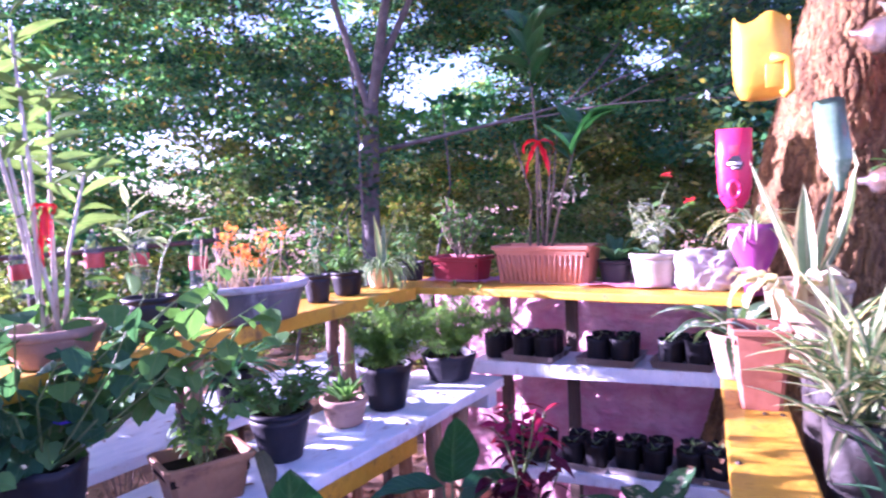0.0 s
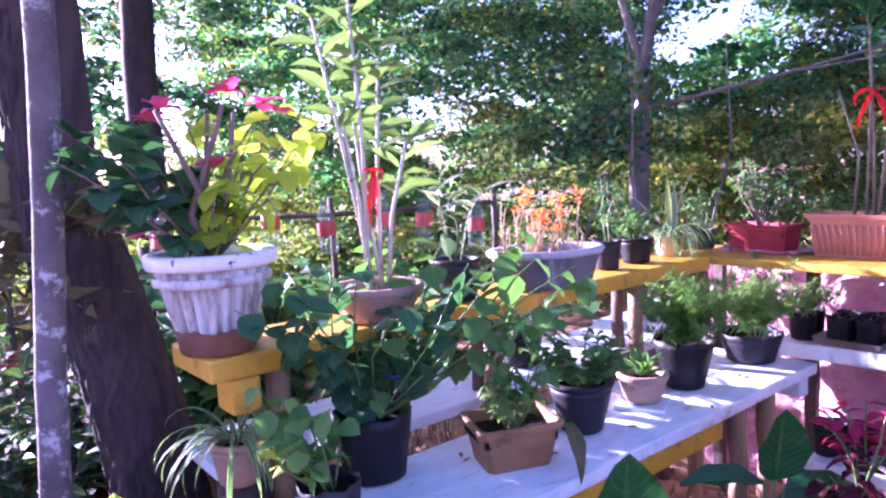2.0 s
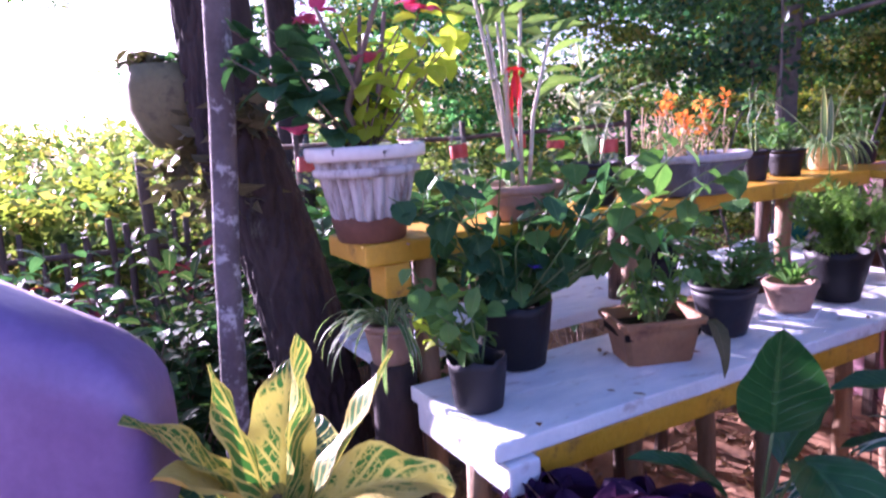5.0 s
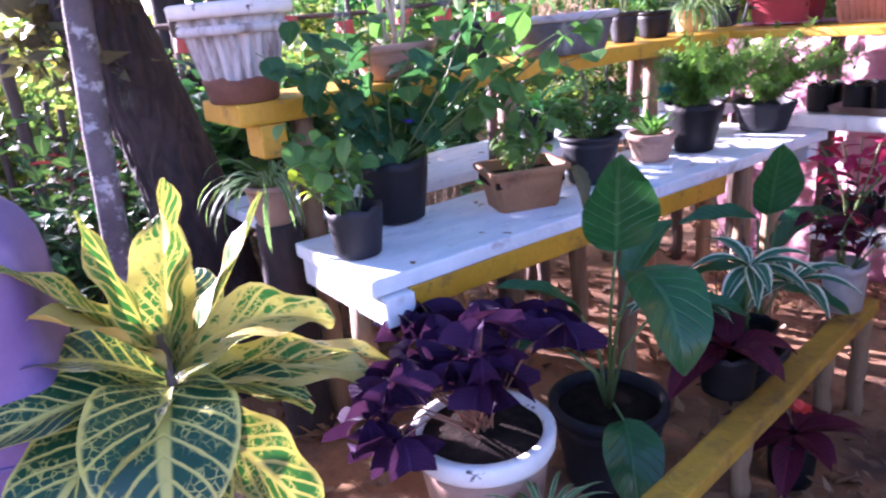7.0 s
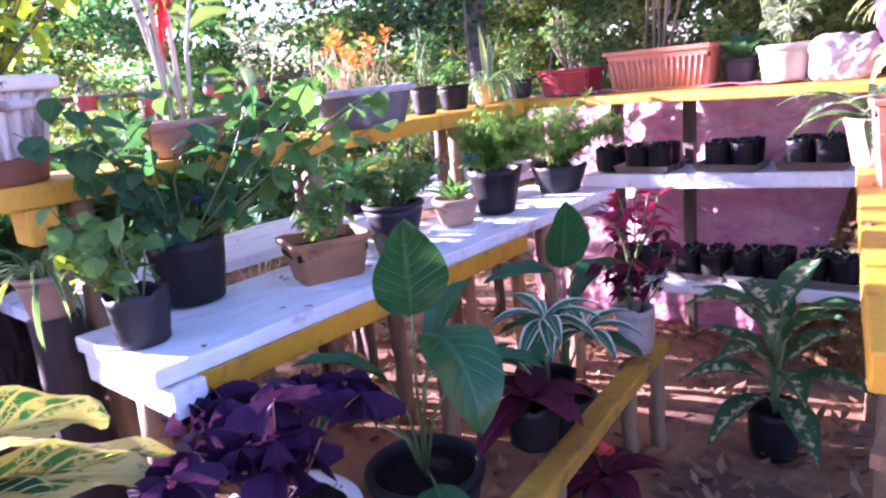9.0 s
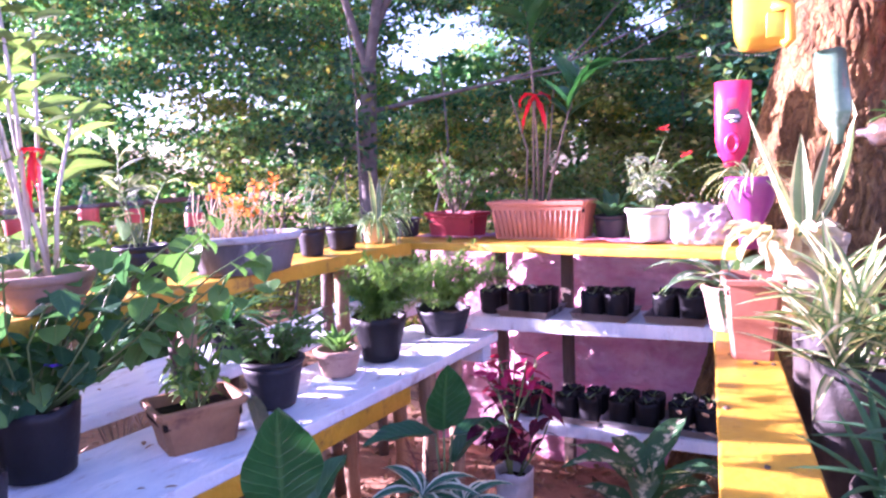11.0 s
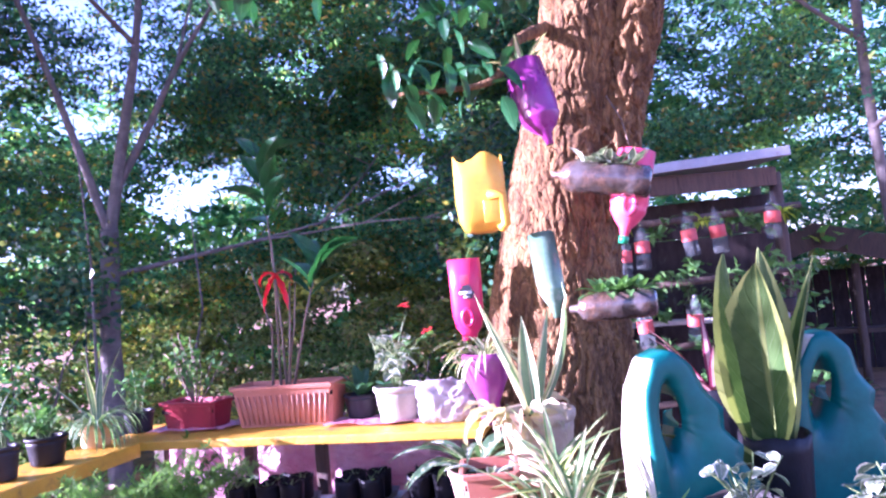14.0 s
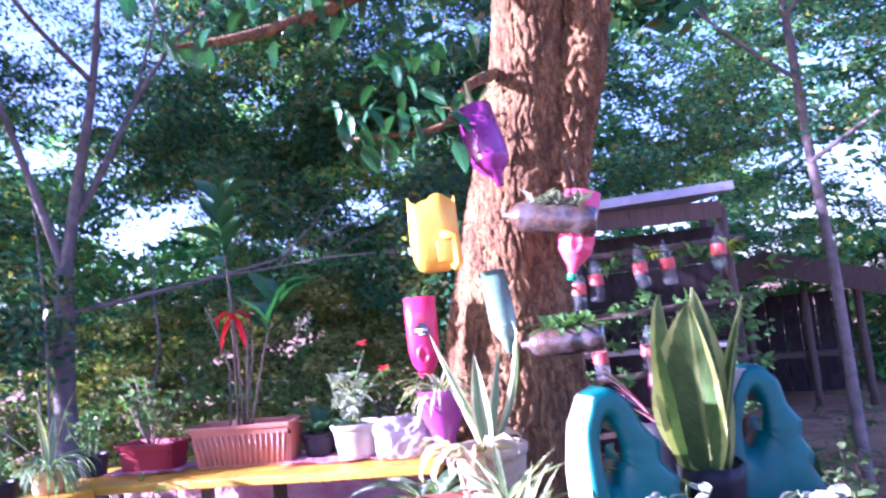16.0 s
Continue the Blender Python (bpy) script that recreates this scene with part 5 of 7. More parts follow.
        z = 0.07 + q.z * 0.07 * k + (0.022 * noise.noise(Vector((q.x * 2.2, q.y * 2, 4))) - 0.016 * q.x if q.z > 0.3 else 0.0)
        v.co = Vector((q.x * 0.098 * k, q.y * 0.065 * k, max(0.0, z)))
    body = part("bag", bm, BAG, p)
    bm = bmesh.new()
    for x0, x1, z in ((-0.07, -0.035, 0.125), (-0.07, -0.045, 0.117)):
        r = bmesh.ops.create_grid(bm, x_segments=6, y_segments=1, size=0.5)
        for v in r["verts"]:
            v.co = Vector((x0 + (v.co.x + 0.5) * (x1 - x0), -0.062, z + v.co.y * 0.006))
    part("print", bm, REDINK, body, "faded red print")


fluted_hibiscus()
cane_orchid()
oval_celosia()
small_pots()
back_board_things()

# ---- things on the white bench ----


def bench_things():
    p = thing("brown_planter", -0.172, 0.9, BENCH, 68, "rectangular brown planter with drooping green plants", "potted plant")
    trough(p, 0.225, 0.18, 0.118, 0.028, BROWNPLANT)
    bushy(p, 0.09, 0.17, 0.09, 12, 7, 0.05, 0.016, FERN, STEM, 33, "lance", 60)
    bushy(p, 0.09, 0.24, 0.07, 5, 6, 0.055, 0.042, GREEN, STEM, 34, "lily", 40, (0.03, 0.0), el=(-60, 10))
    leaves(p, [((0.125, -0.05, 0.1), 262, 30, 0.2, 0.04), ((0.115, -0.06, 0.1), 285, 20, 0.14, 0.03)], DEADLEAF, "withered_leaf", "withered leaf hanging over the bench", droop=130, shape="lance", wave=0.06)
    p = thing("potted_vine", -0.355, 0.6, BENCH, 0, "butterfly pea vine with violet flowers in a black pot", "potted plant")
    pot(p, 0.1, 0.078, 0.17, BLACK, 0.0, 0.0, bag=True)
    bushy(p, 0.15, 0.4, 0.34, 15, 9, 0.075, 0.07, BLUEGREEN, STEM, 35, "lily", 25, (0.05, 0.0), start=0.15, el=(-65, 15))
    bushy(p, 0.15, 0.44, 0.34, 16, 9, 0.075, 0.07, GREEN, STEM, 36, "lily", 25, (0.12, 0.32), start=0.15, el=(-65, 15))
    for i, q in enumerate(((-0.08, -0.26, 0.34), (0.1, 0.0, 0.27))):
        blossom(p, q, 0.022, BLUEPETAL, 4, 30, i, "flower", "violet-blue flower")
    p = thing("potted_vine", -0.176, 0.372, BENCH, 0, "trailing bright green vine in a dark grey pot", "potted plant")
    pot(p, 0.068, 0.055, 0.12, DARKGREY, 0.0, 0.0, bag=True)
    bushy(p, 0.1, 0.22, 0.14, 9, 7, 0.06, 0.055, GREEN, STEM, 37, "lily", 30, (-0.05, -0.06), el=(-65, 15))
    bushy(p, 0.1, 0.16, 0.06, 3, 6, 0.04, 0.03, LIME, STEM, 38, "ovate", 50, (-0.03, -0.1))
    p = thing("potted_ivy", -0.185, 1.192, BENCH, 0, "lacy green foliage in a dark grey pot", "potted plant")
    pot(p, 0.09, 0.06, 0.148, DARKGREY, 0.015, 0.004)
    bushy(p, 0.13, 0.15, 0.2, 30, 14, 0.036, 0.028, GREEN, STEM, 39, "heart", 40)
    t = thing("square_tile", -0.182, 1.482, BENCH, 25, "white square tile under a pot", "tile")
    part("slab", block(-0.075, 0.075, -0.075, 0.075, 0, 0.012, 0.002), WHITE, t, smooth=False)
    p = thing("potted_succulent", -0.182, 1.482, BENCH + 0.012, 0, "rosette of pointed leaves in a dusty terracotta pot", "potted plant")
    pot(p, 0.074, 0.055, 0.092, TERRADUST, 0.02, 0.004)
    rosette(p, 0.08, 15, 0.12, 0.028, GREEN, (25, 75), 20.0, 0.012, False, 41, shape="lance", n=5, fold=0.35)
    p = thing("potted_fern", -0.185, 1.72, BENCH, 0, "feathery asparagus fern in a tall black pot", "potted plant")
    b = pot(p, 0.1, 0.063, 0.165, BLACK, 0.0, 0.0, bag=True)
    fern(p, 0.15, 42, 0.29, 44, (0.16, 0.27))
    p = thing("potted_fern", -0.178, 2.15, BENCH, 0, "feathery asparagus fern in a grey and black pot", "potted plant")
    pot(p, 0.112, 0.082, 0.11, DARKGREY, 0.0, 0.0, bag=True)
    fern(p, 0.1, 42, 0.35, 45, (0.16, 0.14))


def fern(parent, z, n, L, seed, lean=(0, 0)):
    """Arching plumes of needle-fine leaflets."""
    rr = random.Random(seed)
    bm, bs = bmesh.new(), bmesh.new()
    for i in range(n):
        a, e = rr.uniform(0, 2 * math.pi), rr.uniform(35, 85)
        p, d0, ln = Vector((0, 0, z)), 0, L * rr.uniform(0.6, 1.1)
        pts = [p.copy()]
        for k in range(7):
            el = radians(e - 58 * k / 7)
            p = p + Vector((math.cos(a) * math.cos(el) + lean[0], math.sin(a) * math.cos(el) + lean[1], math.sin(el))) * ln / 7
            pts.append(p.copy())
            if k > 0:
                for _ in range(22):
                    q = pts[-2].lerp(p, rr.random())
                    blade(bm, q, rr.uniform(0, 360), rr.uniform(-30, 60), 0.04 * rr.uniform(0.6, 1.2), 0.007, "lance", 20, 0, 2, 0, 0, 1)
        tube(bs, pts, 0.0012, 4)
    part("stalk", bs, STEM, parent)["kind"] = "stuff"
    part("foliage", bm, FERN, parent)["kind"] = "stuff"


bench_things()


def fallen_leaves():
    """A few dry leaves lying on the bench and the boards."""
    rr = random.Random(23)
    for x0, x1, y0, y1, z, n in ((-0.36, 0.0, 0.32, 2.0, BENCH, 22), (-0.88, -0.6, 0.5, 2.2, REAR, 10), (-0.63, -0.42, 0.45, 2.2, TOP, 9), (0.93, 1.02, 1.0, 1.7, 0.71, 5)):
        for _ in range(n):
            bm = bmesh.new()
            blade(bm, (rr.uniform(x0, x1), rr.uniform(y0, y1), z + 0.003), rr.uniform(0, 360), 6, rr.uniform(0.018, 0.04), rr.uniform(0.008, 0.016), "ovate", 10, 0.2, 4, 0.05, 0, 1)
            tagged(part("fallen_leaf", bm, LITTER), "small dry fallen leaf lying on the boards", "leaf", "fallen leaves on the stands")


fallen_leaves()

def trayshape(L, W, h):
    bm = bmesh.new()
    rings = [[bm.verts.new((sx * l / 2, sy * w / 2, z)) for sx, sy in ((-1, -1), (1, -1), (1, 1), (-1, 1))] for l, w, z in ((L - 0.02, W - 0.02, 0.004), (L, W, h), (L + 0.008, W + 0.008, h), (L - 0.004, W - 0.004, h - 0.001), (L - 0.024, W - 0.024, 0.007))]
    bm.faces.new(rings[0][::-1])
    for a, c in zip(rings, rings[1:]):
        for i in range(4):
            j = (i + 1) % 4
            bm.faces.new((a[i], a[j], c[j], c[i]))
    bm.faces.new(rings[-1])
    return bm


# ---- low bench and ground ----


def big_leaf_plant(p, z, rows, material, shape="lily", stem=True, **kw):
    """Large leaves on stalks: rows of azimuth, stalk height, stalk reach, leaf length, width, leaf elevation, droop."""
    for az, h, reach, L, W, el, droop in rows:
        a = radians(az)
        tip = Vector((math.cos(a) * reach, math.sin(a) * reach, z + h))
        if stem:
            stalks(p, [([(0, 0, z - 0.02), (tip.x * 0.35, tip.y * 0.35, z + h * 0.6), tuple(tip)], 0.005, 0.003)], STEM, "stalk")
        bm = bmesh.new()
        blade(bm, tip, az, el, L * 1.05, W * 1.05, shape, droop, 0.2, 12, 0.035, 6 * math.sin(az), 3, **kw)
        part("leaf", bm, material, p)


def low_things():
    p = thing("potted_croton", -0.03, -0.13, ground_z(0, 0), 0, "large croton with yellow-veined dark green leaves", "potted plant")
    pot(p, 0.13, 0.1, 0.26, TERRADUST, 0.03, 0.01)
    stalks(p, [([(0, 0, 0.23), (0.01, 0.0, 0.4), (0.0, 0.0, 0.62)], 0.013, 0.009)], TWIG, "stem")
    rr = random.Random(51)
    old = ((338, 22, 0.33, 0.22, 95), (298, 8, 0.36, 0.2, 55), (268, 20, 0.32, 0.15, 40), (305, -22, 0.34, 0.18, 45), (45, 14, 0.26, 0.12, 40), (240, 35, 0.3, 0.15, 45), (150, 40, 0.3, 0.15, 35), (110, 20, 0.28, 0.13, 40), (190, 15, 0.3, 0.14, 40), (340, -35, 0.28, 0.16, 40))
    young = ((262, 60, 0.34, 0.12, 18), (245, 80, 0.31, 0.1, 8), (60, 84, 0.34, 0.125, 6), (76, 47, 0.38, 0.1, -16), (78, 44, 0.34, 0.15, 78), (80, 10, 0.47, 0.12, 42), (66, 12, 0.38, 0.13, 40), (42, -36, 0.36, 0.15, 22), (52, 2, 0.26, 0.1, 30), (285, 62, 0.27, 0.11, 35), (150, 66, 0.3, 0.12, 15), (255, -30, 0.3, 0.12, 25))
    for i, (az, el, ln, w, dr) in enumerate(old + young):
        bm = bmesh.new()
        blade(bm, (0.01 * math.cos(radians(az)), 0.01 * math.sin(radians(az)), 0.5 + 0.0009 * el), az, el, ln * 0.98, w * (1.12 if i < len(old) else 1.05), "broad" if i < len(old) else "oblong", dr, 0.16, 18, 0.03 if i < len(old) else 0.075, rr.uniform(-16, 16), 4)
        part("leaf", bm, CROTON if i < len(old) else CROTONYOUNG, p, "" if i < len(old) else "young cream-yellow leaf flecked with green")
    p = thing("potted_oxalis", 0.245, 0.375, ground_z(0.3, 0.4), 0, "purple oxalis in a white-rimmed tan pot", "potted plant")
    pot(p, 0.137, 0.1, 0.325, TERRADUST, 0.04, 0.012, rim_mat=RIMWHITE, rim_label="chipped white rim", label="tan weathered pot", soil=0.014)
    rr = random.Random(52)
    for i in range(26):
        a, k = rr.uniform(0, 360), rr.uniform(0.02, 0.23)
        tip = Vector((math.cos(radians(a)) * k, math.sin(radians(a)) * k, 0.33 + rr.uniform(0.1, 0.31) - k * 0.45))
        stalks(p, [([(rr.gauss(0, 0.015), rr.gauss(0, 0.015), 0.3), tuple(tip * 0.6 + Vector((0, 0, 0.17))), tuple(tip)], 0.0026, 0.0018)], REDSTALK, "stalk", "pinkish-brown stalk")
        s = rr.uniform(0, 120)
        bm = bmesh.new()
        for j in range(3):
            blade(bm, tip, s + j * 120, rr.uniform(-40, 15), 0.066, 0.086, "wedge", 75, 0.45, 5, 0.03, 0, 3)
        part("leaf", bm, OXALIS, p)
    p = thing("spider_plant", 0.475, 0.325, ground_z(0.4, 0.2), 0, "small striped spider plant in a brown pot", "potted plant")
    pot(p, 0.055, 0.042, 0.25, TERRADUST, 0.015, 0.004)
    rosette(p, 0.24, 34, 0.16, 0.011, STRIPED, (20, 80), 90.0, 0.012, True, 53, shape="strap", n=7, across=1)
    p = thing("potted_peace_lily", 0.24, 0.77, ground_z(0.3, 0.7), 0, "broad-leaved dark green lily in a blue-grey pot", "potted plant")
    pot(p, 0.135, 0.1, 0.24, DARKGREY, 0.03, 0.008)
    big_leaf_plant(p, 0.22, [(-40, 0.43, 0.1, 0.21, 0.15, 84, 12), (-25, 0.4, 0.15, 0.25, 0.14, 15, 100), (235, 0.24, 0.06, 0.22, 0.085, 50, 50), (30, 0.25, 0.1, 0.2, 0.1, 35, 60), (245, 0.16, 0.1, 0.15, 0.1, 40, 60),
                             (-38, 0.06, 0.16, 0.19, 0.12, -10, 75), (190, 0.12, 0.08, 0.14, 0.085, 30, 70), (80, 0.3, 0.06, 0.18, 0.1, 60, 30)], GLOSSY)
    p = thing("potted_variegated_plant", 0.42, 1.05, LOW, 0, "cream-edged narrow-leaved plant in a dark pot", "potted plant")
    pot(p, 0.07, 0.055, 0.12, BLACK, 0.0, 0.0, bag=True)
    for c, zz, n in (((0.0, 0.0), 0.26, 11), ((-0.1, -0.14), 0.17, 10), ((0.05, 0.1), 0.2, 8)):
        rr = random.Random(int(zz * 100))
        for i in range(n):
            az = i * 360 / n + rr.uniform(-15, 15)
            bm = bmesh.new()
            blade(bm, (c[0], c[1], zz), az, rr.uniform(15, 55), 0.16, 0.04, "lance", 75, 0.2, 7)
            part("leaf", bm, MARGIN, p)
    stalks(p, [([(0, 0, 0.1), (0, 0, 0.26)], 0.006, 0.004), ([(0, 0, 0.1), (-0.1, -0.14, 0.17)], 0.005, 0.004)], STEM)
    p = thing("potted_dumbcane", 0.26, 1.4, LOW - 0.256 + ground_z(0.3, 1.4), 0, "upright glossy broad-leaved plant in a dark pot", "potted plant")
    pot(p, 0.085, 0.07, 0.2, DARKGREY, 0.02, 0.005)
    big_leaf_plant(p, 0.19, [(-40, 0.42, 0.02, 0.2, 0.13, 82, 12), (225, 0.4, 0.02, 0.2, 0.1, 12, 25), (40, 0.39, 0.03, 0.2, 0.1, 12, 30), (210, 0.24, 0.04, 0.16, 0.085, 5, 30), (60, 0.3, 0.03, 0.18, 0.09, 50, 30), (-80, 0.25, 0.05, 0.17, 0.09, 0, 60), (10, 0.2, 0.05, 0.18, 0.09, 5, 30)], GLOSSY)
    p = thing("potted_red_plant", 0.43, 1.52, LOW, 0, "maroon-leaved plant with magenta tops in a white bag", "potted plant")
    pot(p, 0.058, 0.05, 0.14, BAG, 0.0, 0.0, bag=True)
    bushy(p, 0.12, 0.28, 0.12, 8, 8, 0.085, 0.032, MAROON, STEM, 55, "lance", 50)
    bushy(p, 0.3, 0.2, 0.12, 7, 6, 0.08, 0.03, MAGENTA, STEM, 56, "lance", 40, (-0.02, 0.05))
    p = thing("potted_red_plant", 0.52, 1.12, LOW - 0.256 + ground_z(0.5, 1.1), 0, "low plant with dark maroon leaves and a red flower", "potted plant")
    pot(p, 0.06, 0.05, 0.13, BLACK, 0.0, 0.0, bag=True)
    rosette(p, 0.14, 9, 0.19, 0.07, MAROON, (0, 50), 60.0, 0.01, False, 57, shape="lance", n=6)
    blossom(p, (0.02, -0.02, 0.22), 0.03, REDPETAL, 7, 40, 3, "flower", "red flower")
    p = thing("potted_red_plant", 0.45, 0.93, LOW, 0, "large dark maroon leaves in a small black pot", "potted plant")
    pot(p, 0.065, 0.055, 0.11, BLACK, 0.0, 0.0, bag=True)
    rosette(p, 0.11, 8, 0.2, 0.08, MAROON, (10, 60), 70.0, 0.01, False, 157, shape="ovate", n=6)
    p = thing("twiggy_plant", 0.15, 1.5, ground_z(0.1, 1.5), 0, "dark needle-leaved twiggy plant in a black pot", "potted plant")
    pot(p, 0.07, 0.055, 0.15, BLACK, 0.0, 0.0, bag=True)
    bushy(p, 0.14, 0.42, 0.12, 7, 16, 0.09, 0.004, MAROON, TWIG, 58, "lance", 10, el=(0, 40), start=0.15)
    p = thing("potted_dappled_plant", 0.76, 1.74, ground_z(0.76, 1.74), 0, "cream-dappled broad leaves in a dark pot", "potted plant")
    pot(p, 0.08, 0.065, 0.16, BLACK, 0.0, 0.0, bag=True)
    big_leaf_plant(p, 0.15, [(a, h, 0.03, 0.24, 0.085, e, 60) for a, h, e in ((75, 0.3, 60), (220, 0.3, 45), (280, 0.28, 40), (350, 0.3, 40), (130, 0.28, 40), (310, 0.05, 10), (240, 0.05, 5), (0, 0.1, 30), (50, 0.14, 45), (100, 0.2, 70), (160, 0.14, 40), (200, 0.1, 25), (250, 0.16, 50), (300, 0.13, 35), (330, 0.22, 65), (20, 0.24, 55), (180, 0.24, 60))], DAPPLED, "lance")
    p = thing("spider_plant", -0.5, 0.31, 0.63, 0, "spider plant in a small brown pot on a stump", "potted plant")
    pot(p, 0.065, 0.05, 0.11, TERRADUST, 0.015, 0.004)
    rosette(p, 0.1, 40, 0.25, 0.011, STRIPED, (20, 80), 125.0, 0.015, True, 59, shape="strap", n=8, across=1)
    bm = limb([(-0.5, 0.31, -0.03), (-0.495, 0.31, 0.3), (-0.5, 0.31, 0.632)], [0.075, 0.062, 0.06], 18, 0.006, 5)
    tagged(part("stump", bm, BARKDARK), "dark upright log used as a stand", "log")
    p = thing("teal_tub", -0.79, 2.38, REAR, 0, "teal plastic tub with a small plant", "potted plant")
    pot(p, 0.075, 0.06, 0.1, TEAL, 0.012, 0.004)
    bushy(p, 0.09, 0.14, 0.07, 6, 6, 0.05, 0.018, GREEN, STEM, 60, "lance")
    p = thing("clay_pot", -0.8, 2.52, REAR, 0, "stacked small terracotta pots", "pot")
    pot(p, 0.06, 0.045, 0.1, TERRADUST, 0.02, 0.004)
    # white trays stacked beyond the teal tub
    for x, y, z, rz in ((-0.62, 2.42, 0.618, 20), (-0.66, 2.3, 0.62, -15)):
        t = thing("seed_tray", x, y, z, rz, "shallow white plastic tray on the rear board", "tray", "white trays")
        part("tray_body", trayshape(0.2, 0.15, 0.045), RIMWHITE, t)
    # lush pot behind the bench
    p = thing("potted_fern", -0.72, 1.5, REAR, 0, "dark leafy fern on the rear board", "potted plant")
    pot(p, 0.08, 0.06, 0.13, BLACK, 0.0, 0.0, bag=True)
    rosette(p, 0.12, 40, 0.3, 0.02, GLOSSY, (10, 70), 80.0, 0.015, True, 61, shape="lance", n=6, across=1)


low_things()

# ---- seedling bags on the rack ----


def seedling_bags():
    b = thing("seedling_bag", 0, 0, -5, 0, "black nursery bag of soil with a tiny seedling", "seedling bag", "seedling bags on the rack")
    pot(b, 0.05, 0.044, 0.105, BLACK, 0.0, 0.0, bag=True, soil=0.018)
    bm = bmesh.new()
    for i in range(4):
        blade(bm, (0.006 * i - 0.01, 0, 0.085), i * 97, 60, 0.05, 0.008, "lance", 40, 0.1, 3, 0, 0, 1)
    part("seedling", bm, STRIPED, b)
    rr = random.Random(91)
    rows = []
    for z, dz, spots in ((0.624, 0.035, (-0.2, 0.04, 0.38, 0.68)), (0.171, 0.052, (0.0, 0.26, 0.5, 0.74))):
        for x in spots:
            for i in range(2):
                for k in range(2):
                    px = x + (i - 0.5) * 0.105 + rr.uniform(-0.006, 0.006)
                    if -0.24 < px < 0.83:
                        rows.append((px, 2.505 + k * 0.1, z + dz * px))
    for i, (x, y, z) in enumerate(rows):
        m = pose(x, y, z, 0, 0, rr.uniform(0, 360))
        if i == 0:
            b.matrix_basis = m
        else:
            copy_thing(b, m)
    for z, dz, spots in ((0.62, 0.035, (0.04, 0.38, 0.68)), (0.167, 0.052, (0.26, 0.5, 0.74))):
        for x in spots:
            t = thing("tray", x, 2.54, z + dz * x - 0.003, 0, "shallow clear plastic tray under nursery bags", "tray", "trays under the bags")
            part("tray_body", trayshape(0.235, 0.225, 0.035), PALETRAY, t)


PALETRAY = surface("cloudy_tray", (0.32, 0.29, 0.28), (0.42, 0.39, 0.37), 0.3, 6, 60, 0.2, glow=0.3)
seedling_bags()

# ---- jugs and bottles on the broad trunk ----


def cut_jug():
    p = thing("hanging_jug", 0.97, 2.45, 1.635, 12, "yellow plastic jug cut open as a hanging planter", "jug")
    bm = bmesh.new()
    prof = [(0.045, 0.0), (0.075, 0.012), (0.092, 0.05), (0.1, 0.12), (0.1, 0.19), (0.098, 0.27), (0.094, 0.272), (0.094, 0.19), (0.09, 0.06)]

    def shp(a, r, z):
        c, s = math.cos(a), math.sin(a)
        k = (abs(c) ** 4 + abs(s) ** 4) ** -0.25 * 0.93
        if z > 0.2:
            z += 0.018 * math.sin(a * 4 + 0.6) * (1 if z < 0.3 else 0)
        return (r * k * c, r * k * s * 0.8, z)
    lathe([(0, 0.0)] + prof, 48, shp, bm)
    body = part("body", bm, YELPLASTIC, p)
    b2 = bmesh.new()
    tube(b2, [(0.02, -0.085, 0.13), (0.075, -0.088, 0.125), (0.08, -0.082, 0.02), (0.06, -0.07, 0.006)], 0.017, 10)
    part("handle", b2, YELPLASTIC, body, "moulded yellow handle")
    b3 = block(0.005, 0.06, -0.083, -0.078, 0.03, 0.11, 0.002)
    part("recess", b3, YELPLASTIC, body)
    part("soil", lathe([(0, 0.2), (0.085, 0.195)], 24, lambda a, r, z: (r * math.cos(a), r * math.sin(a) * 0.8, z)), SOIL, p)


def pink_bottle():
    p = thing("hanging_bottle", 0.862, 2.56, 1.24, 8, "upturned magenta bottle planter with a dark label", "bottle")

    def shp(a, r, z):
        return (r * math.cos(a), r * math.sin(a) * 0.62, z)
    body = part("body", lathe([(0, 0.0), (0.028, 0.0), (0.03, 0.02), (0.05, 0.05), (0.06, 0.1), (0.063, 0.2), (0.063, 0.31), (0.059, 0.311), (0.058, 0.2), (0.055, 0.1)], 36, shp), PINKPLASTIC, p)
    bm = bmesh.new()
    tube(bm, [(0.02 * math.cos(a), -0.036, 0.085 + 0.032 * math.sin(a)) for a in [i * 2 * math.pi / 16 for i in range(17)]], 0.009, 8)
    part("handle", bm, PINKPLASTIC, body, "moulded grip")
    bm = bmesh.new()
    for x0, x1, z0, z1 in ((-0.03, 0.032, 0.17, 0.186), (-0.024, 0.024, 0.184, 0.2), (-0.014, 0.02, 0.198, 0.21), (-0.012, 0.026, 0.158, 0.172)):
        box(bm, x0, x1, -0.0405, -0.0385, z0, z1, 0.0)
    part("label_patch", bm, INK, body, "dark printed patch", smooth=False)
    part("label_patch", block(-0.024, 0.024, -0.0425, -0.041, 0.176, 0.186, 0.0), PALEINK, body, "pale printed bar")
    part("label_patch", block(-0.01, 0.016, -0.0425, -0.041, 0.163, 0.168, 0.0), PALEINK, body, "pale printed bar")
    part("label_patch", block(-0.02, 0.015, -0.0405, -0.0385, 0.215, 0.25, 0.002), REDINK, body, "faded printed patch")
    part("soil", lathe([(0, 0.296), (0.056, 0.294)], 20, shp), SOIL, p)
    rosette(p, 0.295, 9, 0.08, 0.006, GREEN, (50, 85), 30.0, 0.01, True, 71, shape="strap", n=4, across=1)


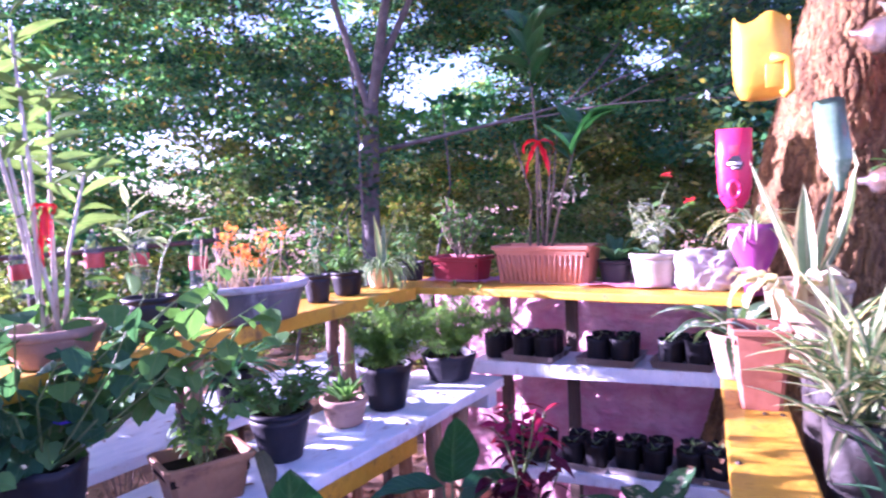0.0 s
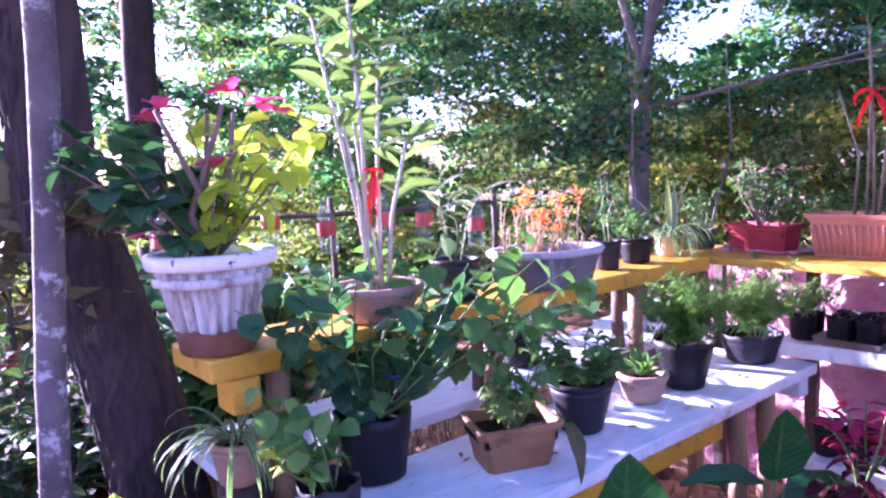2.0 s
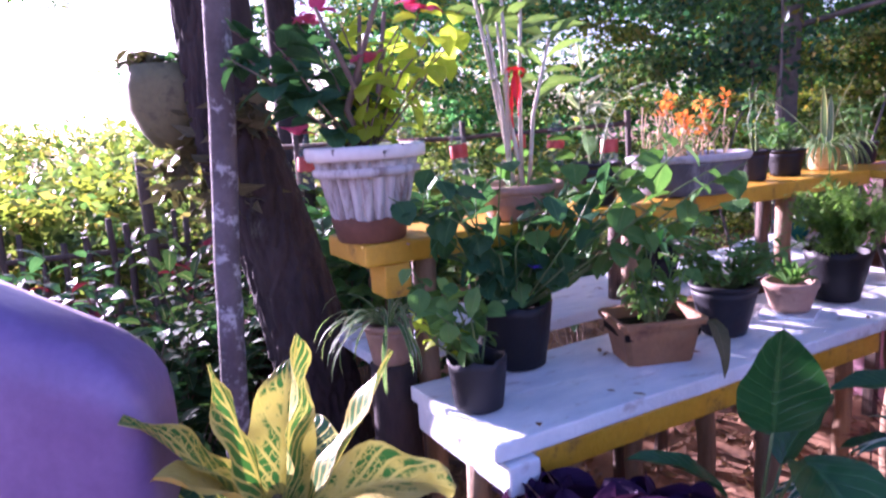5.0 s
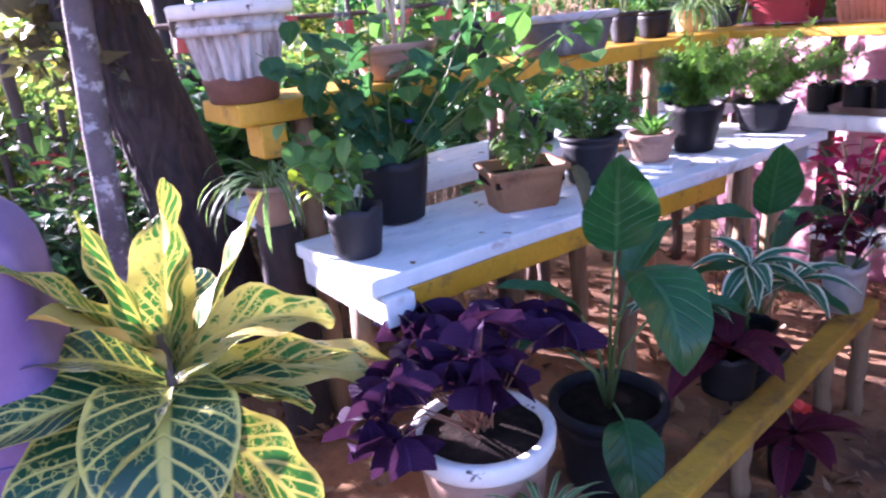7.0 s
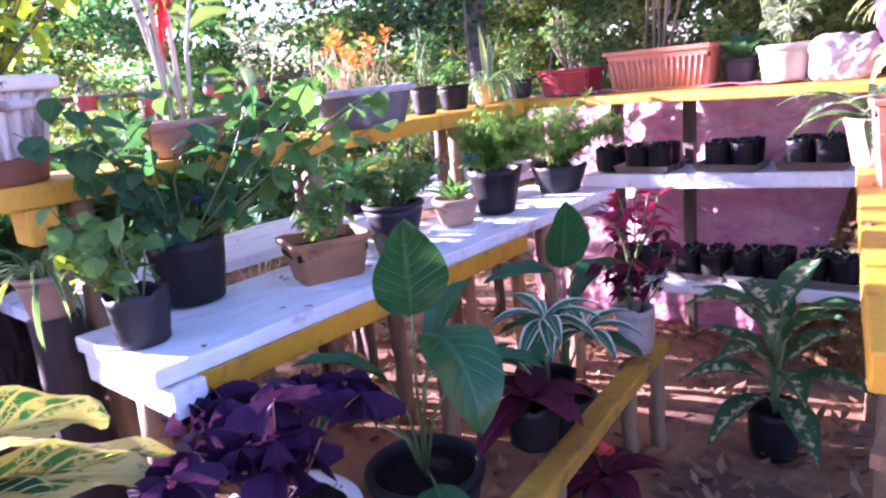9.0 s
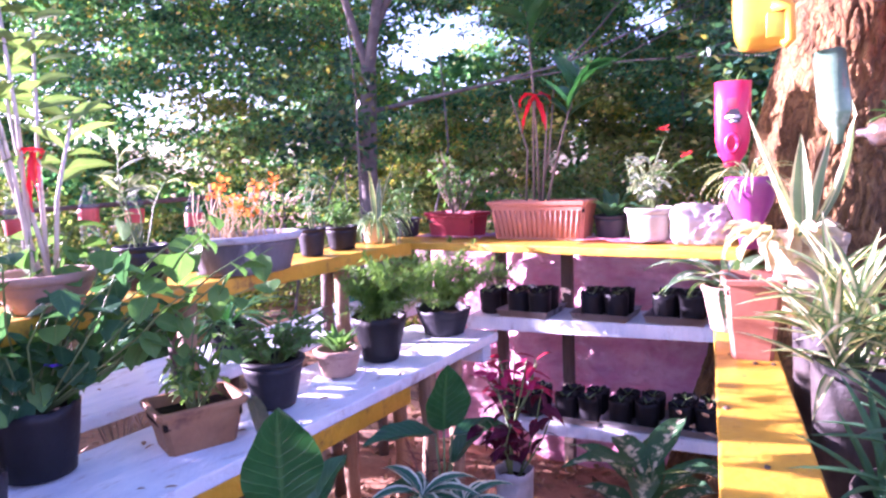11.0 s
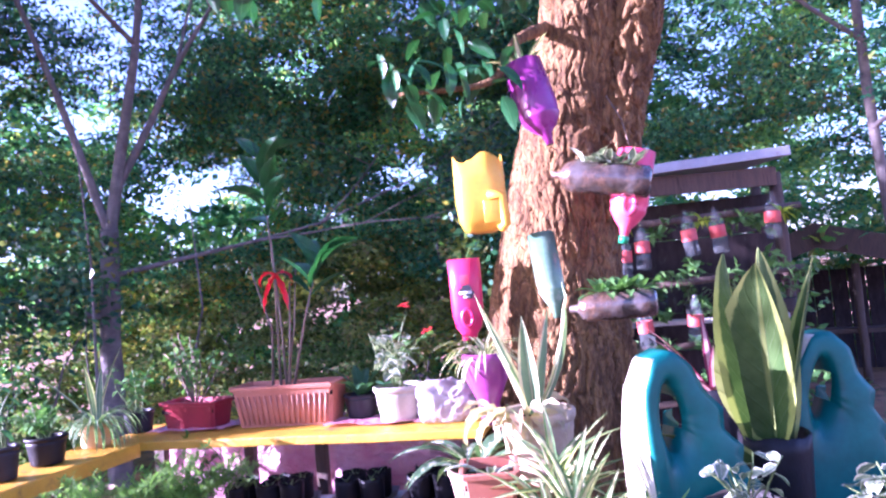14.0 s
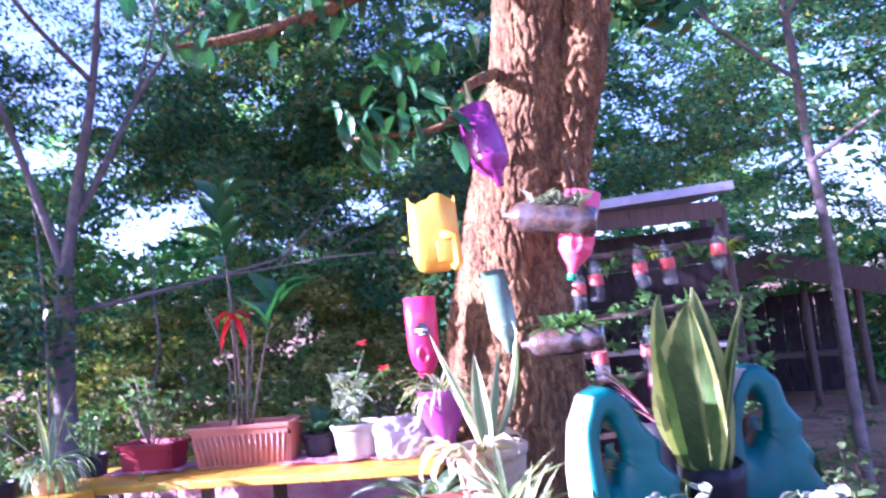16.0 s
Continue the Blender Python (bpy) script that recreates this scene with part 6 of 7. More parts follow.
def upturned_bottle(name, x, y, z, tilt, material, r, h, label, plant=True, cap=None):
    """A bottle hung neck down, its foot cut off, with a plant in the top."""
    p = thing(name, x, y, z, 0, label, "bottle")
    p.matrix_basis = pose(x, y, z, tilt[0], tilt[1], 0)
    prof = [(0, 0.0), (0.014, 0.0), (0.014, 0.02), (0.017, 0.022), (0.02, 0.04), (r * 0.62, h * 0.2), (r * 0.93, h * 0.31), (r * 0.97, h * 0.34), (r * 0.93, h * 0.36), (r, h * 0.41), (r, h), (r - 0.003, h), (r - 0.004, h * 0.5)]
    part("body", lathe(prof, 32), material, p)
    if cap:
        part("cap", lathe([(0, -0.012), (0.017, -0.012), (0.018, 0.012), (0.015, 0.013)], 20), cap, p, "screw cap")
    part("soil", lathe([(0, h - 0.018), (r - 0.004, h - 0.02)], 20), SOIL, p)
    if plant:
        rosette(p, h - 0.02, 12, 0.14, 0.034, CENTRED, (30, 80), 40.0, 0.01, False, 72, shape="lance", n=5)
    return p


def lying_bottle(name, x0, x1, material, r, label, seed, plant_mat, wire=True):
    """A clear bottle on its side, cut open along the top and planted."""
    a, b = Vector(x0), Vector(x1)
    p = thing(name, *a, 0, label, "bottle")
    d = b - a
    L = d.length
    p.matrix_basis = Matrix.Translation(a) @ d.to_track_quat("Z", "X").to_matrix().to_4x4()
    prof = [(0, 0.0), (0.012, 0.0), (0.013, 0.02), (0.018, 0.03), (r * 0.75, L * 0.13), (r, L * 0.22), (r * 0.95, L * 0.42), (r, L * 0.5), (r, L * 0.7), (r * 0.95, L * 0.75), (r, L * 0.8), (r * 0.96, L * 0.97), (r * 0.7, L), (0, L - 0.005)]
    part("body", lathe(prof, 32), material, p)
    m = p.matrix_basis.inverted()
    for i in range(1 if plant_mat is None else 5):
        q = thing_point(m, a.lerp(b, 0.35 + 0.12 * i) + Vector((0, 0, r * 0.85)))
        bm = bmesh.new()
        rr = random.Random(seed + i)
        up = (m.to_3x3() @ Vector((0, 0, 1))).normalized()
        for k in range(9):
            base = bmesh.new()
            blade(bm, (0, 0, 0), rr.uniform(0, 360), rr.uniform(15, 80), 0.085, 0.03, "ovate", 50, 0.15, 4, 0, 0, 1)
            base.free()
        rot = up.to_track_quat("Z", "Y").to_matrix().to_4x4()
        bmesh.ops.transform(bm, matrix=Matrix.Translation(q) @ rot, verts=bm.verts)
        part("foliage", bm, plant_mat or GREEN, p)


def thing_point(m, v):
    return m @ v


def tree_things():
    cut_jug()
    pink_bottle()
    upturned_bottle("hanging_bottle", 1.245, 2.42, 1.925, (-6, -14, 0), PURPLE, 0.074, 0.32, "upturned glossy purple bottle with a small plant")
    q = upturned_bottle("hanging_bottle", 1.465, 2.47, 1.56, (-3, 14, 0), SALMON, 0.066, 0.32, "upturned red-pink bottle with a green cap", False, CAPGREEN)
    bm = tube(bmesh.new(), [(0.02 * math.cos(a), -0.058, 0.12 + 0.034 * math.sin(a)) for a in [i * 2 * math.pi / 16 for i in range(17)]], 0.012, 8)
    part("handle", bm, SALMON, q, "moulded ring grip")
    upturned_bottle("hanging_bottle", 1.21, 2.44, 1.305, (-6, -7, 0), PALEGREEN, 0.05, 0.31, "upturned pale green bottle planter", False)
    lying_bottle("lying_bottle", (1.24, 2.42, 1.815), (1.575, 2.4, 1.745), CLEARDIRTY, 0.058, "clear bottle on its side planted with succulents", 73, PALEGREY)
    lying_bottle("lying_bottle", (1.26, 2.36, 1.335), (1.55, 2.33, 1.34), CLEARDIRTY, 0.05, "shiny clear bottle on its side with grassy plants", 83, GREEN)
    bm = bmesh.new()
    tube(bm, [(1.46, 2.62, 2.12), (1.5, 2.5, 2.0), (1.53, 2.4, 1.8)], 0.0025, 5)
    tagged(part("wire", bm, TWIG), "thin rusty wire holding a bottle", "wire")
    # cone pot with a spider plant at the corner
    p = thing("purple_planter", 0.95, 2.36, 0.957, 0, "spider plant in an upturned glossy purple bottle", "potted plant")
    part("cone", lathe([(0, 0.0), (0.03, 0.0), (0.04, 0.08), (0.075, 0.16), (0.085, 0.22), (0.082, 0.25), (0.077, 0.25), (0.076, 0.22)], 32), PURPLE, p)
    part("soil", lathe([(0, 0.235), (0.076, 0.232)], 20), SOIL, p)
    rosette(p, 0.235, 42, 0.2, 0.012, CENTRED, (25, 80), 110.0, 0.015, True, 74, shape="strap", n=8, across=1)


tree_things()

# ---- right-hand side ----


def jerry_jug(x, y, z, rz, tilt, seed, mirror=1):
    """A flat-sided jug with a looped grip, one side cut away along a jagged edge."""
    p = thing("cut_jug", x, y, z, rz, "teal plastic jug cut into an open planter with its looped grip", "jug", "teal jugs on the table")
    p.matrix_basis = pose(x, y, z, 0, tilt, rz)
    outline = [(-0.115, 0.0), (0.115, 0.0), (0.13, 0.09), (0.125, 0.165), (0.09, 0.19), (0.1, 0.225), (0.062, 0.25), (0.066, 0.295), (0.025, 0.335), (0.005, 0.385), (-0.04, 0.42), (-0.085, 0.405), (-0.116, 0.345), (-0.126, 0.24), (-0.122, 0.1)]
    outline = [(u, v * 1.09) for u, v in outline]
    cx, cz, n = -0.055, 0.31, 72

    def reach(a):
        """How far the outline lies from the grip's middle in the direction a."""
        dx, dz = math.cos(a), math.sin(a)
        for (x0, z0), (x1, z1) in zip(outline, outline[1:] + outline[:1]):
            ex, ez = x1 - x0, z1 - z0
            den = dx * ez - dz * ex
            if abs(den) < 1e-9:
                continue
            t = ((x0 - cx) * ez - (z0 - cz) * ex) / den
            u = ((x0 - cx) * dz - (z0 - cz) * dx) / den
            if t > 0 and -1e-6 <= u <= 1 + 1e-6:
                return t
        return 0.1
    bm = bmesh.new()
    angles = [2 * math.pi * i / n for i in range(n)]

    def face(side):
        rows = []
        for k in range(6):
            f = k / 5
            row = []
            for a in angles:
                hole = 1 / math.sqrt((math.cos(a) / 0.026) ** 2 + (math.sin(a) / 0.078) ** 2)
                r = hole + (reach(a) - hole) * f
                px, pz = cx + r * math.cos(a), cz + r * math.sin(a)
                w = 0.072 * (1 - 0.3 * max(0.0, (pz - 0.2) / 0.22)) * (0.62 if k == 0 else 0.93 if k in (1, 5) else 1.0)
                row.append(bm.verts.new((px * mirror, side * w, pz)))
            rows.append(row)
        return rows
    front, back = face(-1), face(1)
    for i in range(n):
        j = (i + 1) % n
        deg = math.degrees(angles[i])
        gone = deg < 62 or deg > 312
        for k in range(5):
            bm.faces.new((front[k][i], front[k][j], front[k + 1][j], front[k + 1][i]))
            if not gone or (deg > 300 and k < 2):
                bm.faces.new((back[k][j], back[k][i], back[k + 1][i], back[k + 1][j]))
        if not gone and not 104 < deg < 262:
            bm.faces.new((front[5][i], front[5][j], back[5][j], back[5][i]))
        bm.faces.new((front[0][j], front[0][i], back[0][i], back[0][j])) if not gone else None
    for v in bm.verts:
        v.co += noise.noise_vector(v.co * 14 + Vector((seed, 0, 0))) * 0.004
    bmesh.ops.recalc_face_normals(bm, faces=bm.faces)
    # end wall towards the sun, given a cream colour for full sunlight
    end = bmesh.new()
    ring = [(front[5][i].co.copy(), back[5][i].co.copy()) for i in range(n) if 99 < math.degrees(angles[i]) < 268]
    rows = [[end.verts.new(f.lerp(b, k / 5) + Vector((-0.012 * mirror * math.sin(math.pi * k / 5), 0, 0))) for k in range(6)] for f, b in ring]
    for r0, r1 in zip(rows, rows[1:]):
        for k in range(5):
            end.faces.new((r0[k], r0[k + 1], r1[k + 1], r1[k]))
    bmesh.ops.recalc_face_normals(end, faces=end.faces)
    for ob in (part("shell", bm, TEAL, p), part("end_wall", end, SUNLITEND, p, "end wall coloured cream as if in full sun")):
        md = ob.modifiers.new("thickness", "SOLIDIFY")
        md.thickness = 0.003
    part("soil", block(-0.09, 0.09, -0.045, 0.045, 0.012, 0.1, 0.01, 0.006, 3), SOIL, p)
    return p


def right_things():
    p = thing("tapered_box_pot", 1.02, 1.88, 0.71, 10, "square terracotta-coloured pot, nearly bare", "potted plant")
    trough(p, 0.165, 0.19, 0.23, 0.028, TERRA)
    rosette(p, 0.2, 5, 0.12, 0.03, PALEGREY, (20, 75), 75.0, 0.015, False, 81, shape="lance", n=7, wave=0.03)
    p = thing("clay_pot", 0.92, 2.16, 0.71, 0, "round brown clay pot with drooping silver-patterned leaves", "potted plant")
    pot(p, 0.085, 0.06, 0.15, TERRADUST, 0.02, 0.004)
    rosette(p, 0.13, 16, 0.3, 0.062, SILVER, (25, 75), 95.0, 0.015, False, 82, shape="lance", n=9, wave=0.02)
    # agave in a white tub, its sunlit warmth put into the colour
    p = thing("potted_agave", 1.13, 2.2, 0.79, 0, "cream-edged agave in a white tub coloured cream as if sunlit", "potted plant")
    pot(p, 0.118, 0.095, 0.24, SUNLITTUB, 0.03, 0.006)
    for az, el, L, W, dr in ((172, 62, 0.43, 0.07, -12), (12, 50, 0.44, 0.075, -48), (260, 85, 0.32, 0.075, 6), (330, 74, 0.34, 0.065, -10), (215, 80, 0.24, 0.05, 30)):
        bm = bmesh.new()
        blade(bm, (0.02 * math.cos(radians(az)), 0.02 * math.sin(radians(az)), 0.23), az, el, L, W, "sword", dr, 0.35, 9)
        part("leaf", bm, AGAVE, p)
    for az, el, L in [(170 + 11 * i, (60, 35, 15, 50, -5, 70, 20)[i % 7], (0.13, 0.1, 0.15, 0.11)[i % 4]) for i in range(20)]:
        bm = bmesh.new()
        blade(bm, (-0.06 + 0.08 * math.cos(radians(az)), -0.02 + 0.09 * math.sin(radians(az)), 0.235), az, el, L, 0.045, "ovate", 110, 0.3, 8, 0.12, 25)
        part("dry_leaf", bm, CREAMDRY if az % 20 else DRYLEAF, p, "curled dried brown leaf")
    # spiky striped clump beside the plank
    for x, y, n, sd, tall in ((1.22, 1.72, 17, 84, -0.05), (1.28, 1.4, 19, 85, -0.05), (1.36, 1.01, 17, 86, -0.05), (1.54, 0.98, 18, 97, -0.05), (1.7, 1.0, 17, 98, -0.05)):
        p = thing("potted_dracaena", x, y, 0.5 + tall, 0, "spiky cream-striped plant in a dusty nursery bag", "potted plant", "spiky plants by the plank")
        lift = 0.1 if sd < 86 else 0.0
        pot(p, 0.085, 0.07, 0.3 + lift, DUSTBAG, 0.0, 0.0, bag=True)
        for c, zz in (((0, 0), 0.42), ((0.04, 0.05), 0.36), ((-0.04, -0.03), 0.34)):
            zz += lift
            stalks(p, [([(0, 0, 0.28 + lift), (c[0], c[1], zz)], 0.007, 0.005)], STEM)
            rr = random.Random(sd + int(zz * 100))
            bm = bmesh.new()
            for i in range(n):
                blade(bm, (c[0], c[1], zz - 0.08 * (i / n)), i * 137.5, rr.uniform(0, 75), rr.uniform(0.12, 0.2) * (1 + 2.5 * lift), 0.018 + 0.06 * lift, "sword", 25, 0.3, 5, 0, 0, 1)
            part("foliage", bm, CENTRED if sd < 86 else STRIPED if sd == 97 else BLUEGREEN, p)
    b = thing("wooden_crate", 1.22, 1.45, 0, 0, "rough wooden plank stand under the spiky plants", "shelf")
    part("plank", block(-0.1, 0.1, -0.55, 0.5, 0.42, 0.45, 0.004, 0.003, 8), WOOD, b, smooth=False)
    part("plank", block(0.104, 0.52, -0.55, -0.35, 0.42, 0.45, 0.004, 0.003, 6), WOOD, b, smooth=False)
    leg(b, 0.45, -0.45, -0.12, 0.421, 0.03)
    for y in (-0.45, 0.4):
        leg(b, 0, y, -0.12, 0.421, 0.03)
    jerry_jug(1.53, 1.58, 0.81, 26, 0, 3)
    jerry_jug(1.87, 1.86, 0.8, 12, 10, 5)
    p = thing("snake_plant", 1.74, 1.72, 0.81, 0, "tall broad snake plant leaves in a dark bag", "potted plant")
    pot(p, 0.08, 0.07, 0.23, BLACK, 0.0, 0.0, bag=True)
    for az, el, L, W, dr, tw, x, form in ((255, 88, 0.43, 0.185, 5, 22, 0.0, "lily"), (215, 86, 0.46, 0.125, 3, 50, -0.035, "oblong"), (60, 87, 0.47, 0.1, 4, 10, 0.0, "lily"), (25, 72, 0.46, 0.062, -3, -12, 0.03, "lance"), (90, 84, 0.42, 0.1, 2, 15, 0.03, "oblong"), (215, 26, 0.34, 0.06, 4, 20, -0.02, "lance")):
        bm = bmesh.new()
        blade(bm, (x, 0.02 * math.sin(radians(az)), 0.2 if el > 40 else 0.14), az, el, L, W, form, dr, 0.42, 16, 0.008, tw, 3)
        part("leaf", bm, SNAKE, p)
    p = thing("nursery_bag", 1.62, 1.42, 0.81, 0, "dusty black nursery bag with a small plant", "potted plant")
    pot(p, 0.085, 0.075, 0.16, DUSTBAG, 0.0, 0.0, bag=True)
    bushy(p, 0.14, 0.12, 0.09, 6, 5, 0.05, 0.03, PALEGREY, STEM, 87)
    p = thing("nursery_bag", 1.88, 1.36, 0.81, 0, "pale-leaved succulent in a dusty tan pot", "potted plant")
    pot(p, 0.09, 0.075, 0.15, TERRADUST, 0.015, 0.004)
    bushy(p, 0.13, 0.12, 0.1, 9, 6, 0.06, 0.04, PALEGREY, STEM, 88)
    for x, y, sd, mat in ((1.43, 1.27, 601, GREEN), (1.76, 1.2, 602, BLUEGREEN), (2.1, 1.3, 603, GREEN)):
        p = thing("potted_dracaena", x, y, 0.81, 0, "sprawling narrow-leaved plant in a dusty bag on the table", "potted plant", "spiky plants by the plank")
        pot(p, 0.065, 0.055, 0.1, DUSTBAG, 0.0, 0.0, bag=True)
        rosette(p, 0.09, 13, 0.24, 0.02, mat, (25, 80), 45.0, 0.02, False, sd, shape="sword", n=6, across=1)
    p = thing("potted_bromeliad", 1.69, 2.28, 0.5, 0, "red-striped strap-leaved plant in a dark pot", "potted plant")
    pot(p, 0.09, 0.075, 0.56, BLACK, 0.0, 0.0, bag=True)
    rosette(p, 0.54, 15, 0.3, 0.034, REDSTRIPE, (35, 85), 25.0, 0.015, False, 89, shape="sword", n=6)
    # jug close by on the other side
    p = thing("lilac_jug", -0.235, -0.45, 0.0, -22, "large lilac plastic jerrycan cut open as a planter", "jerrycan")
    bm = bmesh.new()
    rings = []
    # flat-sided can whose shoulder slopes up to one side
    for z, k, lift in ((0.0, 0.9, 0.0), (0.015, 0.97, 0.0), (0.06, 1.0, 0.0), (0.3, 0.985, 0.0), (0.6, 1.0, 0.0), (0.77, 1.0, 0.05), (0.82, 0.97, 0.25), (0.86, 0.88, 0.45), (0.88, 0.7, 0.55), (0.89, 0.35, 0.55)):
        ring = []
        for i in range(48):
            t = 2 * math.pi * i / 48
            c, q = math.cos(t), math.sin(t)
            m = (abs(c) ** 6 + abs(q) ** 6) ** (-1 / 6)
            x, y = 0.11 * c * m * k, 0.19 * q * m * k
            ring.append(bm.verts.new((x, y, z + lift * max(0.0, 0.16 - y) + 0.004 * noise.noise(Vector((x * 9, y * 9, z * 7))))))
        rings.append(ring)
    for r0, r1 in zip(rings, rings[1:]):
        for i in range(48):
            j = (i + 1) % 48
            bm.faces.new((r0[i], r0[j], r1[j], r1[i]))
    bm.faces.new(rings[0][::-1])
    bm.faces.new(rings[-1])
    body = part("body", bm, LILAC, p)
    for z in (0.2, 0.42):
        part("band", block(0.108, 0.114, -0.15, 0.15, z, z + 0.02, 0.003), LILAC, body, "moulded rib across the can")
    part("dimple", lathe([(0.0, 0.004), (0.008, 0.004), (0.012, 0.0)], 16), LILAC, body, "small moulded stud").matrix_basis = pose(0.111, 0.03, 0.66, 0, 90, 0)


right_things()

# ---- bottle racks, huts and fence ----


def hung_bottle():
    p = thing("hung_bottle", 0, 0, 0, 0, "clear bottle with a red label hung as a planter", "bottle", "bottles on the racks")
    part("bottle", lathe(bottle_profile(0.046, 0.29, 0.012), 20), PET, p)
    part("label", lathe([(0.0466, 0.1), (0.0472, 0.104), (0.0472, 0.166), (0.0466, 0.17)], 20), LABEL, p, "red wrap label")
    return p


def racks():
    first = hung_bottle()
    rr = random.Random(66)
    spots = []
    a = thing("bottle_rack", 0, 0, 0, 0, "rough pole rack hung with clear bottles", "rack")
    p0, p1 = Vector((-2.55, 0.75, 0)), Vector((-1.75, 2.35, 0))
    for q in (p0, p0.lerp(p1, 0.5), p1):
        leg(a, q.x, q.y, -0.2, 1.24, 0.016, DARKWOOD, "post")
    for z in (1.17,):
        part("rail", tube(bmesh.new(), [(p0.x - 0.1, p0.y - 0.2, z), ((p0.x + p1.x) / 2, (p0.y + p1.y) / 2, z - 0.02), (p1.x, p1.y, z)], 0.013, 8), DARKWOOD, a)
    for i in range(7):
        q = p0.lerp(p1, (i + 0.4 + rr.uniform(-0.25, 0.25)) / 7)
        spots.append((q.x + 0.05, q.y - 0.03, (0.98 if i % 3 else 0.94) + rr.uniform(-0.02, 0.02)))
    # roofed rack behind the broad trunk
    b = thing("bottle_shed", -0.24, 0, 0, 0, "open shed with a metal lean-to roof and bottle rails", "shed")
    for x, y in ((1.7, 4.5), (2.75, 4.75), (1.7, 5.4), (2.8, 5.6)):
        leg(b, x, y, -0.45, 2.0, 0.04, DARKWOOD, "post")
    roof = part("roof", block(-0.62, 0.62, -0.3, 0.75, -0.03, 0.03, 0.005, 0.004, 8), TIN, b, "weathered metal roof", smooth=False)
    roof.matrix_basis = pose(2.15, 4.75, 2.09, 2, -3, 13)
    beam = part("fascia", block(-0.6, 0.6, -0.02, 0.02, -0.13, -0.01, 0.004, 0.006, 10), DARKWOOD, b, "ragged dark fascia", smooth=False)
    beam.matrix_basis = pose(2.15, 4.55, 2.04, 0, 0, 13)
    for z, y in ((1.74, 4.4), (1.35, 4.45), (0.95, 4.5), (0.6, 4.5)):
        part("rail", tube(bmesh.new(), [(1.5, y - 0.08, z - 0.02), (2.2, y + 0.1, z), (2.85, y + 0.25, z + 0.03)], 0.022, 8), DARKWOOD, b)
    # boards added behind the rails, near-black to stand for the shed's inner shade
    for i in range(9):
        part("back_board", block(1.45, 2.85, 5.0 + 0.01 * (i % 2), 5.02 + 0.01 * (i % 2), -0.4 + i * 0.255, -0.15 + i * 0.255, 0.004, 0.003, 4), BARKDARK, b, smooth=False)
    for i in range(6):
        part("side_board", block(1.42, 1.45, 4.5, 5.0, -0.4 + i * 0.36, -0.06 + i * 0.36, 0.004), BARKDARK, b, smooth=False)
    part("shelf_plank", block(1.5, 2.7, 4.55, 4.7, 1.08, 1.11, 0.004, 0.003, 4), CONCRETE, b, "pale grey plank", smooth=False)
    for i in range(6):
        q = thing("hanging_fern", 1.38 + i * 0.21, 4.42, 1.15 + 0.12 * (i % 3), 0, "small grassy plant growing from a bottle", "plant", "plants on the shed rails")
        rosette(q, 0, 24, 0.16, 0.008, GREEN, (10, 80), 90.0, 0.01, True, 300 + i, shape="strap", n=5, across=1)
    for x, z in ((1.45, 1.4), (1.68, 1.4), (1.82, 1.44), (2.08, 1.44), (2.3, 1.46), (2.58, 1.54), (1.75, 1.0), (2.1, 0.98), (2.4, 1.0)):
        spots.append((x - 0.2 + rr.uniform(-0.05, 0.05), 4.2 + (x - 1.45) * 0.24, z + rr.uniform(-0.05, 0.06)))
    for i in range(7):
        x = 1.33 + i * 0.19
        q = thing("shed_pot", x, 4.62, 1.112 if i % 2 else 1.111, 0, "small dusty pot with a straggling plant on the shed plank", "potted plant", "pots in the shed")
        pot(q, 0.05, 0.04, 0.09 + 0.02 * (i % 3), (DUSTBAG, TERRADUST, BLACK)[i % 3], 0.0, 0.0, bag=True)
        bushy(q, 0.08, 0.16, 0.1, 5, 7, 0.05, 0.025, (GREEN, PALELEAF, BLUEGREEN)[i % 3], STEM, 400 + i, "lance", 50)
    for i in range(5):
        q = thing("hanging_fern", 1.53 + i * 0.24, 4.4 + 0.05 * i, 1.72, 0, "small plant in a cut bottle on the top rail", "plant", "plants on the shed rails")
        rosette(q, 0, 16, 0.13, 0.02, (LIME, GREEN)[i % 2], (0, 80), 80.0, 0.01, True, 330 + i, shape="lance", n=5, across=1)
    for i, s in enumerate(spots):
        m = pose(*s, rr.uniform(-6, 6), rr.uniform(-6, 6), rr.uniform(0, 360))
        if i == 0:
            first.matrix_basis = m
        else:
            copy_thing(first, m)
    spots2 = [(1.28 + 0.22 * i, 4.45 + 0.04 * i, z + rr.uniform(-0.05, 0.05), rr.uniform(0.06, 0.13)) for i in range(7) for z in (1.72, 1.4, 1.2, 0.98, 0.68)]
    tagged(leaf_cloud("rail_plants", spots2, 34, 0.07, GREEN, seed=68), "straggling small plants along the shed rails", "plants", kind="stuff")
    # hut beyond, walls coloured near-black for the shade under its roof
    h = thing("hut", 4.25, 10.4, -0.2, -16, "low timber hut with a pitched roof, walls coloured dark for shade", "hut")
    for i in range(9):
        part("wall_board", block(-1.0 + i * 0.222, -0.79 + i * 0.222, 0.6 + 0.01 * (i % 2), 0.64, 0, 1.42, 0.006, 0.004, 2), BARKDARK, h, smooth=False)
    part("side_wall", block(-1.02, -0.98, -0.6, 0.6, 0, 1.42, 0.006), BARKDARK, h, smooth=False)
    for x in (-0.95, -0.3, 0.4, 1.0):
        leg(h, x, -0.75, 0, 1.5, 0.05, DARKWOOD, "post")
    part("counter", block(-0.95, 0.95, -0.7, -0.4, 0.62, 0.68, 0.006), DARKWOOD, h, smooth=False)
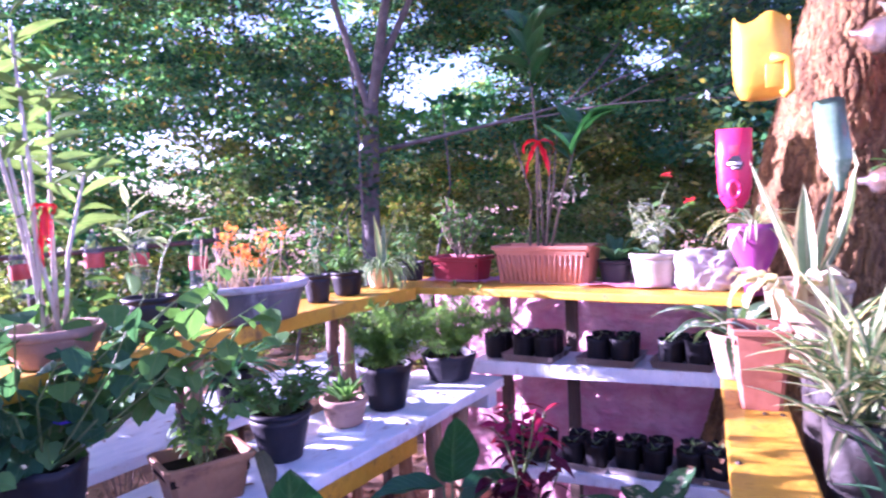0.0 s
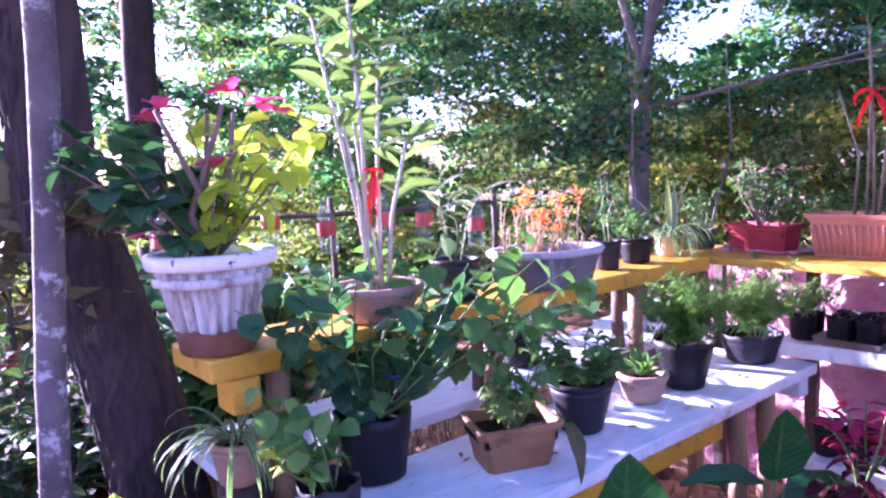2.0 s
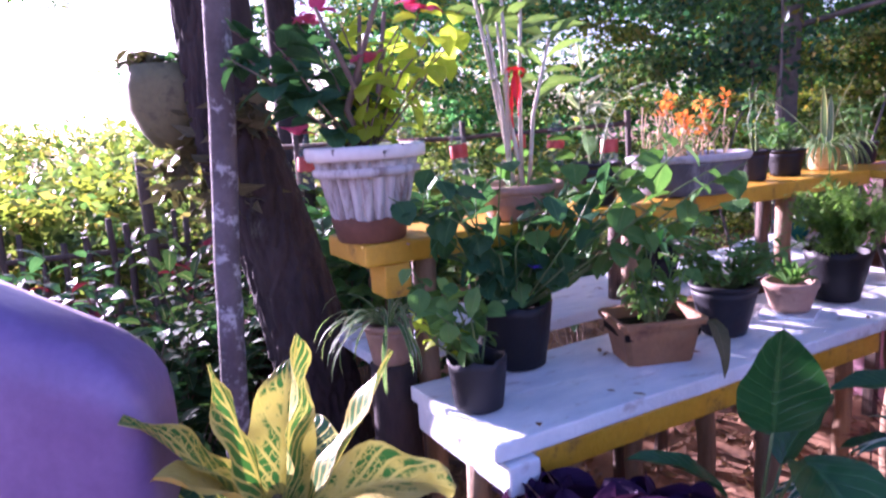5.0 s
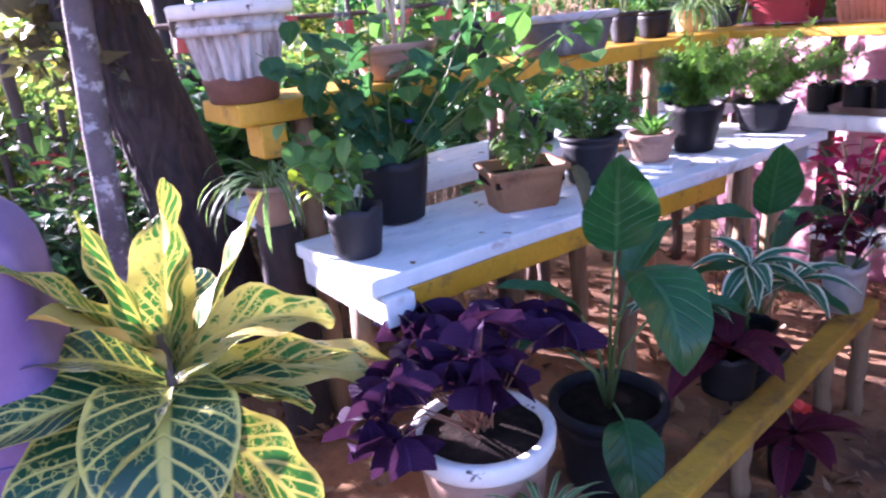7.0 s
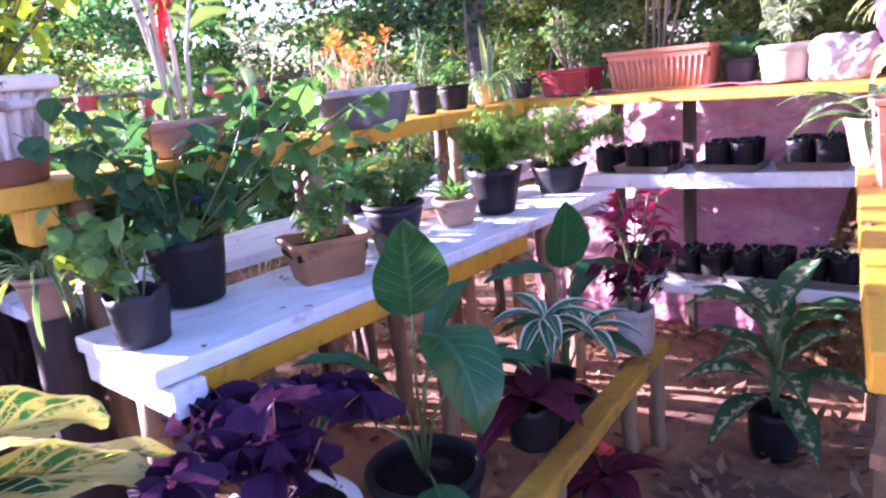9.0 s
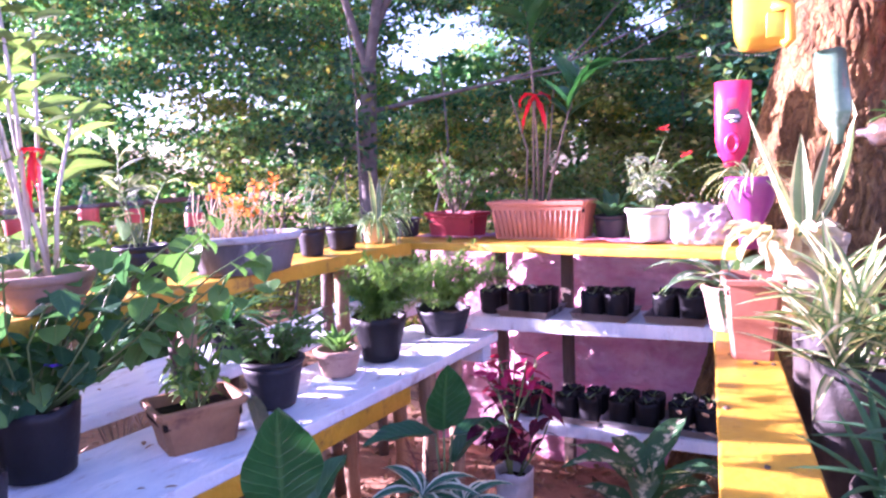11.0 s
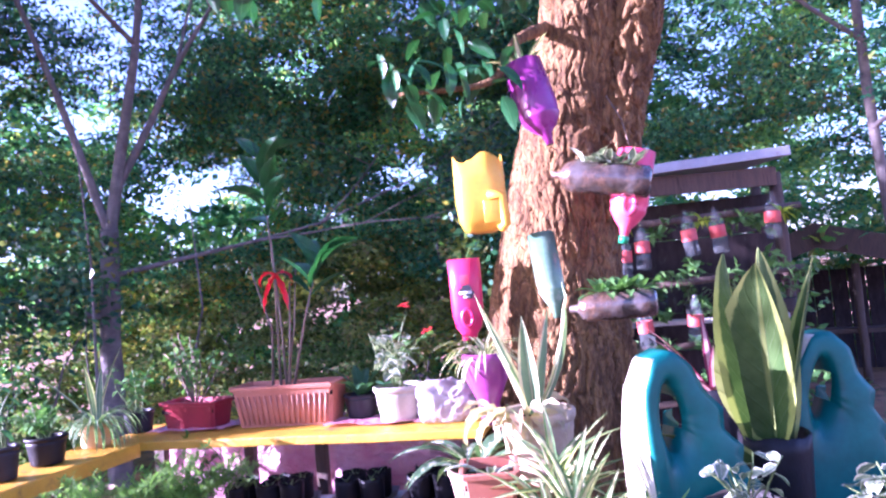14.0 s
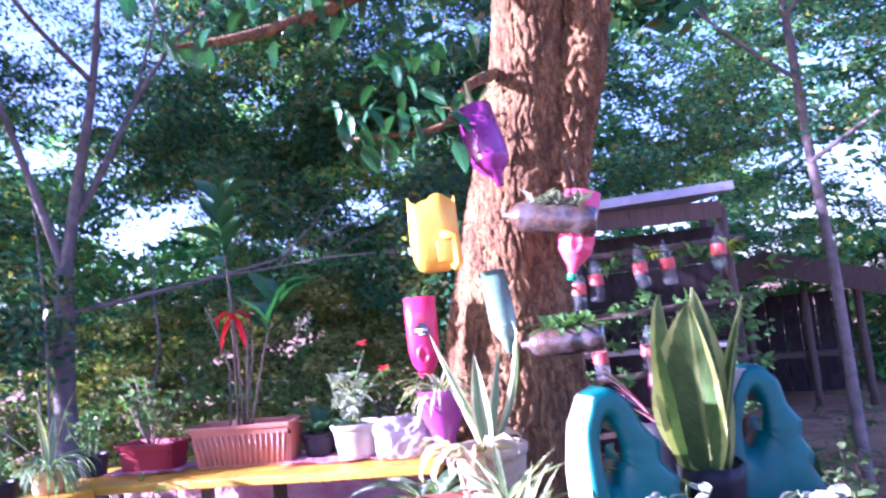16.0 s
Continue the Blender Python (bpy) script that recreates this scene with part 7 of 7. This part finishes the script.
    for s in (-1, 1):
        r = part("roof", block(-1.5, 0.02, -1.0, 1.0, -0.04, 0.04, 0.006), TIN, h, "weathered sheet roof", smooth=False)
        g = part("barge_board", block(-1.52, 0.02, -1.05, -1.0, -0.25, 0.05, 0.006) if s == -1 else block(-1.52, 0.0, 1.0, 1.05, -0.25, 0.05, 0.006), DARKWOOD, h, "dark brown gable board", smooth=False)
        slope = 17 if s == 1 else 21
        g.matrix_basis = pose(0, 0, 2.0, 0, -slope, 0) if s == -1 else pose(0, 0, 2.0, 0, slope, 0) @ pose(0, 0, 0, 0, 0, 180)
        r.matrix_basis = pose(0, 0, 2.0, 0, -slope, 0) if s == -1 else pose(0, 0, 2.0, 0, slope, 0) @ pose(0, 0, 0, 0, 0, 180)
    f = thing("picket_fence", 0, 0, 0, 0, "dark rustic stick fence", "fence")
    for i in range(15):
        t = (i + rr.uniform(-0.3, 0.3)) / 14
        x, y = -3.4 - 0.35 * t, 0.3 - 1.6 * t
        leg(f, x, y, ground_z(x, y) - 0.05, 0.72 + rr.uniform(-0.2, 0.15), rr.uniform(0.012, 0.022), DARKWOOD, "picket", rr.uniform(-0.06, 0.06))
    part("rail", tube(bmesh.new(), [(-3.4, 0.4, 0.6), (-3.78, -1.4, 0.6)], 0.018, 7), DARKWOOD, f)
    leg(f, -3.3, 0.05, -0.15, 1.15, 0.035, DARKWOOD, "post")
    # planter hung on the dark tree
    p = thing("hanging_planter", -1.22, -0.05, 1.21, 0, "mossy olive hanging basket with withered plants", "potted plant")
    shell = lathe([(0, 0), (0.05, 0.004), (0.085, 0.05), (0.115, 0.12), (0.12, 0.19), (0.108, 0.25), (0.098, 0.245), (0.1, 0.2)], 36, lambda a, r, z: (r * math.cos(a) * (1 + 0.07 * noise.noise(Vector((math.cos(a) * 3, math.sin(a) * 3, z * 14)))), r * math.sin(a) * (1 + 0.07 * noise.noise(Vector((math.cos(a) * 3, math.sin(a) * 3, z * 14 + 5)))), z))
    part("basket", shell, OLIVE, p)
    bushy(p, 0.2, 0.1, 0.13, 12, 8, 0.07, 0.03, DEADLEAF, TWIG, 95, "lance", 60)
    bushy(p, 0.2, 0.09, 0.11, 7, 6, 0.06, 0.04, BLUEGREEN, STEM, 96)


racks()


def undergrowth_near():
    """Leafy shrubs between the dark tree and the fence."""
    rr = random.Random(99)
    for i in range(30):
        x, y = rr.uniform(-2.7, -1.25), rr.uniform(-1.1, 0.85)
        if x > -1.55 and -0.1 < y < 0.5:
            x -= 0.5
        p = thing("shrub", x, y, ground_z(x, y), 0, "leafy garden shrub with green, reddish and shade-darkened leaves", "shrub", "shrubs by the fence")
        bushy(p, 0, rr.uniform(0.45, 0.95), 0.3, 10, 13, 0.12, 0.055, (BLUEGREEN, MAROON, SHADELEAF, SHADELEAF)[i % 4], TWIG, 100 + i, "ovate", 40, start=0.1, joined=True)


undergrowth_near()


def rear_shrubs():
    """Leafy plants crowded behind the rear board, made taller to block the low sun."""
    rr = random.Random(151)
    for i in range(22):
        x, y = rr.uniform(-1.75, -1.15), 0.4 + i * 0.062
        if 1.05 < y < 1.6:
            continue
        p = thing("shrub", x, y, ground_z(x, y), 0, "low leafy plant crowded behind the stands", "shrub", "plants behind the stands")
        bushy(p, 0, rr.uniform(0.95, 1.12), 0.2, 11, 14, 0.14, 0.07, (BLUEGREEN, GREEN, GLOSSY)[i % 3], TWIG, 800 + i, "ovate", 40, start=0.58, joined=True)


rear_shrubs()


def shade_shrubs():
    """Tall leafy shrubs behind the drum, added out of view to shade the croton."""
    for i, (x, y, h) in enumerate(((-0.8, -0.72, 1.0), (-1.0, -0.55, 0.95), (-0.62, -0.95, 1.05), (-1.15, -0.8, 1.1), (-0.95, -1.05, 1.2))):
        p = thing("shrub", x, y, ground_z(x, y), 0, "tall leafy green shrub added behind the drum to cast shade", "shrub", "shrubs by the fence")
        bushy(p, 0, h, 0.28, 12, 14, 0.12, 0.055, BLUEGREEN, TWIG, 700 + i, "ovate", 40, start=0.15, joined=True)


shade_shrubs()


def side_shrubs():
    """Leafy plants filling the ground between the table, the shed and the hut."""
    rr = random.Random(131)
    for i in range(26):
        x, y = rr.uniform(2.3, 5.2), rr.uniform(2.7, 8.4)
        if y < 3.4 and x > 3.4:
            y += 1.5
        p = thing("shrub", x, y, ground_z(x, y), 0, "low leafy shrub in patchy sun beside the hut", "shrub", "shrubs by the hut")
        bushy(p, 0, rr.uniform(0.35, 0.75), 0.32, 8, 11, 0.13, 0.055, (GREEN, PALELEAF, BLUEGREEN, FERN)[i % 4], TWIG, 500 + i, "lance", 40, start=0.1, joined=True)


side_shrubs()
